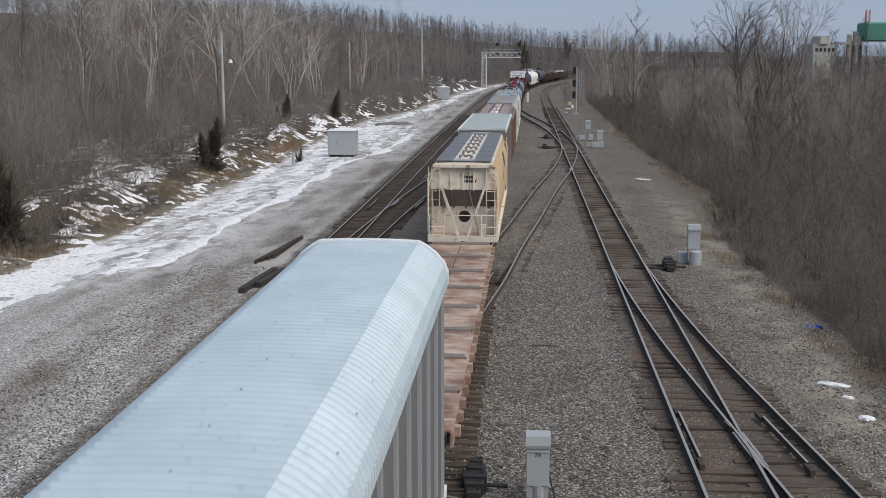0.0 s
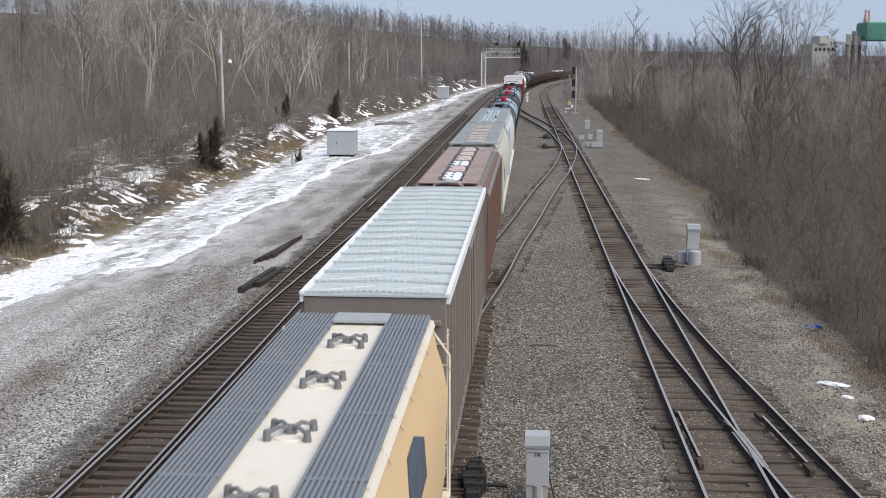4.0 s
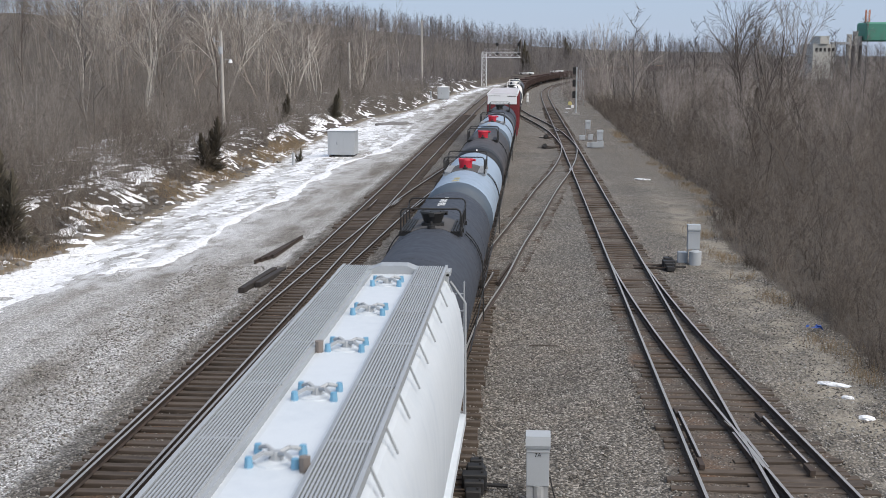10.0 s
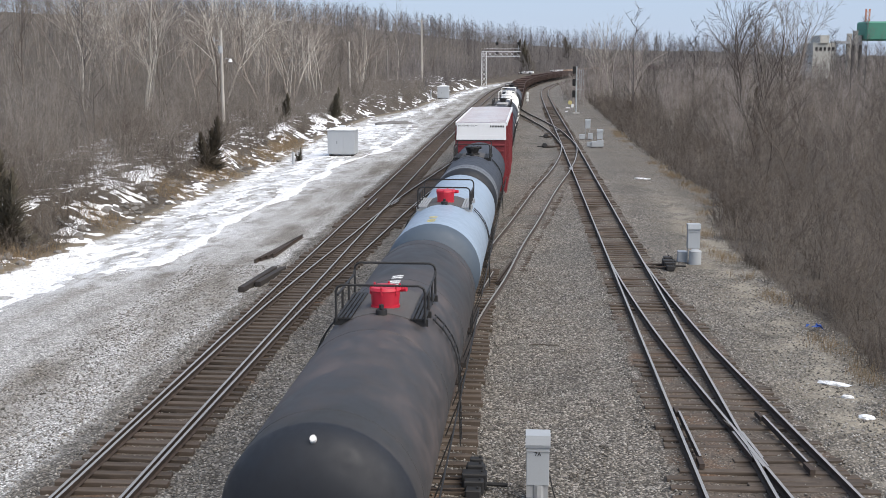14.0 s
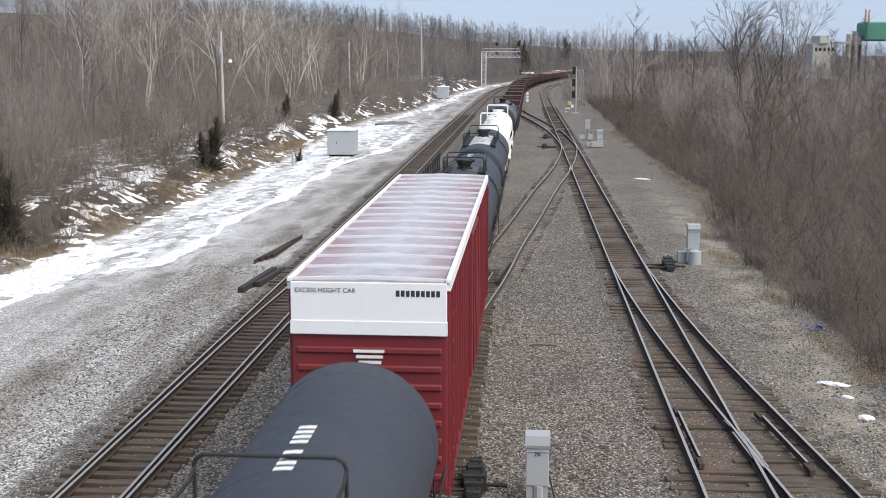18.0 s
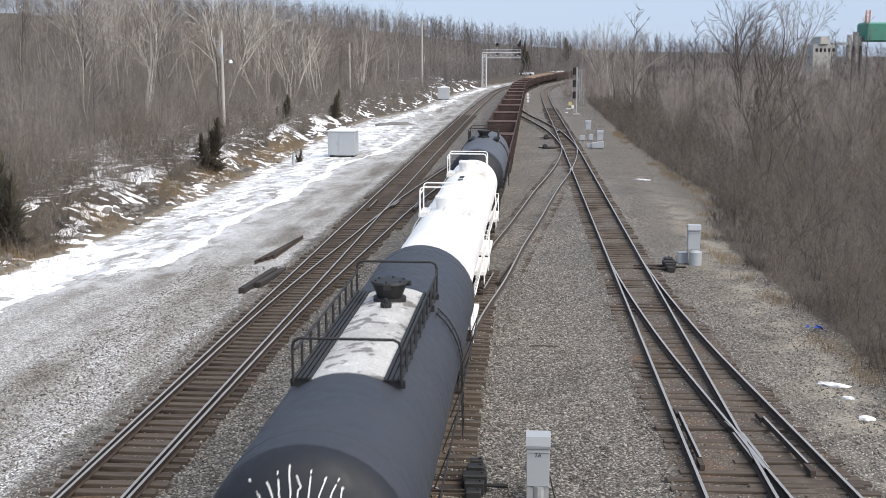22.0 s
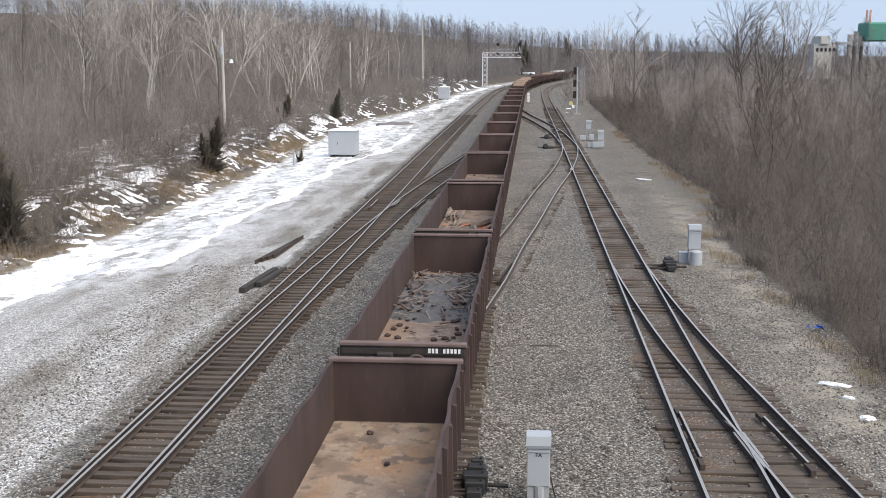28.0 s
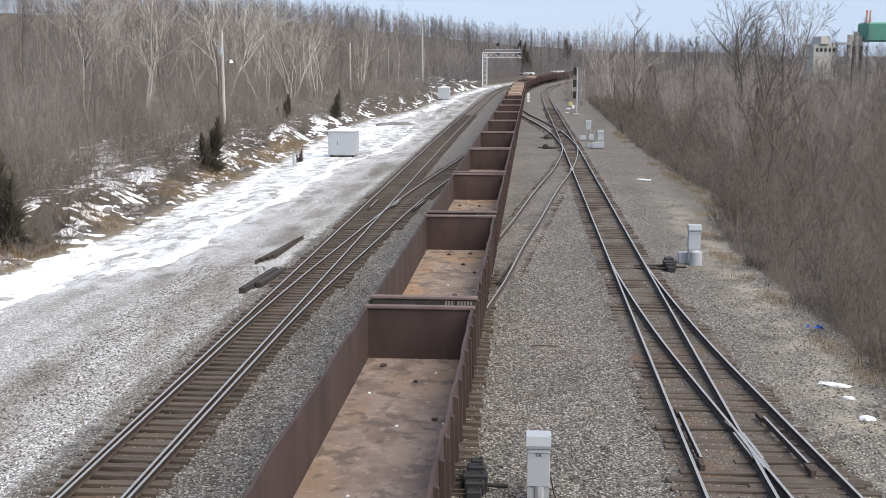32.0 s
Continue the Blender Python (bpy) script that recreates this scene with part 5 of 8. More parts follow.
def equipment_hut(x, y, w, d, h, turn, label):
    t = thing("equipment_hut", label, "hut", "trackside huts", at=pose(x, y, ground_z(x, y), 0, 0, turn))
    z0 = 0.16
    bm = bmesh.new()
    box(bm, -w / 2, w / 2, -d / 2, d / 2, z0, h)
    part("wall", bm, "cabinet", t, bevel=0.02)
    n = 5
    for k in range(n):
        x0 = -w / 2 + 0.03 + k * (w - 0.06) / n
        plate("wall_panel", t, x0 + 0.012, x0 + (w - 0.06) / n - 0.012, -d / 2 - 0.02, -d / 2, z0 + 0.06, h - 0.08, "cabinet")
        plate("wall_panel", t, w / 2, w / 2 + 0.02, -d / 2 + 0.03 + k * (d - 0.06) / n + 0.012, -d / 2 + 0.03 + (k + 1) * (d - 0.06) / n - 0.012, z0 + 0.06, h - 0.08, "cabinet")
    door = plate("door", t, -w / 2 + 0.2, -w / 2 + 1.0, -d / 2 - 0.05, -d / 2 - 0.02, z0 + 0.08, h - 0.2, "cabinet", "aluminium door", 0.01)
    b = bmesh.new()
    tube(b, (-w / 2 + 0.9, -d / 2 - 0.09, h * 0.48), (-w / 2 + 0.9, -d / 2 - 0.09, h * 0.58), 0.025, 6)
    part("door_handle", b, "blackiron", door)
    roof = bmesh.new()
    o = 0.1
    v = [roof.verts.new(p) for p in ((-w / 2 - o, -d / 2 - o, h), (w / 2 + o, -d / 2 - o, h), (w / 2 + o, d / 2 + o, h), (-w / 2 - o, d / 2 + o, h),
                                     (-w / 2 - o, -d / 2 - o, h + 0.06), (w / 2 + o, -d / 2 - o, h + 0.06), (w / 2 + o, d / 2 + o, h + 0.06), (-w / 2 - o, d / 2 + o, h + 0.06),
                                     (-0.25, -0.2, h + 0.27), (0.25, -0.2, h + 0.27), (0.25, 0.2, h + 0.27), (-0.25, 0.2, h + 0.27))]
    for f in ((0, 1, 2, 3), (0, 1, 5, 4), (1, 2, 6, 5), (2, 3, 7, 6), (3, 0, 4, 7), (4, 5, 9, 8), (5, 6, 10, 9), (6, 7, 11, 10), (7, 4, 8, 11), (8, 9, 10, 11)):
        roof.faces.new([v[i] for i in f])
    r = part("roof", roof, "whitepaint", t)
    plate("roof_vent", r, -0.28, 0.28, -0.22, 0.22, h + 0.26, h + 0.38, "whitepaint", bevel=0.02)
    for sx in (-1, 1):
        plate("skid", t, sx * (w / 2 - 0.25) - 0.08, sx * (w / 2 - 0.25) + 0.08, -d / 2 - 0.1, d / 2 + 0.1, 0.0, z0, "oldtie")


def utility_pole(x, y, top, label, arms=0, lamp=False, r=0.16):
    g = ground_z(x, y)
    t = thing("utility_pole", label, "pole", "poles on the bank", at=pose(x, y, g - 0.3))
    h = top - g + 0.3
    bm = bmesh.new()
    tube(bm, (0, 0, 0), (0, 0, h), r, 10, r * 0.72)
    part("pole", bm, "pole", t, smooth=True)
    for k in range(arms):
        z = h - 0.5 - k * 1.3
        b = bmesh.new()
        box(b, -1.1, 1.1, -0.14, -0.04, z - 0.06, z + 0.06)
        arm = part("crossarm", b, "pole", t)
        for s in (-0.95, -0.5, 0.5, 0.95):
            i = bmesh.new()
            tube(i, (s, -0.09, z + 0.06), (s, -0.09, z + 0.2), 0.05, 6, 0.03)
            part("insulator", i, "blackiron", arm)
    if lamp:
        b = bmesh.new()
        tube(b, (0.0, -0.32, h - 2.2), (0.0, -0.32, h - 1.5), 0.2, 12)
        part("transformer", b, "cabinet", t, smooth=True)
        b = bmesh.new()
        pipe(b, [(0, 0, h - 2.85), (0.5, -0.1, h - 2.7), (0.85, -0.12, h - 2.78)], 0.03, 5)
        arm = part("lamp_arm", b, "cabinet_dim", t)
        b = bmesh.new()
        tube(b, (0.88, -0.12, h - 2.72), (0.88, -0.12, h - 3.05), 0.1, 10, 0.22)
        part("lamp_head", b, "whitepaint", arm)
        b = bmesh.new()
        tube(b, (-0.7, 0, h - 0.9), (0.1, 0, h - 1.1), 0.04, 5)
        tube(b, (-0.7, 0, h - 1.15), (-0.7, 0, h - 0.6), 0.06, 6)
        part("fuse_arm", b, "cabinet_dim", t)


def lattice(bm, p, q, w, step, r=0.04):
    """A square lattice girder from p to q."""
    p, q = Vector(p), Vector(q)
    d = (q - p).normalized()
    u = (Vector((0, 1, 0)) if abs(d.y) < 0.9 else Vector((1, 0, 0)))
    v = d.cross(u).normalized()
    c = [(u * a + v * b) * (w / 2) for a, b in ((-1, -1), (1, -1), (1, 1), (-1, 1))]
    for o in c:
        tube(bm, p + o, q + o, r, 4)
    n = max(2, int((q - p).length / step))
    for k in range(n):
        a, b = p.lerp(q, k / n), p.lerp(q, (k + 1) / n)
        for i in range(4):
            tube(bm, a + c[i], b + c[(i + 1) % 4], r * 0.6, 4)


def signal_head(parent, x, y, z, lenses=3, r=0.3):
    """A black target with hooded lenses."""
    b = bmesh.new()
    box(b, x - 0.24, x + 0.24, y, y + 0.25, z - 0.25 - 0.3 * (lenses - 1), z + 0.25)
    if r:
        tube(b, (x, y - 0.02, z), (x, y, z), r, 18)
    head = part("signal_head", b, "blackiron", parent)
    for k in range(lenses):
        h = bmesh.new()
        tube(h, (x, y - 0.22, z - 0.28 * k), (x, y, z - 0.28 * k), 0.1, 10)
        part("hood", h, "blackiron", head)


def signal_gantry():
    y = 320.0
    t = thing("signal_gantry", "white lattice cantilever signal bridge over the tracks", "signal bridge", at=pose(0, y, 0))
    m = bmesh.new()
    lattice(m, (-13.5, 0, -0.4), (-13.5, 0, 8.9), 1.25, 1.25, 0.10)
    part("mast", m, "whitepaint", t)
    m = bmesh.new()
    lattice(m, (-14.1, 0, 8.5), (-3.4, 0, 8.5), 1.5, 1.5, 0.09)
    beam = part("beam", m, "whitepaint", t)
    m = bmesh.new()
    for k in range(13):
        tube(m, (-13.5 + k * 0.83, -0.5, 9.2), (-13.5 + k * 0.83, -0.5, 10.1), 0.035, 4)
    tube(m, (-13.5, -0.5, 10.1), (-3.6, -0.5, 10.1), 0.04, 4)
    part("handrail", m, "whitepaint", beam)
    for x in (-9.9, -3.9):
        m = bmesh.new()
        tube(m, (x, -0.5, 8.3), (x, -0.5, 11.6), 0.07, 6)
        post = part("signal_post", m, "cabinet", t)
        signal_head(post, x, -0.75, 11.4, 2, 0.42)
        signal_head(post, x, -0.75, 9.0, 2, 0.4)
    plate("footing", t, -14.4, -13.0, -0.8, 0.8, -0.6, -0.1, "concrete")


def mast_signal():
    x, y = 6.9, 180.0
    t = thing("mast_signal", "tall railway mast signal with black heads and a ladder", "signal", at=pose(x, y, ground_z(x, y)))
    b = bmesh.new()
    tube(b, (0, 0, 0.2), (0, 0, 7.4), 0.11, 8)
    part("mast", b, "cabinet", t)
    for z in (7.1, 5.2, 3.4):
        signal_head(t, -0.38, -0.3, z, 3, 0)
    b = bmesh.new()
    for sx in (0.45, 0.75):
        tube(b, (sx, 0.1, 2.2), (sx, 0.1, 6.9), 0.03, 4)
    for k in range(14):
        tube(b, (0.45, 0.1, 2.3 + k * 0.34), (0.75, 0.1, 2.3 + k * 0.34), 0.022, 4)
    for z in (2.3, 3.8, 5.3, 6.8):
        tube(b, (0.0, 0.0, z), (1.1, 0.1, z), 0.03, 4)
        tube(b, (1.1, 0.1, z - 0.9), (1.1, 0.1, z), 0.03, 4)
    part("ladder", b, "cabinet", t)
    plate("number_plate", t, -0.75, -0.35, -0.15, -0.12, 1.0, 1.5, "whitepaint", "small white plate")
    b = bmesh.new()
    tube(b, (-0.95, -0.1, 1.75), (-0.95, -0.06, 1.75), 0.33, 14)
    part("yellow_disc", b, "letteryellow", t, "faded yellow disc")
    plate("base", t, -0.5, 0.6, -0.5, 0.5, -0.1, 0.25, "concrete")


def lineside_cabinet(x, y, w, d, z0, z1, label, mark=False, legs=True, cap=True):
    g = ground_z(x, y)
    t = thing("signal_cabinet", label, "cabinet", "signal cabinets", at=pose(x, y, g))
    b = bmesh.new()
    box(b, -w / 2, w / 2, -d / 2, d / 2, z0, z1 - (0.28 if cap else 0))
    part("body", b, "cabinet", t, bevel=0.012)
    if cap:
        b = bmesh.new()
        v = [(-d / 2 - 0.03, z1 - 0.27), (-d / 2 - 0.05, z1 - 0.20), (-d / 2 - 0.01, z1), (d / 2 + 0.02, z1), (d / 2 + 0.02, z1 - 0.27)]
        a = [b.verts.new((-w / 2 - 0.02, p, q)) for p, q in v]
        c = [b.verts.new((w / 2 + 0.02, p, q)) for p, q in v]
        for k in range(5):
            b.faces.new((a[k], a[(k + 1) % 5], c[(k + 1) % 5], c[k]))
        b.faces.new(a)
        b.faces.new(c)
        part("hood", b, "cabinet", t)
        plate("hinge_strip", t, -w / 2 - 0.015, w / 2 + 0.015, -d / 2 - 0.02, -d / 2, z1 - 0.36, z1 - 0.345, "cabinet_dim")
    if legs:
        for sx in (-1, 1):
            plate("leg", t, sx * (w / 2 - 0.03) - 0.02, sx * (w / 2 - 0.03) + 0.02, -0.03, 0.03, 0.0, z0, "cabinet_dim")
    if mark:
        writing("lettering", "7A", 0.13, "letterblack", t, pose(0, -d / 2 - 0.012, z1 - 0.42, 90, 0, 0))
        b = bmesh.new()
        tube(b, (0.02, -0.1, 0.0), (0.02, -0.1, z0), 0.13, 10)
        box(b, -0.24, 0.24, -0.16, 0.16, z0 - 0.3, z0)
        part("pedestal", b, "cabinet_dim", t)
        b = bmesh.new()
        pipe(b, [(w / 2 + 0.02, 0, z0 + 0.15), (w / 2 + 0.10, -0.05, z0 - 0.2), (w / 2 + 0.18, -0.1, 0.0)], 0.018, 5)
        part("cable", b, "blackiron", t)
    return t


def switch_machine(x, y, side, label, size=1.0):
    """A dark cast machine beside a rail, with rods towards it."""
    t = thing("switch_machine", label, "switch machine", "switch machines", at=pose(x, y, ground_z(x, y) + 0.06))
    for yy, w, h, ln in ((-0.62, 0.30, 0.16, 0.26), (-0.36, 0.40, 0.24, 0.22), (-0.08, 0.50, 0.30, 0.30), (0.22, 0.34, 0.36, 0.24), (0.48, 0.40, 0.22, 0.24), (0.72, 0.26, 0.30, 0.18)):
        b = bmesh.new()
        box(b, -w / 2 * size, w / 2 * size, (yy - ln / 2) * size, (yy + ln / 2) * size, 0.0, h * size + 0.04)
        casing = part("casing", b, "blackiron", t, bevel=0.025)
        b = bmesh.new()
        tube(b, (w * 0.3 * size, yy * size, h * size + 0.03), (w * 0.3 * size, yy * size, h * size + 0.08), 0.03, 6)
        part("bolt", b, "blackiron", casing)
    b = bmesh.new()
    for k in range(2):
        box(b, min(0, side * 1.5), max(0, side * 1.5), -0.36 + k * 0.66, -0.14 + k * 0.66, -0.10, 0.06)
    part("head_block", b, "oldtie", t, "long timber under the machine")
    for yy in (-0.55, 0.1):
        b = bmesh.new()
        tube(b, (side * 0.2, yy, 0.14), (side * 1.6, yy, 0.11), 0.03, 6)
        part("rod", b, "rail", t)
    b = bmesh.new()
    tube(b, (-side * 0.2, -0.1, 0.1), (-side * 0.75, -0.15, 0.1), 0.05, 6)
    part("motor", b, "blackiron", t)


def loose_bits():
    # old timbers and a bundle of scrap rail beside the service road
    for (x, y, turn, ln, w, h) in ((-11.62, 46.9, 4.5, 4.6, 0.26, 0.26), (-11.2, 47.4, 6.0, 3.4, 0.26, 0.26)):
        t = thing("timber", "black creosoted old crosstie on the gravel", "timber", "old timbers", at=pose(x, y, ground_z(x, y) + 0.12, 0, 0, -turn))
        b = bmesh.new()
        box(b, -w / 2, w / 2, -ln / 2, ln / 2, -0.13, h - 0.13)
        part("beam", b, "oldtie", t, bevel=0.02)
    for k in range(4):
        t = thing("scrap_rail", "rusty scrap rail lying on the gravel", "rail", "scrap rails", at=pose(-12.5 + k * 0.11, 54.0 + 0.5 * k, ground_z(-12.4, 54) + 0.13, 0, 0, -6 + k * 1.3))
        part("bar", sweep("bar", [(0, -3.0 + 1.5 * j) for j in range(5)], 0.0, -0.05), "rail", t)
    t = thing("loose_rail", "dark loose rail beside the main track", "rail", at=pose(-10.55, 70.6, -0.06, 0, 0, 0))
    part("bar", sweep("bar", [(0, -3.3 + 1.65 * j) for j in range(5)], 0.0, 0.0), "rail", t)
    t = thing("rail_brace", "dark short rail beside the crossover", "rail", at=pose(-1.12, 48.6, -0.05, 0, 0, -6.3))
    part("bar", sweep("bar", [(0, -2.2 + 1.1 * j) for j in range(5)], 0.0, 0.0), "rail", t)
    part("bar", sweep("bar", [(0.14, -2.2 + 1.1 * j) for j in range(5)], 0.0, 0.0), "rail", t)
    for x, y, h, mat in ((-21.2, 99.5, 1.1, "cabinet"), (-20.7, 233, 1.6, "cabinet")):
        t = thing("marker_post", "pale pipe marker post at the road edge", "post", "marker posts", at=pose(x, y, ground_z(x, y)))
        b = bmesh.new()
        tube(b, (0, 0, -0.1), (0, 0, h), 0.13, 10)
        part("pipe", b, mat, t)
    t = thing("trackside_sign", "tall narrow white trackside board", "sign", at=pose(-0.8, 210, ground_z(-0.8, 210)))
    for z in (0.6, 1.2, 1.8):
        plate("panel", t, -0.22, 0.22, -0.05, 0.0, z, z + 0.5, "whitepaint")
    plate("post", t, -0.05, 0.05, 0.0, 0.08, 0.0, 2.4, "cabinet_dim")
    # a few remnants of snow, a blue plastic scrap and a stick on the ballast
    for k, (x, y, w, d) in enumerate(((9.05, 33.2, 0.9, 0.28), (9.13, 30.1, 0.42, 0.3), (9.11, 31.9, 0.35, 0.2), (6.2, 198, 0.9, 0.8), (5.6, 186, 0.5, 0.4), (8.6, 88, 1.3, 0.4))):
        b = bmesh.new()
        bmesh.ops.create_icosphere(b, subdivisions=3, radius=1.0)
        for v in b.verts:
            f = 1 + 0.35 * noise.noise(v.co * 2.2 + Vector((k * 7.0, 0, 0)))
            v.co = Vector((v.co.x * w / 2 * f, v.co.y * d / 2 * f, v.co.z * 0.07))
        t = thing("snow_remnant", "small remnant of white snow on the ballast", "snow", "snow remnants", at=pose(x, y, ground_z(x, y) + 0.03, 0, 0, -25))
        part("lump", b, "snow", t, smooth=True)
    b = bmesh.new()
    for k in range(5):
        c = Vector((random.uniform(-0.25, 0.25), random.uniform(-0.3, 0.3), 0.05))
        v = [b.verts.new(c + Vector((random.uniform(-0.25, 0.25), random.uniform(-0.25, 0.25), random.uniform(-0.05, 0.16)))) for _ in range(4)]
        b.faces.new(v)
    t = thing("plastic_scrap", "crumpled blue plastic on dry grass", "litter", at=pose(10.05, 39.9, ground_z(10.05, 39.9) + 0.05))
    part("sheet", b, "bluetarp", t)
    t = thing("stick", "thin dark stick on the ballast", "stick", at=pose(0.46, 37.0, ground_z(0.46, 37) + 0.04))
    b = bmesh.new()
    pipe(b, [(-0.45, 0, 0), (-0.1, 0.05, 0.02), (0.25, -0.03, 0.01), (0.5, 0.1, 0)], 0.018, 5)
    part("twig", b, "dark_bark", t)
    # dark rocks along the foot of the bank
    rnd = random.Random(44)
    shapes = [chunk("rock", "rock", rnd) for _ in range(4)]
    for k in range(200):
        y = rnd.uniform(46, 110)
        x = -foot_at(y) + rnd.gauss(-0.9, 0.75)
        t = thing("rock", "dark grey rock at the foot of the bank", "rock", "rocks along the bank", at=pose(x, y, ground_z(x, y) + 0.02, rnd.uniform(-20, 20), rnd.uniform(-20, 20), rnd.uniform(0, 360)))
        s = rnd.uniform(0.5, 1.5)
        t.scale = (s, s, s)
        part("stone", rnd.choice(shapes), "rock", t)
    t = thing("gravel_mound", "low dark mound of gravel in the snow", "mound", at=pose(-18.6, 154, ground_z(-18.6, 154) - 0.1))
    b = bmesh.new()
    bmesh.ops.create_icosphere(b, subdivisions=4, radius=1.0)
    for v in b.verts:
        f = 1 + 0.3 * noise.noise(v.co * 2.0)
        v.co = Vector((v.co.x * 2.6 * f, v.co.y * 1.6 * f, v.co.z * 0.45 * f))
    part("heap", b, "rock", t, smooth=True)


def chunk(name, mat, rnd):
    bm = bmesh.new()
    bmesh.ops.create_icosphere(bm, subdivisions=1, radius=0.22)
    for v in bm.verts:
        v.co = Vector((v.co.x * rnd.uniform(0.6, 1.4), v.co.y * rnd.uniform(0.6, 1.4), v.co.z * rnd.uniform(0.4, 0.9)))
    return finish(bm, name, mat)


def far_buildings():
    t = thing("factory", "distant pale factory with a green tank roof", "factory", at=pose(0, 400, 0))
    plate("hall", t, 95.8, 103.4, 2, 20, 0, 12.0, "factory")
    plate("annex", t, 97.8, 100.8, 1, 14, 12.0, 14.6, "factory")
    for k in range(5):
        plate("window", t, 96.5 + k * 1.4, 97.3 + k * 1.4, 1.9, 2.0, 9.4, 10.6, "blackiron")
    plate("pipe_rack", t, 103.4, 107.8, 1, 10, 11.8, 12.6, "cabinet_dim")
    for x, h in ((108.2, 15.2), (110.2, 16.2), (111.6, 14.6)):
        b = bmesh.new()
        tube(b, (x, 4, 0), (x, 4, h), 0.9, 12)
        part("silo", b, "pole", t)
    for x in (108.6, 111.0):
        b = bmesh.new()
        tube(b, (x, 0, 0), (x, 0, 11.4), 0.55, 10)
        part("dark_stack", b, "blackiron", t)
    plate("green_tank", t, 112.6, 123.2, 0, 12, 12.8, 19.2, "green", "faded green clad tank", 0.5)
    b = bmesh.new()
    lattice(b, (113.6, 3, 19.2), (113.6, 3, 23.4), 1.2, 1.2, 0.12)
    part("tower", b, "orangebits", t)
    t = thing("far_house", "far-off white low building by the curve", "house", at=pose(8.5, 705, 0))
    plate("wall", t, -3, 3, 0, 5, -2, 6.4, "whitepaint")
    plate("roof", t, -3.3, 3.3, -0.3, 5.3, 6.4, 7.0, "cabinet_dim")
    for x, y, h in ((-2.2, 420, 1.3), (9.9, 470, 1.5)):
        xx = x
        t = thing("white_truck", "far-off white truck beside the curved track", "truck", "far trucks", at=pose(xx, y, ground_z(xx, y), 0, 0, 78))
        plate("box_body", t, -1.1, 1.1, -2.6, 1.2, 0.3, h * 0.75, "whitepaint", bevel=0.08)
        plate("cab", t, -1.0, 1.0, 1.2, 2.6, 0.3, h * 0.6, "whitepaint", bevel=0.15)
        for sx in (-1, 1):
            for yy in (-1.6, 1.9):
                b = bmesh.new()
                tube(b, (sx * 0.85, yy, 0.42), (sx * 1.1, yy, 0.42), 0.42, 12)
                part("wheel", b, "blackiron", t)


equipment_hut(-17.85, 106.4, 2.55, 2.3, 2.42, 0, "pale aluminium equipment hut with a white hipped roof")
equipment_hut(-18.3, 235.2, 2.3, 2.2, 2.5, 0, "small far aluminium equipment hut")
utility_pole(-30.3, 110, 11.4, "weathered wooden pole with lamp and transformer", lamp=True, r=0.17)
utility_pole(-32.2, 200, 11.0, "plain weathered wooden pole in the woods", r=0.2)
utility_pole(-25.2, 260, 16.5, "tall weathered pole with crossarms", arms=2, r=0.24)
utility_pole(-33.0, 260, 9.6, "short weathered pole in the woods", r=0.14)
signal_gantry()
mast_signal()
lineside_cabinet(0.23, 23.75, 0.50, 0.4, 0.42, 1.56, "aluminium signal cabinet marked 7A on a pedestal", mark=True, legs=False)
lineside_cabinet(7.58, 52.7, 0.56, 0.4, 0.72, 1.86, "aluminium signal cabinet on thin legs")
drum = thing("battery_drum", "shiny silver drum under the cabinet", "drum", at=pose(7.66, 52.5, ground_z(7.66, 52.5)))
bm = bmesh.new()
tube(bm, (0, 0, 0), (0, 0, 0.62), 0.29, 20)
tube(bm, (0, 0, 0.62), (0, 0, 0.70), 0.25, 20, 0.12)
part("shell", bm, "cabinet", drum, smooth=True)
lineside_cabinet(7.15, 53.1, 0.42, 0.4, 0.0, 0.5, "small grey lineside box", legs=False, cap=False)
switch_machine(6.3, 51.2, -1, "dark switch machine with rods beside the turnout", 1.15)
switch_machine(-1.18, 24.3, -1, "dark cast switch machine beside the crossover", 1.12)
switch_machine(1.35, 116.2, 1, "far dark switch machine on the ballast")
switch_machine(1.6, 129.2, 1, "far dark switch machine near the crossover")
for x, y, w, z1 in ((6.25, 127.5, 0.55, 2.25), (7.0, 117.2, 0.6, 1.85), (5.6, 126.8, 0.6, 0.6), (6.55, 127.0, 0.5, 0.7), (6.45, 116.8, 0.6, 0.65), (5.95, 117.0, 0.55, 0.55), (7.05, 116.9, 0.6, 0.75)):
    lineside_cabinet(x, y, w, 0.4, 0.1 if z1 < 1 else z1 - 1.0, z1, "white lineside signal cabinet beside the far turnout", legs=True, cap=z1 > 1)
far_buildings()
loose_bits()

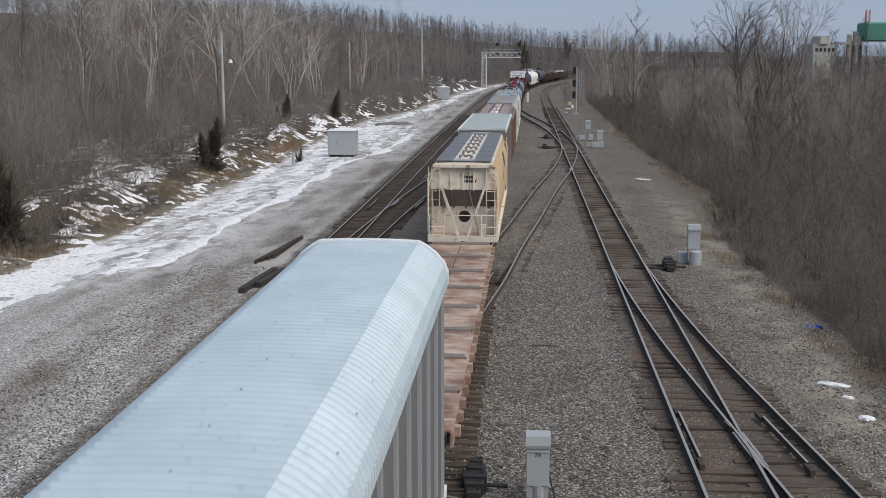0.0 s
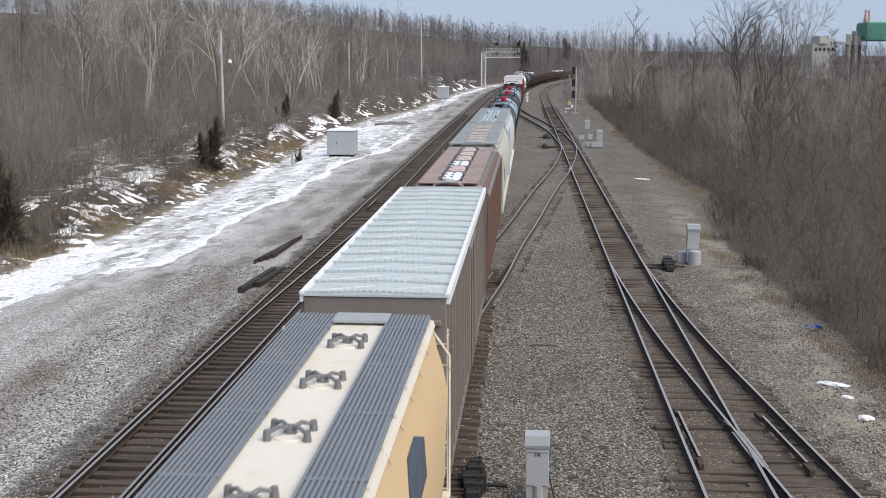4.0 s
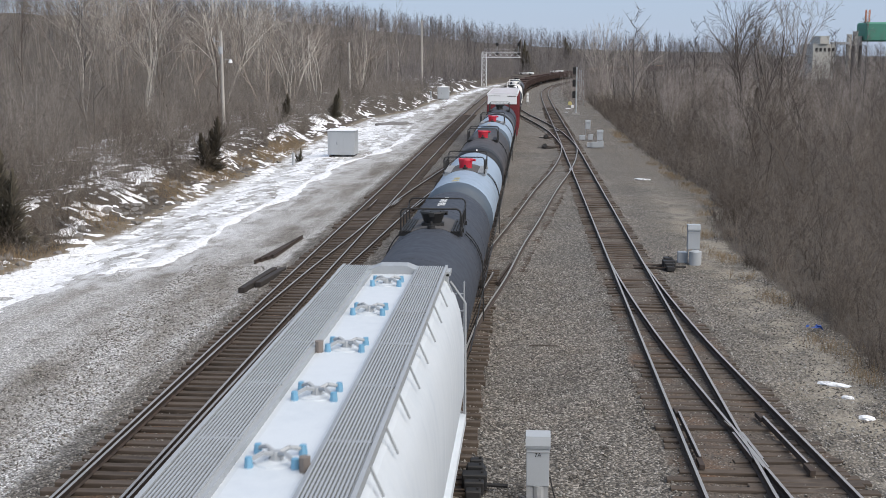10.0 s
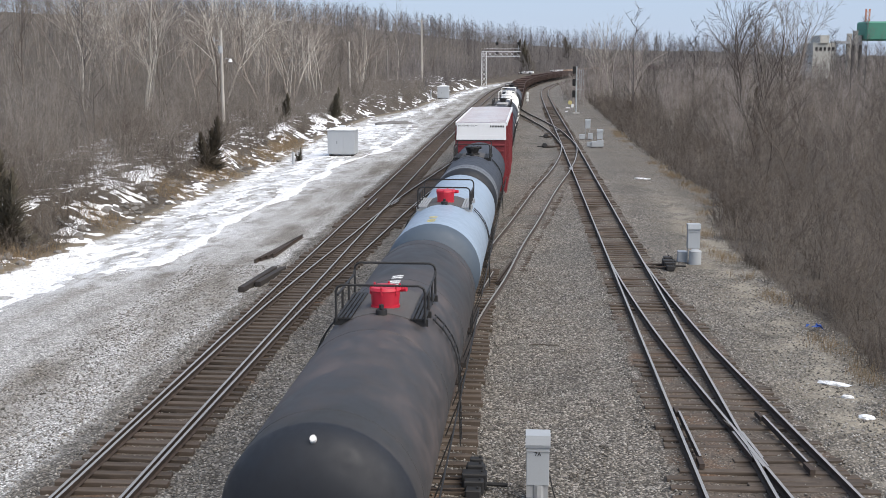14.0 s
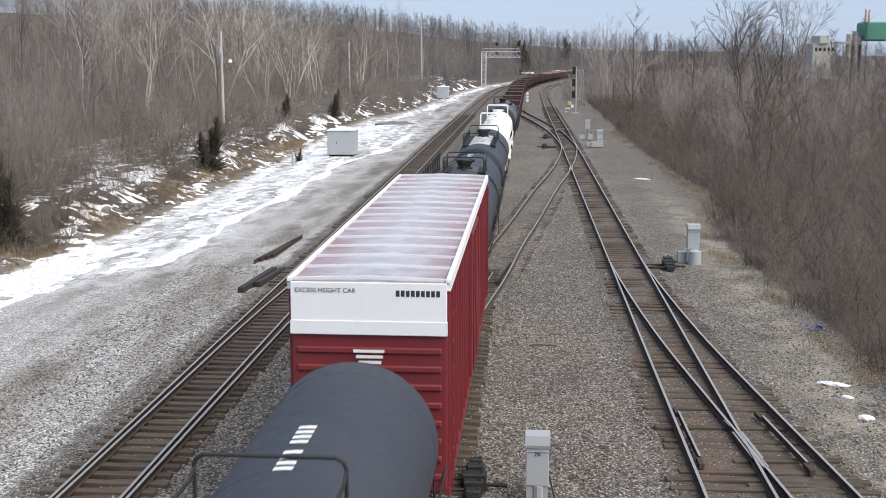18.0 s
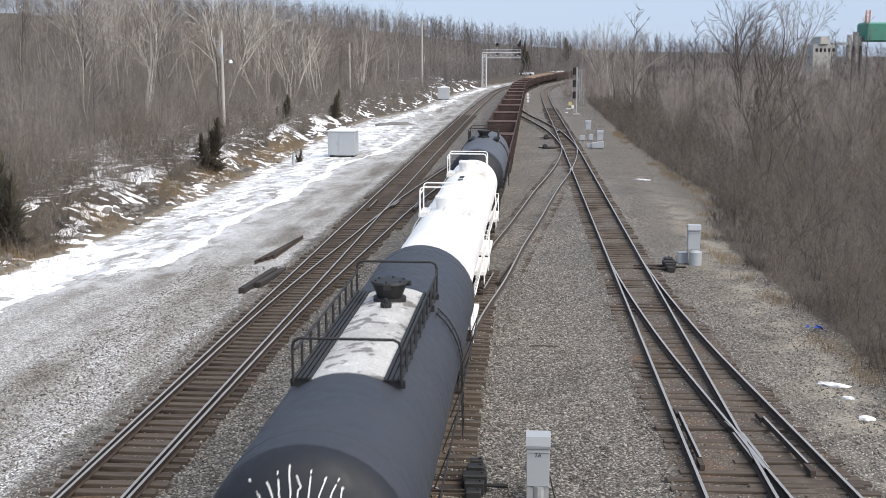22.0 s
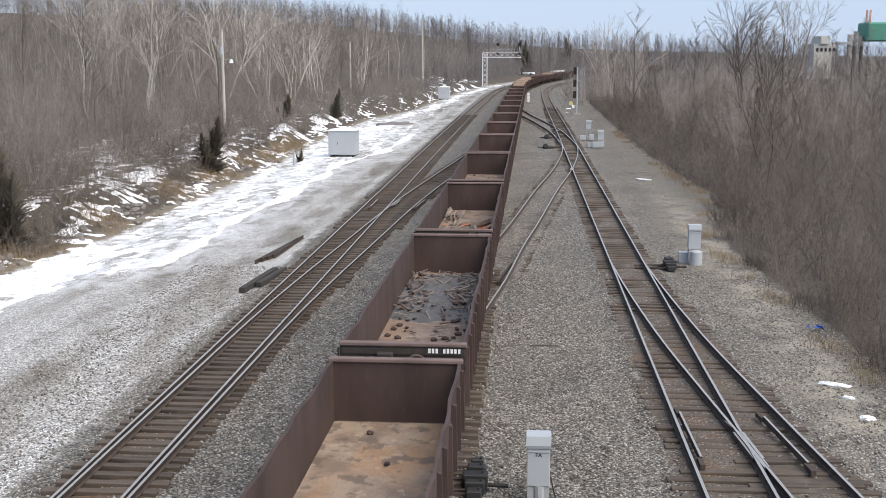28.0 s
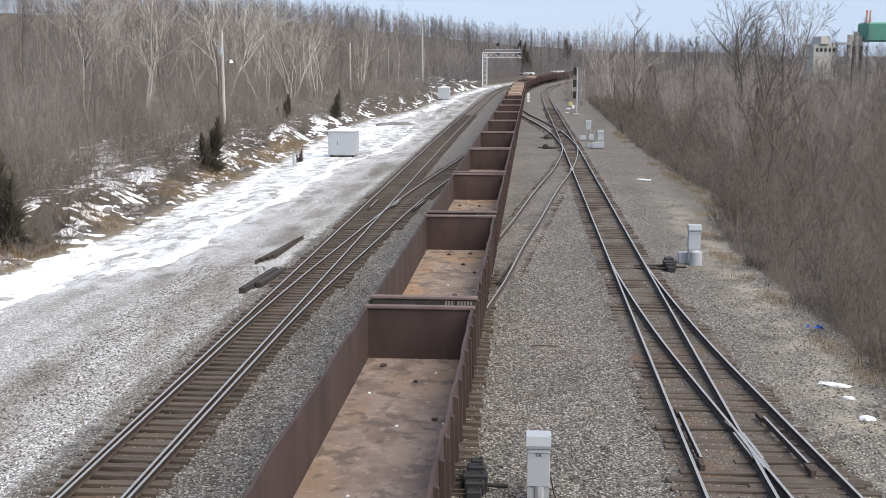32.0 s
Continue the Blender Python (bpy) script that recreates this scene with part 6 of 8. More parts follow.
# ---- rolling stock: each car runs along +y from its near end at y = 0 ----
def truck_meshes():
    bm = bmesh.new()
    for s in (-1, 1):
        prism(bm, [(s * 0.98, 0.30), (s * 1.10, 0.30), (s * 1.10, 0.62), (s * 0.98, 0.62)], -0.55, 0.55)
        prism(bm, [(s * 0.98, 0.40), (s * 1.10, 0.40), (s * 1.10, 0.58), (s * 0.98, 0.58)], -1.15, 1.15)
        for y in (-0.88, 0.88):
            tube(bm, (s * 0.95, y, 0.43), (s * 1.22, y, 0.43), 0.13, 10)
    box(bm, -1.0, 1.0, -0.2, 0.2, 0.4, 0.78)
    frame_mesh = finish(bm, "side_frame", "darksteel")
    bm = bmesh.new()
    tube(bm, (-0.9, 0, 0.425), (0.9, 0, 0.425), 0.08, 8)
    for s in (-1, 1):
        tube(bm, (s * 0.68, 0, 0.425), (s * 0.80, 0, 0.425), 0.42, 24)
    return frame_mesh, finish(bm, "wheelset", "darksteel", smooth=True)


TRUCK, WHEELS = truck_meshes()
bm = bmesh.new()
box(bm, -0.12, 0.12, -0.62, 0.1, 0.78, 0.98)
box(bm, -0.17, 0.17, -0.66, -0.36, 0.74, 1.02)
COUPLER = finish(bm, "coupler", "darksteel", bevel=0.03)


def running_gear(car, length, inset=2.0):
    for y in (inset, length - inset):
        t = part("truck", TRUCK, "darksteel", car, at=pose(0, y, 0))
        for w in (-0.88, 0.88):
            part("wheelset", WHEELS, "darksteel", t, at=pose(0, w, 0))
    part("coupler", COUPLER, "darksteel", car, at=pose(0, 0.06, 0))
    part("coupler", COUPLER, "darksteel", car, at=pose(0, length - 0.06, 0, 0, 0, 180))


def ladder(car, x, y, z0, z1, material, face="side", width=0.42, rungs=7):
    """A ladder on a car's side (rungs along y) or on its end (rungs along x)."""
    bm = bmesh.new()
    s = Vector((0, width / 2, 0)) if face == "side" else Vector((width / 2, 0, 0))
    c = Vector((x, y, 0))
    for d in (-s, s):
        tube(bm, c + d + Vector((0, 0, z0)), c + d + Vector((0, 0, z1)), 0.022, 4)
    for k in range(rungs):
        z = z0 + (z1 - z0) * (k + 0.3) / rungs
        tube(bm, c - s + Vector((0, 0, z)), c + s + Vector((0, 0, z)), 0.016, 4)
    return part("ladder", bm, material, car)


def bars(name, parent, rows, material, label=""):
    """Stand-ins for unreadable stencilled writing: short bars (x0, x1, y0, y1, z0, z1)."""
    for r in rows:
        bm = bmesh.new()
        box(bm, *r)
        part(name.rstrip("s"), bm, material, parent, label)


def grating(car, x0, x1, y0, y1, z, material, count=10, name="running_board", cross=2.4, solid=0.52):
    """A roof walk of lengthwise strips on cross bearers."""
    bm = bmesh.new()
    step = (x1 - x0) / count
    comb = []
    for k in range(count):
        a = x0 + k * step
        comb += [(a, z - 0.035), (a, z), (a + step * solid, z), (a + step * solid, z - 0.035)]
    prism(bm, comb + [(x1, z - 0.035), (x1, z - 0.05), (x0, z - 0.05)], y0, y1)
    board = part(name, bm, material, car)
    b = bmesh.new()
    box(b, x0, x1, 0, 0.05, z - 0.05, z + 0.002)
    bar = finish(b, "bearer", material)
    y = y0
    while y < y1 + 0.01:
        part("bearer", bar, material, board, at=pose(0, min(y, y1 - 0.06), 0))
        y += cross
    return board


def row_of(name, bm, material, parent, places, bevel=0.0):
    """Alike pieces on one mesh, each a part, at places (x, y, z)."""
    me = finish(bm, name, material, bevel=bevel)
    for x, y, z in places:
        part(name, me, material, parent, at=pose(x, y, z))


def boxcar(label, length, half, top, side_mat, roof_mat, rib_mat, eave_mat, ribs, end_panel=None, side_ribs=16, corr=False, rise=0.14):
    car = thing("boxcar", label, "boxcar", "freight train")
    L, z0 = length, 0.95
    eave = top - rise
    bm = bmesh.new()
    box(bm, -half, half, 0, L, z0, eave - 0.02)
    part("body", bm, side_mat, car, bevel=0.02)
    # sides: posts and a sliding door
    post = bmesh.new()
    box(post, -0.055, 0.055, -0.05, 0.05, z0 + 0.05, eave - 0.16)
    ys = [0.12 + (L - 0.24) * k / side_ribs for k in range(side_ribs + 1)]
    row_of("side_post", post, side_mat, car, [(s * half, y, 0) for s in (-1, 1) for y in ys if abs(y - L / 2) > 1.7])
    for s in (-1, 1):
        plate("side_sill", car, min(s * half, s * (half + 0.06)), max(s * half, s * (half + 0.06)), 0, L, z0 - 0.1, z0 + 0.08, side_mat)
    for s in (-1, 1):
        d = bmesh.new()
        box(d, s * half, s * (half + 0.09), L / 2 - 1.5, L / 2 + 1.5, z0 + 0.1, eave - 0.25)
        door = part("door", d, side_mat, car, bevel=0.015)
        d = bmesh.new()
        for k in range(4):
            y = L / 2 - 1.2 + k * 0.8
            tube(d, (s * (half + 0.12), y, z0 + 0.2), (s * (half + 0.12), y, eave - 0.35), 0.025, 5)
        part("door_bars", d, side_mat, door)
        plate("side_plate", car, min(s * half, s * (half + 0.07)), max(s * half, s * (half + 0.07)), 0.0, L, eave - 0.14, eave, eave_mat)
        ladder(car, s * (half + 0.08), 0.45, z0, eave - 0.3, side_mat)
        ladder(car, s * (half + 0.08), L - 0.45, z0, eave - 0.3, side_mat)
    # corrugated ends
    for y, o in ((0, -1), (L, 1)):
        e = bmesh.new()
        box(e, -half + 0.1, half - 0.1, min(y, y + o * 0.06), max(y, y + o * 0.06), 0, 0.13)
        zs, zz = [], z0 + 0.25
        while zz < eave - (1.2 if end_panel and y == 0 else 0.3):
            zs.append(zz)
            zz += 0.36
        row_of("end_rib", e, side_mat, car, [(0, 0, z) for z in zs], 0.025)
    # roof: shallow gable, seam caps across it
    roof = bmesh.new()
    prism(roof, [(-half - 0.03, eave - 0.01), (half + 0.03, eave - 0.01), (half + 0.03, eave + 0.02), (0.0, top), (-half - 0.03, eave + 0.02)], -0.04, L + 0.04)
    part("roof", roof, roof_mat, car)
    for k in range(ribs + 1):
        y = 0.02 + (L - 0.1) * k / ribs
        c = bmesh.new()
        h = 0.05
        prism(c, [(-half, eave + 0.025), (-half, eave + 0.025 + h), (0, top + h), (half, eave + 0.025 + h), (half, eave + 0.025), (0, top)], y, y + 0.075)
        if corr:
            for j in range(22):
                x = -half + 0.1 + j * (2 * half - 0.2) / 21
                z = top - (top - eave) * abs(x) / half
                box(c, x - 0.02, x + 0.02, y - 0.02, y + 0.1, z + h, z + h + 0.03)
        rib = part("roof_rib", c, rib_mat, car)
        if corr and k < ribs:
            # pressed creases that meet in the middle of each sheet
            b = bmesh.new()
            d = (L - 0.1) / ribs
            for s in (-1, 1):
                for f, g in ((0.22, 0.72), (0.82, 0.34)):
                    pipe(b, [(s * half * 0.94, y + d * f, eave + 0.018), (s * half * 0.5, y + d * (f + g) / 2, eave + 0.028), (s * half * 0.06, y + d * g, top - 0.012)], 0.024, 5)
            part("pressed_crease", b, rib_mat, rib)
            # a thin dark strip stands in for the shade beside each seam cap
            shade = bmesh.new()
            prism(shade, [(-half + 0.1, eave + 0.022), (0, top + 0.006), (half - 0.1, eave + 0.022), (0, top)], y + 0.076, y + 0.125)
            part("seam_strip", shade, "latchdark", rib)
    for s in (-1, 1):
        x0, x1 = sorted((s * (half - 0.02), s * (half + 0.07)))
        plate("eave_strip", car, x0, x1, -0.03, L + 0.03, eave + 0.012, eave + 0.075, eave_mat)
    sill = bmesh.new()
    box(sill, -0.3, 0.3, 0.1, L - 0.1, 0.7, z0)
    part("centre_sill", sill, "darksteel", car)
    running_gear(car, L, 2.4)
    return car, eave


def red_boxcar():
    half, top, L = 1.5, 5.18, 18.4
    car, eave = boxcar("dark red high boxcar with a frosted roof and white end panel", L, half, top, "red", "redroof", "frostrib", "whitepaint", 15, end_panel=True, side_ribs=22, rise=0.07)
    panel = bmesh.new()
    box(panel, -half, half, -0.075, 0.0, eave - 1.0, eave + 0.012)
    p = part("end_panel", panel, "whitepaint", car, "white painted end panel", bevel=0.01)
    low = bmesh.new()
    box(low, -half - 0.01, half + 0.01, -0.095, 0.0, eave - 1.0, eave - 0.74)
    part("panel_band", low, "whitepaint", p)
    writing("lettering", "EXCESS HEIGHT CAR", 0.125, "letterblack", p, pose(-0.83, -0.08, eave - 0.15, 90, 0, 0))
    for k in range(9):
        bars("number_bar", p, [(0.53 + k * 0.096, 0.60 + k * 0.096, -0.081, -0.078, eave - 0.25, eave - 0.13)], "letterblack")
    bars("notice_bars", car, [(-0.3 + 0.05 * k, 0.3 - 0.03 * k, -0.075, -0.07, eave - 1.36 - 0.11 * k, eave - 1.30 - 0.11 * k) for k in range(3)], "letter")
    return car


def grey_boxcar():
    return boxcar("grey boxcar with a galvanised ribbed roof", 17.6, 1.43, 4.72, "grime", "silver", "silver", "whitepaint", 16, corr=True, side_ribs=20, rise=0.045)[0]


def autorack():
    L, half = 27.0, 1.48
    car = thing("autorack", "grey autorack with a pale blue corrugated roof", "railcar", "freight train")
    bm = bmesh.new()
    box(bm, -half + 0.12, half - 0.12, 0.05, L - 0.25, 1.0, 5.24)
    part("body", bm, "grime", car)
    edge = [(1.47, 5.06), (1.47, 5.28), (1.40, 5.46), (1.24, 5.65), (1.06, 5.79), (0.92, 5.865), (0.45, 5.885), (0.0, 5.89)]
    arch = edge + [(-x, z) for x, z in edge[-2::-1]]
    # corrugated sheet: ridges across the roof
    verts, faces, n = [], [], len(arch)
    rows = int(L / 0.195) * 6
    for i in range(rows + 1):
        y, up = i * L / rows, 0.04 * math.sin(i * math.tau / 6)
        for x, z in arch:
            c = Vector((x, 0, z - 4.7)).normalized()
            verts.append((x + c.x * up, y, z + c.z * up))
        if i:
            for k in range(n - 1):
                a = (i - 1) * n + k
                faces.append((a, a + 1, a + n + 1, a + n))
    me = bpy.data.meshes.new("roof")
    me.from_pydata(verts, [], faces)
    me.materials.append(MAT["roofgrey"])
    part("roof", me, "roofgrey", car, "pale blue-grey corrugated roof")
    for y0, y1 in ((-0.05, 0.06), (L - 0.12, L + 0.05)):
        rim = bmesh.new()
        prism(rim, [(x * 1.03, z + 0.06) for x, z in arch] + [(x * 0.97, z - 0.12) for x, z in arch[::-1]], y0, y1)
        part("roof_rim", rim, "whitepaint", car)
    bolts = bmesh.new()
    for x, z in (arch[3], arch[7], arch[11]):
        y = 0.6
        while y < L:
            box(bolts, x - 0.008, x + 0.008, y - 0.008, y + 0.008, z, z + 0.03)
            y += 1.2
    part("roof_bolts", bolts, "galv", car)
    for s in (-1, 1):
        pan = bmesh.new()
        box(pan, -0.025, 0.025, 0, (L - 0.9) / 18 - 0.12, 1.15, 5.09)
        row_of("side_screen", pan, "screen", car, [(s * (half - 0.075), 0.25 + k * (L - 0.9) / 18, 0) for k in range(18)])
        post = bmesh.new()
        box(post, -0.03, 0.03, 0, 0.14, 1.0, 5.20)
        row_of("side_post", post, "galv", car, [(s * (half - 0.03), 0.12 + k * (L - 0.9) / 18, 0) for k in range(19)])
        beam = bmesh.new()
        box(beam, -0.04, 0.04, 0, L - 0.1, -0.1, 0.1)
        row_of("side_beam", beam, "whitepaint", car, [(s * (half - 0.03), 0, 5.15), (s * (half - 0.03), 0, 1.01)])
    door = bmesh.new()
    box(door, -0.11, 0.11, L - 0.25, L - 0.1, 1.05, 5.14)
    row_of("end_door_panel", door, "cabinet_dim", car, [(s * (0.12 + k * 0.27), 0, 0) for s in (-1, 1) for k in range(5)])
    running_gear(car, L, 2.6)
    return car


def flatcar():
    L, half = 25.2, 1.39
    car = thing("flatcar", "long empty flatcar with a rusty steel deck", "flatcar", "freight train")
    n = 8
    for k in range(n):
        y0, y1 = 0.06 + k * (L - 0.12) / n, 0.06 + (k + 1) * (L - 0.12) / n
        for s in (-1, 1):
            x0, x1 = sorted((s * 0.012, s * half))
            plate("deck_plate", car, x0, x1, y0 + 0.15, y1 - 0.15, 0.98, 1.05, "deck", bevel=0.01)
        rib = bmesh.new()
        box(rib, -half + 0.1, half - 0.12, y1 - 0.15, y1 + 0.15, 0.98, 1.13)
        part("cross_rib", rib, "grime", car, bevel=0.02)
    bm = bmesh.new()
    box(bm, -half + 0.15, half - 0.15, 0.05, L - 0.05, 0.72, 0.98)
    box(bm, -0.35, 0.35, 2.2, L - 2.2, 0.45, 0.75)
    part("frame", bm, "darksteel", car)
    for s in (-1, 1):
        sill = bmesh.new()
        box(sill, s * (half - 0.06), s * half, 0, L, 0.70, 1.03)
        for k in range(n * 3):
            y = 0.6 + k * (L - 1.2) / (3 * n - 1)
            box(sill, s * half, s * (half + 0.13), y - 0.12, y + 0.12, 0.80, 1.02)
        part("side_sill", sill, "deck", car)
    running_gear(car, L, 2.3)
    return car


def hopper_shell(car, L, half, eave_half, eave, mat, roof_mat, end_mat, curved, z_low=1.15, slope=1.9, tuck=False):
    """Body with sides that bulge or stand flat; the ends slope in below."""
    if curved:
        prof = [(half * 0.93, z_low), (half, 1.9), (half, 2.7), (half * 0.985, 3.2), (half * 0.94, 3.7), (half * 0.87, 4.05), (eave_half, eave)]
    else:
        prof = [(half, z_low), (half, eave - 0.25), (eave_half, eave)]
    prof = prof + [(0, eave + 0.05)] + [(-x, z) for x, z in prof[::-1]]
    bm = bmesh.new()
    rings = []
    ends = ((0.36, 3.32), (1.08, 2.44), (1.10, z_low)) if tuck else ((0.45, 2.9), (0.5, z_low))
    for y, low in ends + tuple((L - y, low) for y, low in ends[::-1]):
        rings.append([bm.verts.new((x, y, max(z, low))) for x, z in prof])
    for a, b in zip(rings, rings[1:]):
        for k in range(len(prof) - 1):
            bm.faces.new((a[k], a[k + 1], b[k + 1], b[k]))
    bm.faces.new(rings[0][::-1])
    bm.faces.new(rings[-1])
    part("body", bm, mat, car, smooth=curved)
    # sloping end sheets under the overhang
    for y, o in () if tuck else ((0.5, 1), (L - 0.5, -1)):
        e = bmesh.new()
        v = [e.verts.new(p) for p in ((-half * 0.9, y, 3.0), (half * 0.9, y, 3.0), (half * 0.8, y + o * slope, 1.2), (-half * 0.8, y + o * slope, 1.2),
                                      (-half * 0.9, y + o * 0.1, 3.1), (half * 0.9, y + o * 0.1, 3.1), (half * 0.8, y + o * (slope + 0.1), 1.25), (-half * 0.8, y + o * (slope + 0.1), 1.25))]
        for f in ((0, 1, 2, 3), (7, 6, 5, 4), (0, 4, 5, 1), (2, 6, 7, 3), (0, 3, 7, 4), (1, 5, 6, 2)):
            e.faces.new([v[i] for i in f])
        part("end_slope", e, end_mat, car)
    under = bmesh.new()
    box(under, -half + 0.05, half - 0.05, 0.05, 0.9, 0.92, 1.14)
    box(under, -half + 0.05, half - 0.05, L - 0.9, L - 0.05, 0.92, 1.14)
    for s in (-1, 1):
        box(under, s * (half - 0.12), s * (half + 0.02), 0.05, L - 0.05, 0.95, 1.17)
    part("sill", under, "cream" if mat == "yellow" else mat, car)
    chutes = bmesh.new()
    for k in range(3):
        y = L * (0.3 + 0.2 * k)
        v = [chutes.verts.new(p) for p in ((-1.2, y - 1.6, 1.3), (1.2, y - 1.6, 1.3), (1.2, y + 1.6, 1.3), (-1.2, y + 1.6, 1.3), (-0.4, y - 0.3, 0.35), (0.4, y - 0.3, 0.35), (0.4, y + 0.3, 0.35), (-0.4, y + 0.3, 0.35))]
        for f in ((0, 1, 5, 4), (1, 2, 6, 5), (2, 3, 7, 6), (3, 0, 4, 7), (4, 5, 6, 7)):
            chutes.faces.new([v[i] for i in f])
    part("hopper_chutes", chutes, end_mat, car)
    running_gear(car, L, 1.9)


def corner_posts(car, L, half, z1, mat, near_y=0.08):
    for y in (near_y, L - near_y):
        for s in (-1, 1):
            ladder(car, s * (half - 0.28), y, 1.1, z1, mat, "end", 0.5, 8)
            side = bmesh.new()
            tube(side, (s * half, y, 1.1), (s * half, y, z1 - 0.5), 0.03, 5)
            tube(side, (s * half, y, z1 - 0.5), (s * (half - 0.35), y, z1), 0.03, 5)
            part("corner_post", side, mat, car)
    for y in (near_y, L - near_y):
        rail = bmesh.new()
        tube(rail, (-half, y, 2.15), (half, y, 2.15), 0.022, 5)
        part("end_handrail", rail, mat, car)


def six_hatch(car, y, z, arm_mat, ring=0.27):
    """A round trough hatch, flush with the roof, under a spider of four locking arms."""
    lid = bmesh.new()
    tube(lid, (0, y, z - 0.03), (0, y, z + 0.012), ring, 24, ring - 0.02)
    tube(lid, (0, y, z + 0.012), (0, y, z + 0.03), ring * 0.5, 16, ring * 0.42)
    h = part("hatch", lid, "creamtop" if arm_mat != "latchblue" else "bluewhite", car, smooth=True)
    arms = bmesh.new()
    tube(arms, (0, y, z + 0.02), (0, y, z + 0.13), 0.10, 8, 0.06)
    for a in (40, 140, 220, 320):
        c, s = math.cos(radians(a)), math.sin(radians(a))
        tube(arms, (c * 0.05, y + s * 0.05, z + 0.10), (c * ring * 0.6, y + s * ring * 0.6, z + 0.14), 0.034, 5, 0.03)
        tube(arms, (c * ring * 0.6, y + s * ring * 0.6, z + 0.14), (c * (ring + 0.07), y + s * (ring + 0.07), z + 0.08), 0.03, 5)
    part("locking_spider", arms, "galv" if arm_mat == "latchblue" else arm_mat, h)
    lug = bmesh.new()
    tube(lug, (0, 0, -0.02), (0, 0, 0.13), 0.06, 8, 0.045)
    row_of("latch_lug", lug, arm_mat, h, [(math.cos(radians(a)) * (ring + 0.07), y + math.sin(radians(a)) * (ring + 0.07), z) for a in (40, 140, 220, 320)])


def yellow_hopper():
    L, half = 18.1, 1.58
    car = thing("covered_hopper", "faded yellow covered hopper with rusty cream end", "hopper car", "freight train")
    hopper_shell(car, L, half, 1.3, 4.42, "yellow", "cream", "cream", True, tuck=True)
    roof = bmesh.new()
    prism(roof, [(-1.32, 4.42), (1.32, 4.42), (1.28, 4.52), (0.5, 4.55), (-0.5, 4.55), (-1.28, 4.52)], 0.1, L - 0.1)
    part("roof", roof, "creamtop", car)
    for s in (-1, 1):
        x0, x1 = sorted((s * 0.48, s * 1.24))
        grating(car, x0, x1, 0.12, L - 0.12, 4.63, "walkdark", 11)
        st = bmesh.new()
        tube(st, (s * 1.36, 0, 4.34), (s * 1.24, 0, 4.58), 0.013, 4)
        row_of("board_stay", st, "cream", car, [(0, 0.6 + k * 1.3, 0) for k in range(14)])
    for y0, y1 in ((0.1, 0.75), (L - 0.75, L - 0.1)):
        b = bmesh.new()
        box(b, -0.5, 0.5, y0, y1, 4.60, 4.64)
        part("end_walk", b, "galv", car)
    for k in range(7):
        six_hatch(car, 2.2 + k * 2.3, 4.56, "latchdark")
    # the near end: posts, braces, plate with a hole
    plate("end_beam", car, -1.36, 1.36, 0.0, 0.12, 4.32, 4.46, "cream")
    plate("end_beam", car, -half, half, 0.0, 0.14, 0.95, 1.2, "cream")
    # upper sheet, then a darkened slope that falls inwards to the lower sheet
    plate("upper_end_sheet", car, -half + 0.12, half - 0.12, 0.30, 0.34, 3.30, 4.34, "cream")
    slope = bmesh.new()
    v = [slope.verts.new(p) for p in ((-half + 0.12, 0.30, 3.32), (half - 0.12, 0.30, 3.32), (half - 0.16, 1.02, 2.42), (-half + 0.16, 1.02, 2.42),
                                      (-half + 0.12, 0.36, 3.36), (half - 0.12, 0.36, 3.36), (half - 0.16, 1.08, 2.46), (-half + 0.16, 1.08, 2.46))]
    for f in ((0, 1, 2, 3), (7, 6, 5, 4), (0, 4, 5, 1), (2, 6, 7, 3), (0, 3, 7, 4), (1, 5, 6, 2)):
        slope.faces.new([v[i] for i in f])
    # its dark colour holds dirt and the shade under the overhang
    part("slope_sheet", slope, "grime", car, "dirty sloping end sheet darkened with the overhang's shade")
    plate("end_sheet", car, -half * 0.9, half * 0.9, 1.00, 1.05, 1.2, 2.48, "cream")
    for x in (-1.0, -0.55, 0.0, 0.48, 1.05):
        b = bmesh.new()
        box(b, x - 0.045, x + 0.045, 0.22, 0.30, 3.28, 4.30)
        rib = part("end_rib", b, "cream", car)
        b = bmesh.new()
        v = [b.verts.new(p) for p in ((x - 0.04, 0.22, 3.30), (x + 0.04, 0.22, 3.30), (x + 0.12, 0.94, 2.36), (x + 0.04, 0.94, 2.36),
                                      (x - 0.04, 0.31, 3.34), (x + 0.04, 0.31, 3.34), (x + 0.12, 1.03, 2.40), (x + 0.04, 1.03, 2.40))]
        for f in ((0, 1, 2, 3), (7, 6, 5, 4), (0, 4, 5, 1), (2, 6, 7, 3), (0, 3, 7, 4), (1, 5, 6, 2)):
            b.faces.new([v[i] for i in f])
        # the feet are darkened like the slope, with dirt and overhang shade
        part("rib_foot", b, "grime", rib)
    for s in (-1, 1):
        # gusset at the roof's corner and the inner wing plate
        b = bmesh.new()
        pts = [(s * (half - 0.26), 4.33), (s * (half - 0.62), 4.33)] + [(s * (half - 0.62 + 0.56 * math.sin(radians(a))), 3.62 + 0.66 * math.cos(radians(a))) for a in range(10, 91, 16)] + [(s * half, 3.2)]
        prism(b, pts, 0.05, 0.09)
        part("corner_gusset", b, "cream", car)
        plate("wing_plate", car, min(s * (half - 0.18), s * (half - 0.14)), max(s * (half - 0.18), s * (half - 0.14)), 0.34, 1.05, 1.2, 3.3, "cream")
        step = bmesh.new()
        for z in (1.25, 1.62):
            tube(step, (s * (half - 0.75), 0.05, z), (s * (half - 0.05), 0.05, z), 0.024, 5)
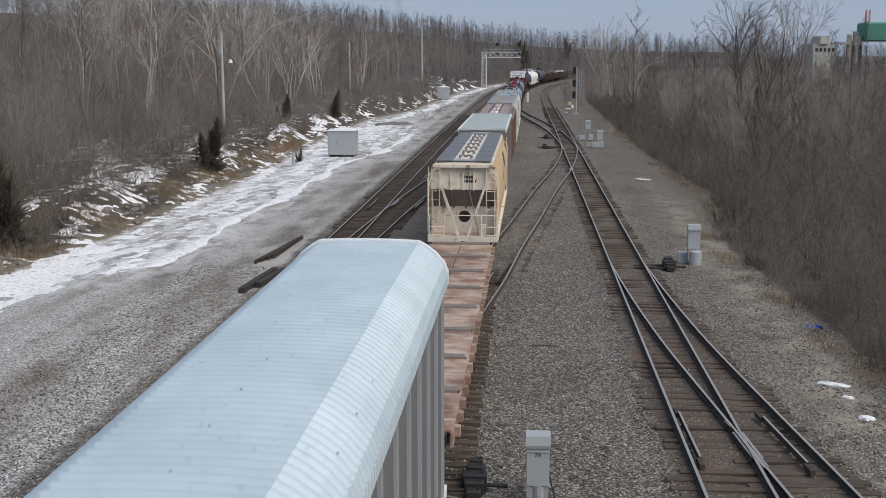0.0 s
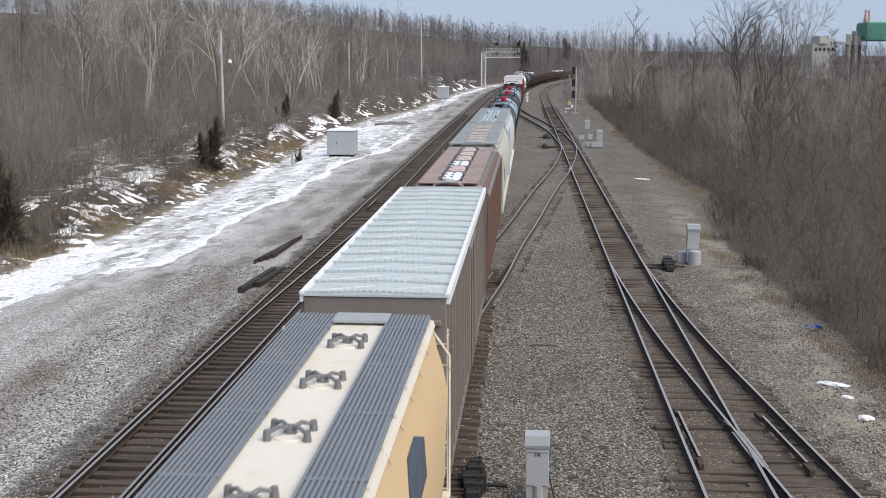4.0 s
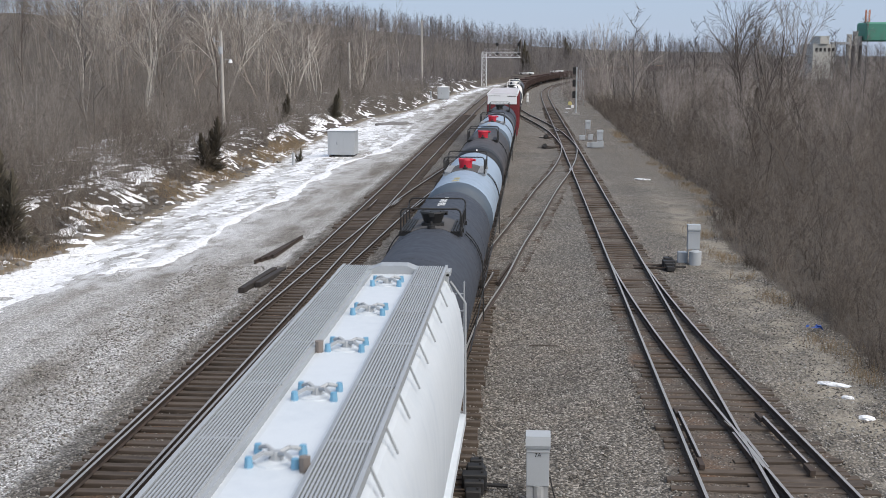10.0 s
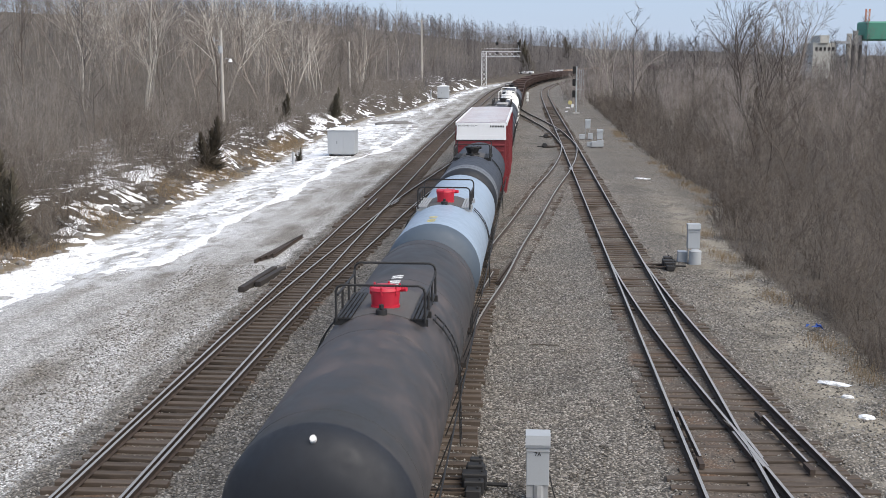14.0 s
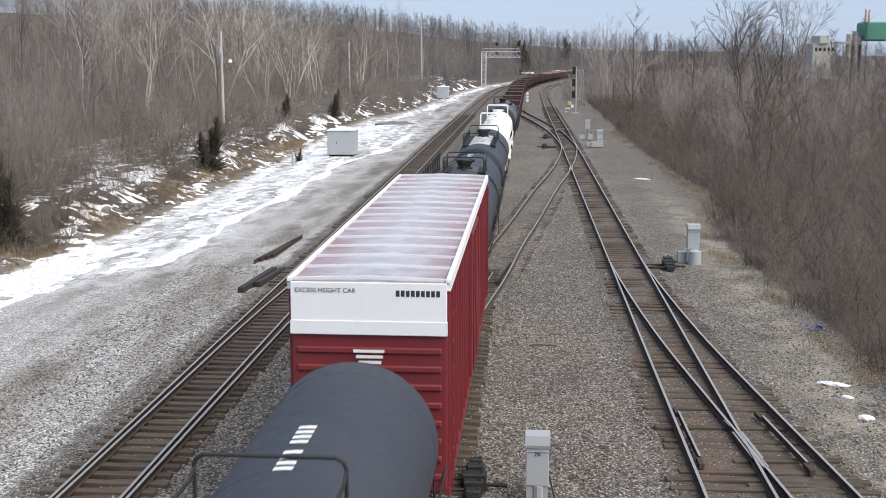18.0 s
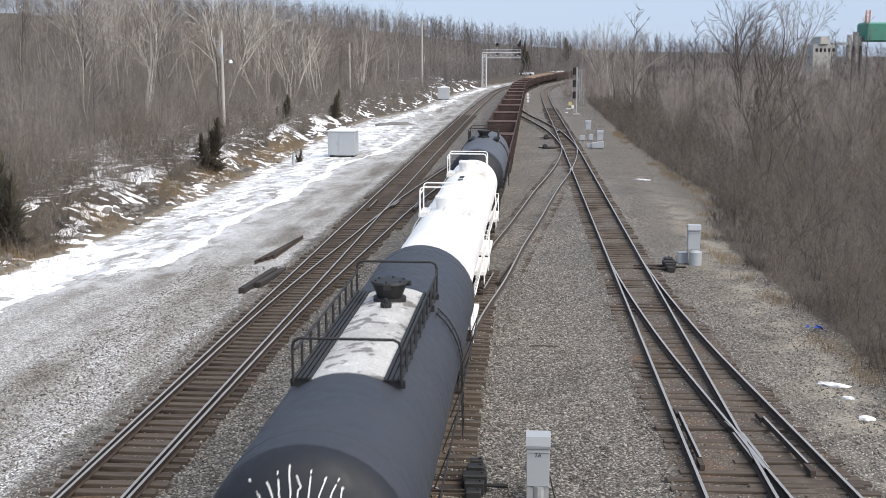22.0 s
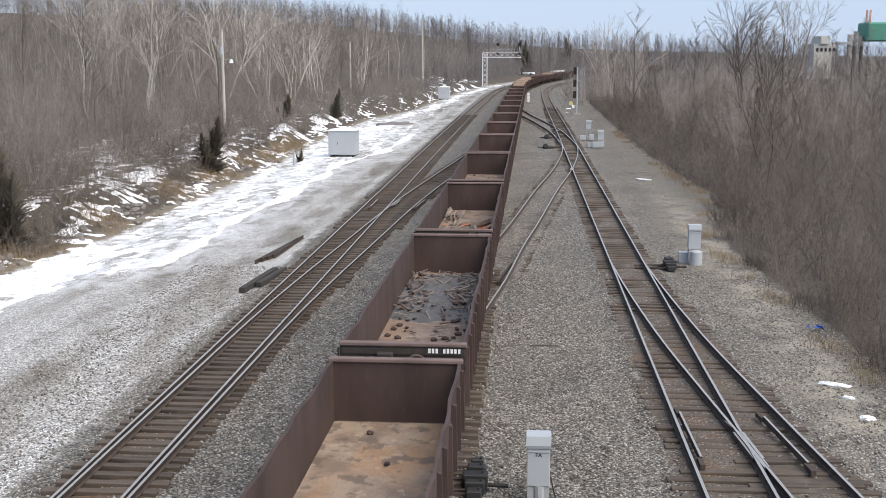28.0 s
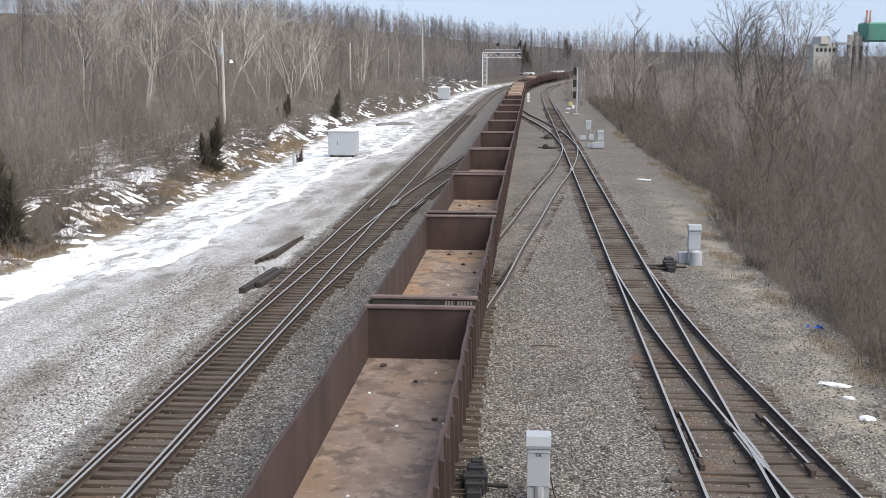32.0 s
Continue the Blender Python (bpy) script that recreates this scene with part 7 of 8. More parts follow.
        for x in (half - 0.75, half - 0.05):
            tube(step, (s * x, 0.05, 1.0), (s * x, 0.05, 2.2), 0.028, 5)
        part("end_step", step, "cream", car)
    rod = bmesh.new()
    pipe(rod, [(0.22, 0.18, 4.10), (0.30, 0.15, 3.2), (0.52, 0.12, 2.2), (0.72, 0.12, 1.25)], 0.02, 5)
    part("brake_rod", rod, "grime", car)
    plate("end_deck", car, -half + 0.06, half - 0.06, 0.1, 1.0, 1.14, 1.19, "decking", "rusty pinkish-white end deck")
    plate("brake_box", car, 0.72, 1.02, 0.16, 0.42, 1.19, 1.72, "cream", bevel=0.02)
    for s in (-1, 1):
        b = bmesh.new()
        tube(b, (s * 1.02, 0.12, 3.55), (s * 0.22, 0.26, 1.2), 0.075, 4)
        part("brace", b, "cream", car)
    hole = bmesh.new()
    tube(hole, (0.02, 0.985, 1.98), (0.02, 1.04, 1.98), 0.27, 28)
    part("porthole", hole, "blackiron", car, "dark round opening")
    knob = bmesh.new()
    tube(knob, (0.2, 0.2, 4.18), (0.2, 0.42, 4.18), 0.11, 12)
    part("vent_cap", knob, "galv", car)
    bars("number_bars", car, [(-0.02 + k * 0.125, 0.08 + k * 0.125, 0.288, 0.298, z, z + 0.13) for k in range(5) for z in (3.62, 3.80) if not (k == 4 and z > 3.7)], "letterblack")
    corner_posts(car, L, half, 4.35, "cream")
    shape = bmesh.new()
    side = lambda z: float(np.interp(z, (1.9, 2.7, 3.2, 3.7, 4.05), (half, half, half * 0.985, half * 0.94, half * 0.87))) + 0.012
    for (ya, za), (yb, zb), (yc, zc), (yd, zd) in (((9.4, 2.7), (11.6, 3.2), (11.8, 3.32), (9.4, 2.85)), ((11.6, 3.2), (13.6, 3.2), (13.9, 3.7), (11.8, 3.7)), ((11.8, 3.7), (13.9, 3.7), (13.2, 3.95), (12.3, 3.95))):
        shape.faces.new([shape.verts.new((side(z), y, z)) for y, z in ((ya, za), (yb, zb), (yc, zc), (yd, zd))])
    part("side_emblem", shape, "steelband", car, "slate blue emblem")
    return car


def brown_hopper():
    L, half = 17.0, 1.5
    car = thing("covered_hopper", "faded brown ribbed covered hopper with hatch covers", "hopper car", "freight train")
    hopper_shell(car, L, half, 1.42, 4.36, "brown", "hopperroof", "brown", False)
    for s in (-1, 1):
        post = bmesh.new()
        box(post, -0.08, 0.08, -0.05, 0.05, 1.2, 4.1)
        row_of("side_post", post, "brown", car, [(s * half, 0.55 + k * (L - 1.1) / 16, 0) for k in range(17)])
        lip = bmesh.new()
        prism(lip, [(s * 1.02, 4.46), (s * 1.40, 4.30), (s * (half + 0.05), 4.18), (s * (half + 0.05), 4.06), (s * 1.02, 4.34)], 0.3, L - 0.3)
        part("eave", lip, "eavegrey", car)
        x0, x1 = sorted((s * 0.50, s * 1.08))
        grating(car, x0, x1, 0.5, L - 0.5, 4.62, "pinkbrown", 14, solid=0.72)
        st = bmesh.new()
        tube(st, (s * 1.26, 0, 4.36), (s * 1.12, 0, 4.58), 0.018, 4)
        row_of("board_stay", st, "galv", car, [(0, 0.9 + k * 1.26, 0) for k in range(13)])
        plate("walk_edge", car, min(s * 1.08, s * 1.11), max(s * 1.08, s * 1.11), 0.5, L - 0.5, 4.585, 4.635, "pinkbrown")
        plate("walk_edge", car, min(s * 0.47, s * 0.50), max(s * 0.47, s * 0.50), 0.5, L - 0.5, 4.585, 4.635, "pinkbrown")
    roof = bmesh.new()
    prism(roof, [(-1.1, 4.36), (1.1, 4.36), (1.05, 4.46), (0.5, 4.52), (-0.5, 4.52), (-1.05, 4.46)], 0.35, L - 0.35)
    part("roof", roof, "hopperroof", car)
    for y0, y1 in ((0.55, 1.2), (L - 1.2, L - 0.35)):
        b = bmesh.new()
        prism(b, [(-1.2, 4.50), (-0.62, 4.50), (-0.42, 4.64), (0.42, 4.64), (0.62, 4.50), (1.2, 4.50), (1.2, 4.44), (0.6, 4.44), (0.4, 4.58), (-0.4, 4.58), (-0.6, 4.44), (-1.2, 4.44)], y0 - 0.15, y1 - 0.1)
        board = part("end_walk", b, "pinkbrown", car)
        b = bmesh.new()
        for k in range(9):
            box(b, -0.36 + k * 0.085, -0.30 + k * 0.085, y0 - 0.2, y0 + 0.25, 4.645, 4.665)
        part("step_grating", b, "galv", board)
    coam = bmesh.new()
    box(coam, -0.42, 0.42, 0.9, L - 0.9, 4.50, 4.60)
    part("coaming", coam, "darksteel", car)
    pitch = (L - 2.9) / 6
    for k in range(6):
        y, d = 1.45 + k * pitch, pitch - 0.05
        white = k in (0, 2)
        mat = "whitepaint" if white else "hatchpink"
        rounded = -1 if k == 0 else 1 if k == 5 else 0
        c = bmesh.new()
        for w, z0, z1 in ((0.345, 4.58, 4.64), (0.31, 4.64, 4.69)):
            pts = [(-w, y), (w, y), (w, y + d), (-w, y + d)]
            if rounded:
                arc = [(w * math.cos(radians(a)) ** 0.6 * (1 if a < 90 else -1) if a != 90 else 0.0, math.sin(radians(a)) * 0.42) for a in (0, 20, 45, 70, 90)]
                arc = [(abs(px), py) for px, py in arc]
                arc = arc + [(-px, py) for px, py in arc[-2::-1]]
                pts = ([(px, y + 0.42 - py) for px, py in arc] + [(-w, y + d), (w, y + d)]) if rounded < 0 else ([(px, y + d - 0.42 + py) for px, py in arc] + [(-w, y), (w, y)])
            low, high = [c.verts.new((px, py, z0)) for px, py in pts], [c.verts.new((px, py, z1)) for px, py in pts]
            for i in range(len(pts)):
                c.faces.new((low[i], low[(i + 1) % len(pts)], high[(i + 1) % len(pts)], high[i]))
            c.faces.new(high)
        h = part("hatch_cover", c, mat, car, "white rounded hatch cover" if white else "faded pinkish hatch cover", bevel=0.012)
        if white:
            grip = bmesh.new()
            box(grip, -0.05, 0.05, -0.04, 0.04, 4.69, 4.73)
            row_of("hatch_grip", grip, "latchdark", h, [(0.03, y + d * f, 0) for f in (0.2, 0.5, 0.85)])
        else:
            for s in (-1, 1):
                crease = bmesh.new()
                tube(crease, (-0.26, y + d * (0.5 - s * 0.16), 4.69), (0.26, y + d * (0.5 + s * 0.16), 4.69), 0.016, 5)
                part("pressed_crease", crease, mat, h)
        strap = bmesh.new()
        box(strap, -0.39, 0.39, y + d - 0.03, y + d + 0.05, 4.60, 4.715)
        part("hatch_strap", strap, "latchdark", h, bevel=0.012)
        lk = bmesh.new()
        box(lk, -0.05, 0.05, -0.06, 0.06, 4.52, 4.68)
        row_of("hatch_latch", lk, "latchdark", h, [(s * 0.42, y + d * f, 0) for s in (-1, 1) for f in (0.22, 0.97)])
        arm = bmesh.new()
        tube(arm, (-0.46, 0, 4.70), (-0.18, 0, 4.71), 0.02, 5)
        row_of("hatch_arm", arm, "latchdark", h, [(0, y + d * f, 0) for f in (0.22, 0.62)])
    end = bmesh.new()
    box(end, -half, half, 0.28, 0.4, 3.3, 4.3)
    part("end_plate", end, "brown", car)
    corner_posts(car, L, half, 4.25, "brown")
    return car


def stone_hopper():
    L, half = 17.1, 1.6
    car = thing("covered_hopper", "stone-grey rounded covered hopper with long beige hatches", "hopper car", "freight train")
    hopper_shell(car, L, half, 1.28, 4.38, "stone", "stone", "stone", True)
    roof = bmesh.new()
    prism(roof, [(-1.28, 4.36), (1.28, 4.36), (1.1, 4.48), (0.4, 4.54), (-0.4, 4.54), (-1.1, 4.48)], 0.45, L - 0.45)
    part("roof", roof, "stone", car)
    for s in (-1, 1):
        x0, x1 = sorted((s * 0.58, s * 1.24))
        grating(car, x0, x1, 0.1, L - 0.1, 4.66, "galv", 12)
        for k in range(15):
            y = 0.6 + k * 1.15
            st = bmesh.new()
            tube(st, (s * 1.36, y, 4.33), (s * 1.26, y, 4.64), 0.012, 4)
            part("board_stay", st, "galv", car)
    for y0, y1 in ((0.05, 0.62), (L - 0.62, L - 0.05)):
        b = bmesh.new()
        prism(b, [(-1.27, 4.675), (-0.6, 4.68), (-0.35, 4.74), (0.35, 4.74), (0.6, 4.68), (1.27, 4.675), (1.27, 4.60), (-1.27, 4.60)], y0, y1)
        part("end_walk", b, "galv", car)
    step = bmesh.new()
    for k in range(8):
        box(step, -0.34 + k * 0.085, -0.29 + k * 0.085, -0.28, 0.03, 4.38, 4.42)
    box(step, -0.36, 0.36, -0.29, -0.25, 4.36, 4.43)
    part("end_step", step, "galv", car)
    pitch = (L - 1.5) / 6
    for k in range(6):
        y, d = 0.75 + k * pitch, pitch - 0.02
        c = bmesh.new()
        prism(c, [(-0.47, 4.53), (0.47, 4.53), (0.48, 4.60), (0.44, 4.655), (-0.44, 4.655), (-0.48, 4.60)], y, y + d)
        h = part("hatch_cover", c, "hatch", car, bevel=0.015)
        for f in (0.12, 0.62):
            bar = bmesh.new()
            box(bar, -0.47, 0.47, y + d * f - 0.012, y + d * f + 0.012, 4.655, 4.675)
            box(bar, -0.04, 0.03, y + d * f - 0.025, y + d * f + 0.025, 4.66, 4.695)
            part("hatch_bar", bar, "grime", h)
        lk = bmesh.new()
        box(lk, -0.045, 0.045, -0.075, 0.075, 4.54, 4.68)
        row_of("hatch_latch", lk, "hatch", h, [(s * 0.51, y + d * f, 0) for s in (-1, 1) for f in (0.12, 0.62, 0.95)], 0.015)
        plate("hatch_lap", h, -0.485, 0.485, y + d - 0.05, y + d + 0.03, 4.60, 4.668, "hatch")
    corner_posts(car, L, half, 4.3, "stone")
    bars("number_bars", car, [(0.72 + k * 0.13, 0.81 + k * 0.13, 0.435, 0.444, z, z + 0.14) for k in range(4) for z in (3.82, 4.0) if k < 2 or z < 3.9], "letterblack")
    emblem = bmesh.new()
    for k in range(3):
        ya = 2.4 + k * 0.55
        emblem.faces.new([emblem.verts.new(p) for p in ((half + 0.01, ya, 2.35), (half + 0.01, ya + 0.22, 2.35), (half * 0.985 + 0.03, ya + 0.62, 3.15), (half * 0.985 + 0.03, ya + 0.40, 3.15))])
    part("side_emblem", emblem, "letterblack", car)
    return car


def white_hopper():
    L, half = 19.2, 1.6
    car = thing("covered_hopper", "bluish white rounded hopper with blue-latched round hatches", "hopper car", "freight train")
    hopper_shell(car, L, half, 1.2, 4.36, "bluewhite", "galv", "bluewhite", True)
    roof = bmesh.new()
    prism(roof, [(-1.22, 4.34), (1.22, 4.34), (1.1, 4.46), (0.4, 4.53), (-0.4, 4.53), (-1.1, 4.46)], 0.45, L - 0.45)
    part("roof", roof, "bluewhite", car)
    for s in (-1, 1):
        x0, x1 = sorted((s * 0.54, s * 1.12))
        grating(car, x0, x1, 0.12, L - 0.12, 4.66, "galv", 12)
        plate("roof_edge_rail", car, min(s * 1.14, s * 1.2), max(s * 1.14, s * 1.2), 0.1, L - 0.1, 4.55, 4.68, "galv")
        st = bmesh.new()
        tube(st, (s * 1.36, 0, 4.25), (s * 1.2, 0, 4.62), 0.022, 4)
        row_of("board_stay", st, "galv", car, [(0, 0.8 + k * 1.45, 0) for k in range(13)])
        lip = bmesh.new()
        box(lip, min(s * 0.48, s * 0.54), max(s * 0.48, s * 0.54), 0.3, L - 0.3, 4.5, 4.62)
        part("walk_lip", lip, "galv", car)
    for y0, y1 in ((0.05, 0.5), (L - 0.5, L - 0.05)):
        b = bmesh.new()
        prism(b, [(-1.28, 4.60), (-0.5, 4.64), (-0.3, 4.72), (0.3, 4.72), (0.5, 4.64), (1.28, 4.60), (1.28, 4.50), (-1.28, 4.50)], y0, y1)
        for s in (-1, 1):
            box(b, s * 1.2 - 0.05, s * 1.2 + 0.05, y0, y0 + 0.08, 4.1, 4.55)
            box(b, s * 0.55 - 0.04, s * 0.55 + 0.04, y0, y0 + 0.08, 4.1, 4.55)
        part("end_walk", b, "galv", car)
    for y0 in (-0.2, L - 0.1):
        step = bmesh.new()
        for k in range(8):
            box(step, -0.34 + k * 0.085, -0.29 + k * 0.085, y0, y0 + 0.3, 4.52, 4.56)
        box(step, -0.36, 0.36, y0 - 0.02, y0 + 0.02, 4.50, 4.57)
        part("end_step", step, "galv", car)
    for k in range(7):
        six_hatch(car, 1.6 + k * (L - 3.2) / 6, 4.53, "latchblue", 0.30)
    for y, s in ((6.6, 1), (12.0, -1)):
        v = bmesh.new()
        tube(v, (s * 0.42, y, 4.5), (s * 0.42, y, 4.72), 0.07, 8)
        part("vent", v, "grime", car)
    corner_posts(car, L, half, 4.3, "galv")
    return car


def tank_rail(plat, x, y0, y1, z0, z1, r, mat, posts):
    """Guard rail around a dome platform; parts of the platform."""
    for y in (y0, y1):
        b = bmesh.new()
        pipe(b, [(-x, y, z1 - 0.14), (-x + 0.03, y, z1 - 0.05), (-x + 0.12, y, z1), (x - 0.12, y, z1), (x - 0.03, y, z1 - 0.05), (x, y, z1 - 0.14)], r, 6)
        part("end_rail", b, mat, plat)
    for s in (-1, 1):
        b = bmesh.new()
        pipe(b, [(s * x, y0, z0), (s * x, y0, z1 - 0.12)], r, 6)
        pipe(b, [(s * x, y1, z0), (s * x, y1, z1 - 0.12)], r, 6)
        for k in range(1, posts):
            y = y0 + (y1 - y0) * k / posts
            pipe(b, [(s * x, y, z0), (s * x, y, z1 - 0.25)], r, 5)
        pipe(b, [(s * x, y0, z1 - 0.16), (s * x, y0 + 0.2, z1 - 0.25), (s * x, y1 - 0.2, z1 - 0.25), (s * x, y1, z1 - 0.16)], r * 0.9, 5)
        part("side_rail", b, mat, plat)


def tank_car(label, L, shell, R, cz, dome_y, dome="round", dome_mat="blackiron", rail_mat="blackiron", band=None, mark=None, saddle="saddle",
             plat=(-0.8, 1.7), side_walk=False, head=None, walk_mat=None, dome_r=0.29, rail_h=0.72, stain=None, spot=None, frame_mat="darksteel", scrawl=False, wash=False):
    car = thing("tank_car", label, "tank car", "freight train")
    top = cz + R
    y0 = 0.18 if shell == "white" else 0.45
    y1, c = L - y0, 0.6 if shell == "white" else 1.0
    rings = [(y0, 0.0), (y0 + 0.03 * c, R * 0.32), (y0 + 0.12 * c, R * 0.60), (y0 + 0.3 * c, R * 0.84), (y0 + 0.5 * c, R * 0.95), (y0 + 0.75 * c, R)]
    bm = bmesh.new()
    barrel(bm, rings + [(y0 + (y1 - y0) * k / 8, R) for k in range(1, 8)] + [(y0 + y1 - y, r) for y, r in rings[::-1]], cz)
    body = part("tank", bm, shell, car, smooth=True)
    for k in range(4):
        y = y0 + 1.4 + (y1 - y0 - 2.8) * k / 3
        s = bmesh.new()
        barrel(s, [(y - 0.03, R - 0.01), (y - 0.022, R + 0.006), (y + 0.022, R + 0.006), (y + 0.03, R - 0.01)], cz)
        part("weld_seam", s, shell, body, smooth=True)
    for hy, on in ((y0, head), (y1, head)):
        if on:
            s = bmesh.new()
            d = 1 if hy == y0 else -1
            barrel(s, [(hy + d * (y - y0) - d * 0.005, r + (0.003 if r else 0)) for y, r in rings] + [(hy + d * 0.76 * c, R + 0.003), (hy + d * 0.77 * c, R - 0.01)], cz)
            part("head_shield", s, on, car, smooth=True)
    if band:
        yb0, yb1, bmat = band
        s = bmesh.new()
        barrel(s, [(yb0, R - 0.01), (yb0 + 0.01, R + 0.004), (yb1 - 0.01, R + 0.004), (yb1, R - 0.01)], cz)
        part("painted_band", s, bmat, car, smooth=True)
    if spot:
        s = bmesh.new()
        tube(s, (0.0, y0 + 0.42, top - 0.16), (0.0, y0 + 0.36, top - 0.10), 0.05, 10)
        part("reflector", s, spot, car)
    for y in ((y0 + 0.42), (y1 - 0.42)) if shell != "white" else ():
        s = bmesh.new()
        tube(s, (0.98, y, cz + 0.72), (1.03, y, cz + 0.74), 0.05, 8)
        part("marker", s, "redcap", car)
    # dome, platform and rails
    saddle_y0, saddle_y1 = dome_y + plat[0] + 0.05, dome_y + plat[1] - 0.05
    if saddle:
        s = bmesh.new()
        a = [(R + 0.012) * math.sin(radians(k)) for k in range(-26, 27, 4)]
        prof = [((R + 0.012) * math.sin(radians(k)), cz + (R + 0.012) * math.cos(radians(k))) for k in range(-26, 27, 4)]
        prism(s, prof + [(x * 0.98, z - 0.03) for x, z in prof[::-1]], saddle_y0, saddle_y1)
        part("stained_top", s, saddle, car, "grimy stained tank top" if not stain else stain)
    d = bmesh.new()
    if dome == "round":
        tube(d, (0, dome_y, top - 0.1), (0, dome_y, top + 0.03), dome_r + 0.02, 28)
        tube(d, (0, dome_y, top + 0.03), (0, dome_y, top + 0.36), dome_r, 28, dome_r + 0.03)
        tube(d, (0, dome_y, top + 0.36), (0, dome_y, top + 0.42), dome_r + 0.05, 28, dome_r + 0.02)
    else:
        tube(d, (0, dome_y, top - 0.1), (0, dome_y, top + 0.07), 0.36, 24)
        tube(d, (0, dome_y, top + 0.07), (0, dome_y, top + 0.38), 0.27, 10, 0.39)
        tube(d, (0, dome_y, top + 0.38), (0, dome_y, top + 0.43), 0.42, 10, 0.40)
        box(d, -0.08, 0.08, dome_y - 0.46, dome_y - 0.34, top + 0.30, top + 0.42)
    dm = part("dome_housing", d, dome_mat, car, smooth=True)
    lat = bmesh.new()
    tube(lat, (0, 0, top + 0.28), (0, 0, top + 0.46), 0.022, 6)
    row_of("dome_latch", lat, dome_mat, dm, [(math.cos(k * math.tau / 6 + 0.4) * (dome_r + 0.03), dome_y + math.sin(k * math.tau / 6 + 0.4) * (dome_r + 0.03), 0) for k in range(6)])
    lat = bmesh.new()
    tube(lat, (dome_r, dome_y + 0.1, top + 0.34), (dome_r + 0.16, dome_y + 0.05, top + 0.36), 0.06, 8)
    part("dome_hinge", lat, dome_mat, dm)
    v = bmesh.new()
    tube(v, (0.02, dome_y - 0.8, top - 0.03), (0.02, dome_y - 0.8, top + 0.10), 0.12, 12)
    tube(v, (0.02, dome_y - 0.8, top + 0.12), (0.02, dome_y - 0.8, top + 0.2), 0.05, 8)
    part("safety_valve", v, "blackiron" if dome_mat != "white" else "white", car, smooth=True)
    v = bmesh.new()
    box(v, -0.12, 0.16, dome_y + 0.55, dome_y + 0.8, top - 0.04, top + 0.08)
    part("vent_box", v, "whitepaint" if dome_mat == "redcap" else rail_mat, car, bevel=0.02)
    zw = top - 0.12
    pl = thing_part("platform", car)
    for s in (-1, 1):
        w = bmesh.new()
        for k in range(4):
            xa = 0.62 + k * 0.085
            box(w, min(s * xa, s * (xa + 0.06)), max(s * xa, s * (xa + 0.06)), dome_y + plat[0], dome_y + plat[1], zw, zw + 0.035)
        for f in (plat[0] + 0.05, 0.0, plat[1] - 0.1):
            box(w, min(s * 0.6, s * 0.98), max(s * 0.6, s * 0.98), dome_y + f, dome_y + f + 0.06, zw - 0.14, zw)
        part("walkway", w, walk_mat or ("cabinet_dim" if dome == "round" else "blackiron"), pl)
    tank_rail(pl, 0.92, dome_y + plat[0], dome_y + plat[1], zw - 0.05, zw + rail_h, 0.028, rail_mat, max(1, int((plat[1] - plat[0]) / 0.75)))
    # side ladder that bends over the shell
    for s in (-1, 1):
        lad = bmesh.new()
        for o in (-0.22, 0.22):
            pts = [(s * (R + 0.07) * math.sin(radians(k)), dome_y + 0.3 + o, cz + (R + 0.07) * math.cos(radians(k))) for k in range(40, 96, 11)]
            pts.append((s * (R + 0.1), dome_y + 0.3 + o, 1.0))
            pipe(lad, pts, 0.02, 4)
        lad = part("ladder", lad, rail_mat, car)
        rung = bmesh.new()
        tube(rung, (0, 0.08, 0), (0, 0.52, 0), 0.016, 4)
        row_of("rung", rung, rail_mat, lad, [(s * (R + 0.07) * math.sin(radians(k)), dome_y, cz + (R + 0.07) * math.cos(radians(k))) for k in range(42, 96, 9)]
               + [(s * (R + 0.1), dome_y, 1.1 + k * 0.33) for k in range(5)])
        hand = bmesh.new()
        pipe(hand, [(s * (R + 0.08), 0.5, cz - 0.62), (s * (R + 0.08), L - 0.5, cz - 0.62)], 0.02, 5)
        for k in range(9):
            y = 0.6 + k * (L - 1.2) / 8
            tube(hand, (s * (R - 0.25), y, 1.1), (s * (R + 0.08), y, cz - 0.62), 0.02, 4)
        part("grab_rail", hand, rail_mat, car)
    if side_walk:
        w = bmesh.new()
        zs, xs = cz + 0.55, -(R + 0.36)
        box(w, xs, -R + 0.08, 0.6, L - 0.6, zs - 0.05, zs)
        part("side_walkway", w, "blackiron", car)
        for k in range(15):
            y = 0.65 + k * (L - 1.3) / 14
            p = bmesh.new()
            box(p, xs - 0.04, xs + 0.04, y - 0.035, y + 0.035, zs - 0.1, zs + 0.9)
            part("walkway_post", p, "blackiron", car)
        rl = bmesh.new()
        pipe(rl, [(xs, 0.65, zs + 0.9), (xs, L - 0.65, zs + 0.9)], 0.012, 5)
        pipe(rl, [(xs, 0.65, zs + 0.45), (xs, L - 0.65, zs + 0.45)], 0.02, 5)
        part("walkway_rail", rl, "blackiron", car)
    if wash:
        w = bmesh.new()
        prof = [((R + 0.006) * math.sin(radians(k)), cz + (R + 0.006) * math.cos(radians(k))) for k in range(-58, 59, 4)]
        prism(w, prof + [(x * 0.99, z - 0.02) for x, z in prof[::-1]], dome_y - 0.95, dome_y - 0.45)
        part("rust_wash", w, "rustwash", car, "yellowish rust-washed strip")
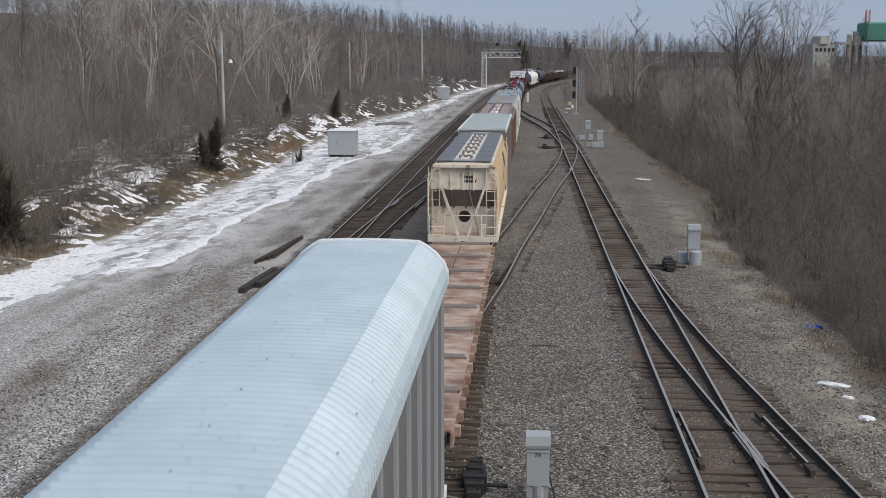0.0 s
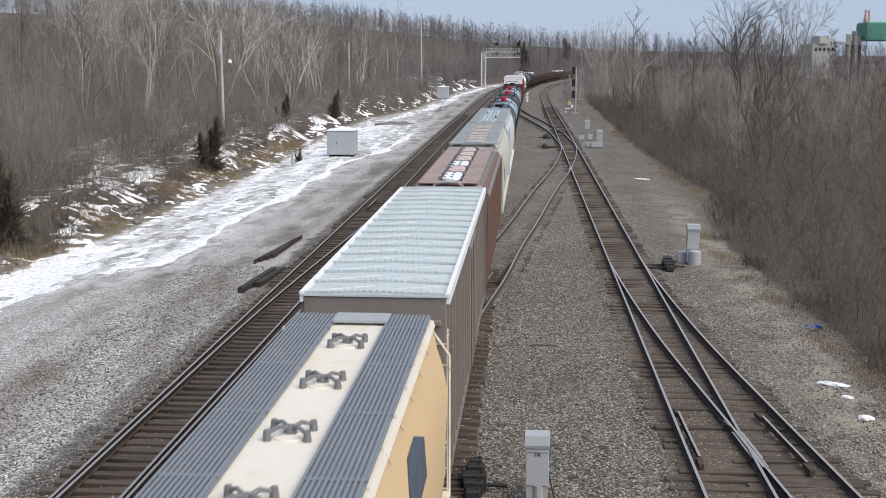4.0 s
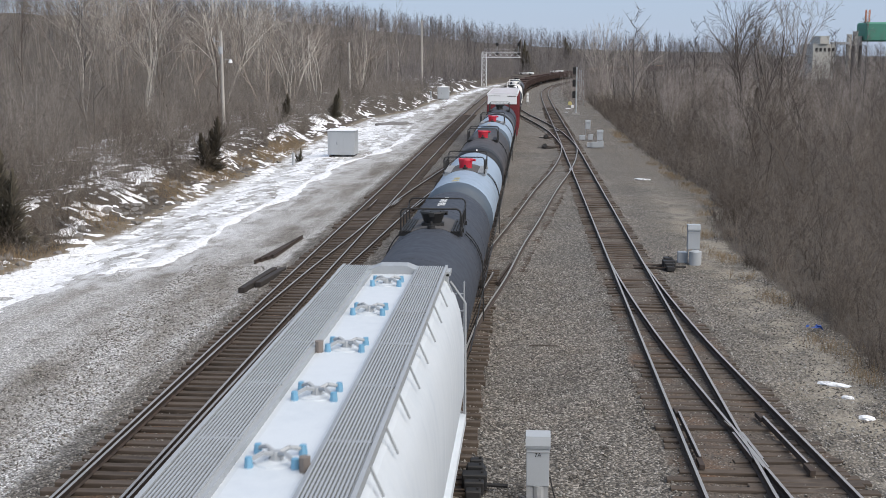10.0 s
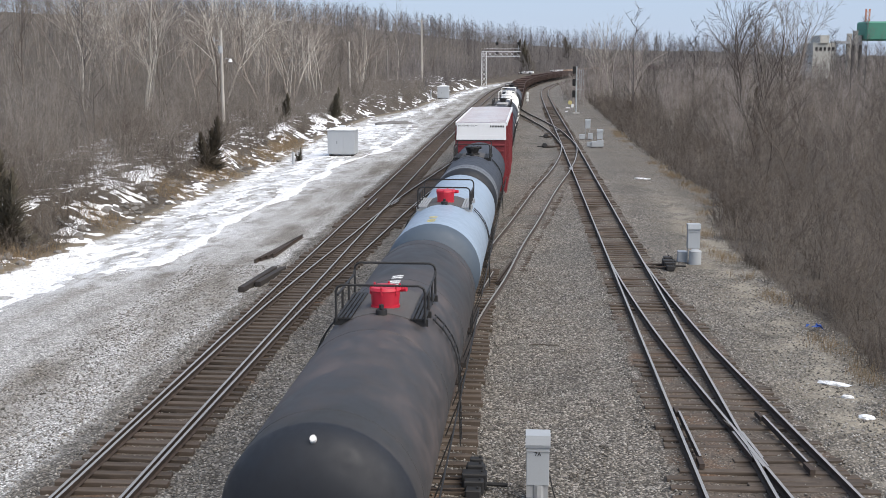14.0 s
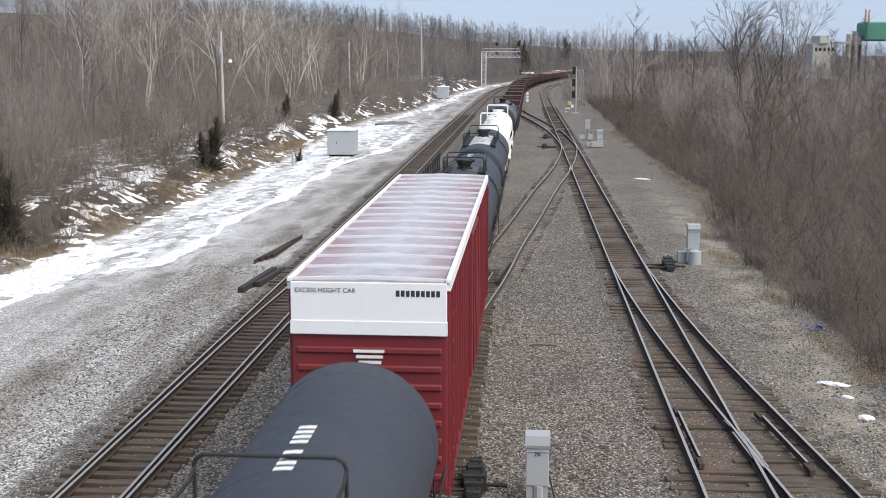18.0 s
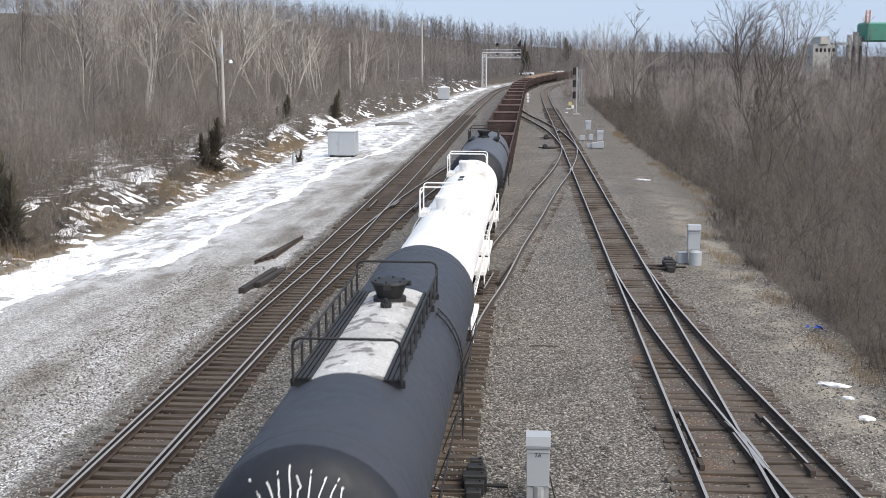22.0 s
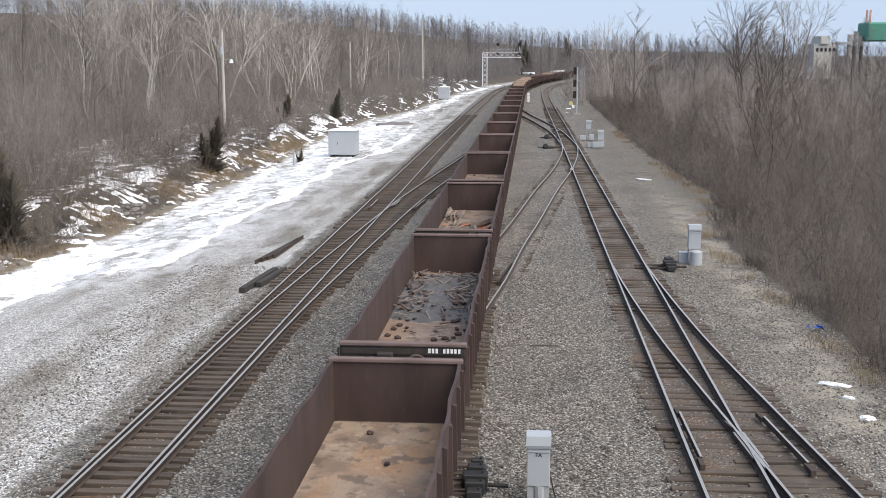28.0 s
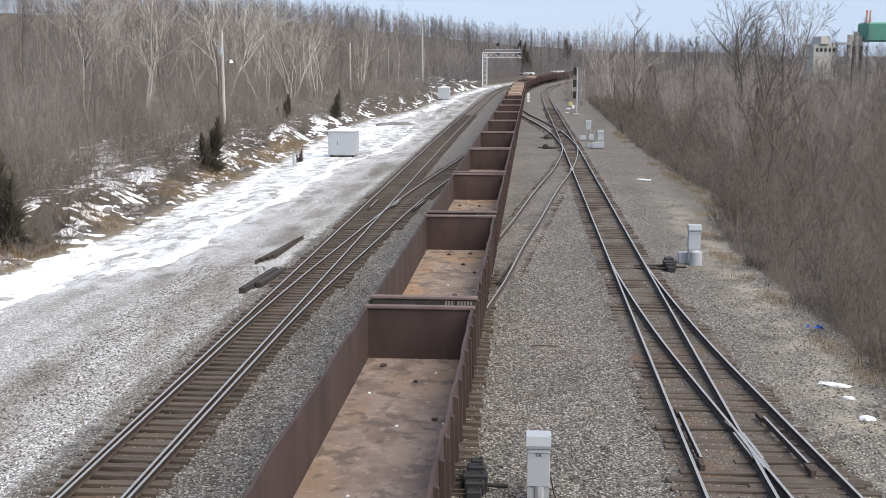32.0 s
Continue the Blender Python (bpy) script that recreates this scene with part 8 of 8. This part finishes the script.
    if scrawl:
        rnd = random.Random(3)
        for k in range(9):
            a0 = -30 + k * 7.5
            b = bmesh.new()
            pts = []
            for j in range(4):
                a = radians(a0 + rnd.uniform(-2.5, 2.5))
                yy = y0 + 0.10 + rnd.uniform(0.05, 0.10) * j
                rr = float(np.interp(yy, [q for q, _ in rings], [q for _, q in rings])) + 0.012
                pts.append((rr * math.sin(a), yy, cz + rr * math.cos(a)))
            pipe(b, pts, 0.014, 4)
            part("scrawl_stroke", b, "letter", car)
    if mark:
        my, mmat, count = mark
        for k in range(count):
            if k == (4 if count > 8 else 3):
                continue
            yb = my + k * 0.205
            m = bmesh.new()
            pts = [((R + 0.008) * math.sin(radians(a)), cz + (R + 0.008) * math.cos(radians(a))) for a in (-9, -4, 1)]
            for (xa, za), (xb, zb) in zip(pts, pts[1:]):
                q = [m.verts.new(p) for p in ((xa, yb, za), (xb, yb, zb), (xb, yb + 0.125, zb), (xa, yb + 0.125, za))]
                m.faces.new(q)
            part("number_bar", m, mmat, car)
    for a, b in ((0.05, 3.2), (L - 3.2, L - 0.05)):
        plate("stub_sill", car, -1.35, 1.35, a, b, 0.92, 1.06, frame_mat)
        plate("saddle_block", car, -0.9, 0.9, (a + b) / 2 - 0.5, (a + b) / 2 + 0.5, 1.06, cz - R * 0.72, frame_mat)
    for y in (0.08, L - 0.08):
        for s in (-1, 1):
            st = bmesh.new()
            pipe(st, [(s * 1.32, y, 0.5), (s * 1.32, y, 2.0), (s * 0.9, y, 2.0)], 0.022, 5)
            part("end_handrail", st, rail_mat, car)
    running_gear(car, L, 1.9)
    return car


def thing_part(name, parent):
    """A part with pieces of its own."""
    bm = bmesh.new()
    box(bm, -0.02, 0.02, -0.02, 0.02, 1.0, 1.02)
    return part(name, bm, "darksteel", parent)


def gondola(label, L, floor="gonfloor", seed=1, load=None, wall_h=1.45, group="gondolas"):
    rnd = random.Random(seed)
    half, z0, t = 1.5, 1.02, 0.07
    top = z0 + wall_h
    car = thing("gondola_car", label, "gondola car", group)
    fl = bmesh.new()
    box(fl, -half + t, half - t, t, L - t, z0 - 0.08, z0)
    part("floor", fl, floor, car)
    for s in (-1, 1):
        # side wall, dented from loads
        me = bmesh.new()
        n = 24
        grid = []
        for i in range(n + 1):
            y = L * i / n
            bow = rnd.uniform(-0.03, 0.03) if 0 < i < n else 0
            row = []
            for o, z, f in ((0, z0 - 0.1, 0), (0, z0 + wall_h * 0.5, 0.6), (0, top, 1), (t, top, 1), (t, z0 + wall_h * 0.5, 0.6), (t, z0 - 0.1, 0)):
                row.append(me.verts.new((s * (half - o + bow * f), y, z)))
            grid.append(row)
        for a, b in zip(grid, grid[1:]):
            for k in range(6):
                me.faces.new((a[k], a[(k + 1) % 6], b[(k + 1) % 6], b[k]))
        me.faces.new(grid[0])
        me.faces.new(grid[-1])
        w = part("side_wall", me, "gondola", car)
        rim = bmesh.new()
        for a, b in zip(grid_points(grid, s), grid_points(grid, s)[1:]):
            tube(rim, a, b, 0.062, 6)
        part("top_rail", rim, "gonrim", w)
        for k in range(14):
            y = 0.35 + k * (L - 0.7) / 13
            p = bmesh.new()
            prism(p, [(s * half, z0 - 0.1), (s * (half + 0.11), z0 - 0.05), (s * (half + 0.09), top - 0.12), (s * half, top - 0.08)], y - 0.06, y + 0.06)
            part("side_post", p, "gondola", w)
    for y in (0, L - t):
        e = bmesh.new()
        box(e, -half, half, y, y + t, z0 - 0.25, top)
        w = part("end_wall", e, "gondola", car)
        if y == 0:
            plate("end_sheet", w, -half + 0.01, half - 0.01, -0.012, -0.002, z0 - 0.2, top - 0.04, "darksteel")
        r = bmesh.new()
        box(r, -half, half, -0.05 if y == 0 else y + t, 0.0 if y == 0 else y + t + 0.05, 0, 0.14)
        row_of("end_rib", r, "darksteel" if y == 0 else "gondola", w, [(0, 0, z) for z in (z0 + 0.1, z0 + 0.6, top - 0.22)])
        rim = bmesh.new()
        box(rim, -half - 0.05, half + 0.05, y - 0.06, y + t + 0.06, top - 0.03, top + 0.07)
        part("top_rail", rim, "gonrim", w, bevel=0.02)
    bars("number_bars", car, [(0.62 + k * 0.09, 0.68 + k * 0.09, -0.066, -0.06, top - 0.17, top - 0.06) for k in range(9) if k != 3], "letter" if load is load_slag else "grime")
    ladder(car, -half - 0.09, 0.3, 0.7, top - 0.1, "gondola", rungs=4)
    wheel = bmesh.new()
    ring = [(0.35 + 0.24 * math.cos(k * math.tau / 14), -0.22 + 0.07 * math.sin(k * math.tau / 14), top - 0.42 + 0.22 * math.sin(k * math.tau / 14)) for k in range(15)]
    pipe(wheel, ring, 0.02, 5)
    for k in (0, 5, 9):
        tube(wheel, (0.35, -0.22, top - 0.42), ring[k], 0.014, 4)
    tube(wheel, (0.35, -0.02, top - 0.40), (0.35, -0.24, top - 0.42), 0.035, 6)
    part("brake_wheel", wheel, "gonrim", car)
    plate("brake_box", car, -0.62, -0.22, -0.22, -0.06, top - 0.55, top - 0.15, "darksteel", bevel=0.03)
    sill = bmesh.new()
    box(sill, -0.35, 0.35, 0.1, L - 0.1, 0.6, z0 - 0.08)
    part("centre_sill", sill, "darksteel", car)
    if load:
        load(car, L, half, z0, rnd)
    running_gear(car, L, 1.9)
    return car


def grid_points(grid, s):
    return [(r[2].co + r[3].co) / 2 for r in grid if r[2].is_valid] if grid[0][2].is_valid else []


def chunk_mesh(name, mat, rnd, size):
    bm = bmesh.new()
    bmesh.ops.create_icosphere(bm, subdivisions=1, radius=size)
    for v in bm.verts:
        v.co = Vector((v.co.x * rnd.uniform(0.7, 1.3), v.co.y * rnd.uniform(0.7, 1.3), v.co.z * rnd.uniform(0.35, 0.8)))
    return finish(bm, name, mat)


def load_wood(car, L, half, z0, rnd):
    """Broken timber thrown on the floor in loose fans, with some orange scrap."""
    fans = ((-0.75, 0.36, -9, 26), (-0.6, 0.46, -14, 20), (0.72, 0.30, 16, 24), (0.8, 0.40, 22, 12), (-0.8, 0.60, -8, 12), (-0.95, 0.80, -4, 22), (0.9, 0.62, -25, 9), (0.2, 0.33, 6, 6), (0.6, 0.50, 60, 4))
    for fx, fy, turn, count in fans:
        for k in range(count * 4 // 5):
            b = bmesh.new()
            ln, w = rnd.uniform(0.7, 2.1), rnd.uniform(0.026, 0.055)
            box(b, -w, w * rnd.uniform(0.6, 1), -ln / 2, ln / 2, -0.05, 0.05)
            a = rnd.gauss(turn, 11)
            room = 1.3 - ln / 2 * abs(math.sin(radians(a)))
            x = max(-room, min(room, rnd.gauss(fx, 0.26)))
            part("timber", b, "wood", car, at=pose(x, max(1.1, rnd.gauss(fy * L, 0.75)), z0 + 0.05 + rnd.uniform(0, 0.2), rnd.uniform(-7, 7), rnd.uniform(-20, 20), a))
    ob = [chunk_mesh("scrap", "orangebits", rnd, 0.075) for _ in range(3)]
    for k in range(110):
        a = rnd.random() < 0.6
        x, y = (rnd.gauss(0.85, 0.25), rnd.gauss(L * 0.63, 0.6)) if a else (rnd.gauss(-0.2, 0.5), rnd.gauss(L * 0.66, 0.25))
        part("scrap", rnd.choice(ob), "orangebits", car, at=pose(max(-1.2, min(1.25, x)), y, z0 + 0.06, 0, 0, rnd.uniform(0, 360)))


def load_slag(car, L, half, z0, rnd):
    """A low, ragged bed of dark slag with splinters and scrap in it."""
    n, m = 64, 26
    bm = bmesh.new()
    g = []
    for i in range(n + 1):
        y = L * 0.45 + L * 0.53 * i / n
        row = []
        for j in range(m + 1):
            x = -1.42 + 2.84 * j / m
            f = 1.1 - ((y - L * 0.745) / (L * 0.225)) ** 4 - max(0.0, abs(x - 0.1) - 1.0) * 0.9 + 0.55 * noise.noise((x * 1.5, y * 1.1, 2.0))
            f = max(-0.25, min(1.0, f))
            z = 0.14 * f + (0.07 * noise.noise((x * 3.1, y * 2.7, 0.3)) + rnd.uniform(-0.025, 0.03)) * max(f, 0)
            row.append(bm.verts.new((x, y, z0 + z)))
        g.append(row)
    for a, b in zip(g, g[1:]):
        for j in range(m):
            bm.faces.new((a[j], a[j + 1], b[j + 1], b[j]))
    part("slag_bed", bm, "rubble", car, "dark grey slag heap")
    dark = [chunk_mesh("scrap", "gondola", rnd, 0.055 + 0.03 * k) for k in range(3)]
    sticks = []
    for k in range(3):
        b = bmesh.new()
        box(b, -0.022, 0.025, -0.16 - 0.12 * k, 0.2, -0.018, 0.018)
        sticks.append(finish(b, "splinter", ("gonrim", "wood", "grime")[k]))
    for k in range(270):
        y, x = L * (rnd.uniform(0.52, 0.96) if k % 3 else rnd.uniform(0.2, 0.9)), 1.3 * rnd.choice((-1, 1, 1)) * rnd.random() ** 0.6
        on = L * 0.55 < y < L * 0.94
        z = z0 + (0.17 if on else 0.04)
        if rnd.random() < (0.7 if on else 0.25):
            part("splinter", rnd.choice(sticks), "wood", car, at=pose(x, y, z + 0.04, rnd.uniform(-25, 25), rnd.uniform(-20, 20), rnd.uniform(0, 360)))
        else:
            part("scrap", rnd.choice(dark), "gondola", car, at=pose(x, y, z, 0, 0, rnd.uniform(0, 360)))


def load_litter(car, L, half, z0, rnd):
    bits = [chunk_mesh("scrap", "darksteel", rnd, 0.08), chunk_mesh("scrap", "letter", rnd, 0.05), chunk_mesh("scrap", "gondola", rnd, 0.1)]
    for k in range(9):
        part("scrap", rnd.choice(bits), "darksteel", car, at=pose(rnd.uniform(-1.2, 1.2), rnd.uniform(0.5, L - 0.4), z0 + 0.03, 0, 0, rnd.uniform(0, 360)))


def load_tan(car, L, half, z0, rnd):
    """Blocks of tan material heaped above the rim."""
    for k in range(10):
        y = 0.5 + k * (L - 1.2) / 10
        b = bmesh.new()
        h = rnd.uniform(1.0, 1.85)
        box(b, -1.25 + rnd.uniform(0, 0.3), 1.25 - rnd.uniform(0, 0.3), y, y + (L - 1.2) / 10 - rnd.uniform(0.1, 0.5), z0, z0 + h)
        part("load_block", b, rnd.choice(("tanload", "tanload", "wood", "gonrim")), car, bevel=0.06)


SPEED = 12.0
CARS = []


def couple(car, s, length):
    """Put a car into the train: s is how far its near end stands down the line at the start."""
    CARS.append((car, s, length))


def on_line(d):
    """Place on the train's track at d metres along it."""
    if d <= BEND:
        return Vector((-3.05, d, 0))
    a = (d - BEND) / RADIUS
    return Vector((-3.05 + RADIUS * (1 - math.cos(a)), BEND + RADIUS * math.sin(a), 0))


def build_train():
    couple(autorack(), -6.0, 27.0)
    couple(flatcar(), 24.1, 25.2)
    couple(yellow_hopper(), 50.4, 18.1)
    couple(grey_boxcar(), 69.7, 17.6)
    couple(brown_hopper(), 89.2, 17.0)
    couple(stone_hopper(), 107.7, 17.1)
    couple(white_hopper(), 126.0, 19.2)
    couple(tank_car("black tank car with a black dome platform", 17.4, "slate", 1.5, 2.61, 7.8, "low", mark=(12.2, "letter", 11), spot=None), 147.1, 17.4)
    couple(tank_car("pale blue tank car with dark ends and red dome housing", 16.4, "blue", 1.5, 2.61, 7.2, "round", "redcap", head="steelband", mark=(1.6, "letteryellow", 7), plat=(-1.2, 1.85)), 165.3, 16.4)
    couple(tank_car("sooty black tank car with a red dome housing", 18.6, "sooty", 1.5, 2.61, 8.9, "round", "redcap", head="black", walk_mat="blackiron", spot="letter", mark=(11.0, "letter", 6)), 182.4, 18.6)
    couple(tank_car("pale blue tank car with a red dome housing", 16.6, "blue", 1.5, 2.61, 6.5, "round", "redcap", head="steelband", mark=(1.6, "letteryellow", 6)), 201.7, 16.6)
    couple(tank_car("dark grey tank car with black ends", 17.2, "slate", 1.5, 2.61, 8.0, "low", head="black", band=(1.15, 2.7, "bandgrey"), mark=(10.8, "letter", 9)), 218.9, 17.2)
    couple(red_boxcar(), 236.9, 18.4)
    couple(tank_car("black tank car with a railed walkway along its side", 19.4, "slate", 1.5, 2.61, 10.3, "low", side_walk=True, mark=(15.9, "letter", 9)), 257.6, 19.4)
    couple(tank_car("black tank car with a long railed platform and whitish stained top", 18.8, "slate", 1.5, 2.61, 10.5, "low", saddle="frost", plat=(-5.8, 1.3),
                    stain="whitish stained tank top", head="black", walk_mat="blackiron", scrawl=True), 277.5, 18.8)
    couple(tank_car("short white pressure tank car with white rails", 12.0, "white", 1.27, 2.58, 6.7, "round", "white", "white", saddle=None, plat=(-0.78, 0.62), rail_h=0.95, mark=(8.2, "letterblack", 8), dome_r=0.40, walk_mat="white", frame_mat="white"), 298.1, 12.0)
    couple(tank_car("short white pressure tank car with a rust-stained dome", 12.8, "white", 1.27, 2.58, 7.0, "round", "white", "white", saddle=None, wash=True, plat=(-0.78, 0.62), rail_h=0.95, mark=(2.4, "letterblack", 9), dome_r=0.40, walk_mat="white", frame_mat="white"), 311.2, 12.8)
    couple(tank_car("slate grey tank car with black ends and black dome", 18.0, "slategrey", 1.5, 2.61, 10.9, "low", head="black", band=(1.15, 2.0, "black"), saddle=None, mark=(14.6, "letter", 4)), 325.1, 18.0)
    rows = [(343.9, 17.0, "gonfloor", load_litter, "empty rust-brown gondola with a scuffed tan floor"), (362.3, 16.5, "gonfloor_grey", load_slag, "rust-brown gondola with dark slag on its floor"),
            (380.0, 16.3, "gonfloor_grey", load_wood, "rust-brown gondola with broken timber on its floor"), (397.6, 16.8, "gonfloor_grey", load_litter, "empty rust-brown gondola with a stained grey-tan floor"),
            (415.6, 16.4, "gonfloor", load_litter, "empty rust-brown gondola with an orange-stained floor"), (433.2, 15.6, "gonfloor", load_litter, "rust-brown gondola with a few scraps")]
    for k, (s, ln, fl, load, label) in enumerate(rows):
        couple(gondola(label, ln, fl, k + 1, load), s, ln)
    s = 450.0
    first = None
    for k in range(7):
        if first is None:
            first = gondola("empty dark rust-brown gondola", 15.8, "gonfloor_grey", 20)
            couple(first, s, 15.8)
        else:
            couple(copy_thing(first, pose(0, 0, 0)), s, 15.8)
        s += 17.0
    empty, heaped = first, gondola("brown gondola heaped with tan blocks", 15.8, "gonfloor", 31, load_tan)
    couple(heaped, s, 15.8)
    for k in range(1, 22):
        s += 17.0
        couple(copy_thing(heaped if k in (1, 2, 3, 7) else empty, pose(0, 0, 0)), s, 15.8)


build_train()
tie_layout()


def motions():
    """The train rolls towards the bridge at a steady speed."""
    for car, s, length in CARS:
        rows = []
        for k in range(17):
            t = k * 2.0
            d = s - SPEED * t
            p, q = on_line(d), on_line(d + length)
            turn = -math.degrees(math.atan2(q.x - p.x, q.y - p.y))
            rows.append((t, pose(p.x, p.y, 0, 0, 0, turn)))
        walk(car, rows)


motions()
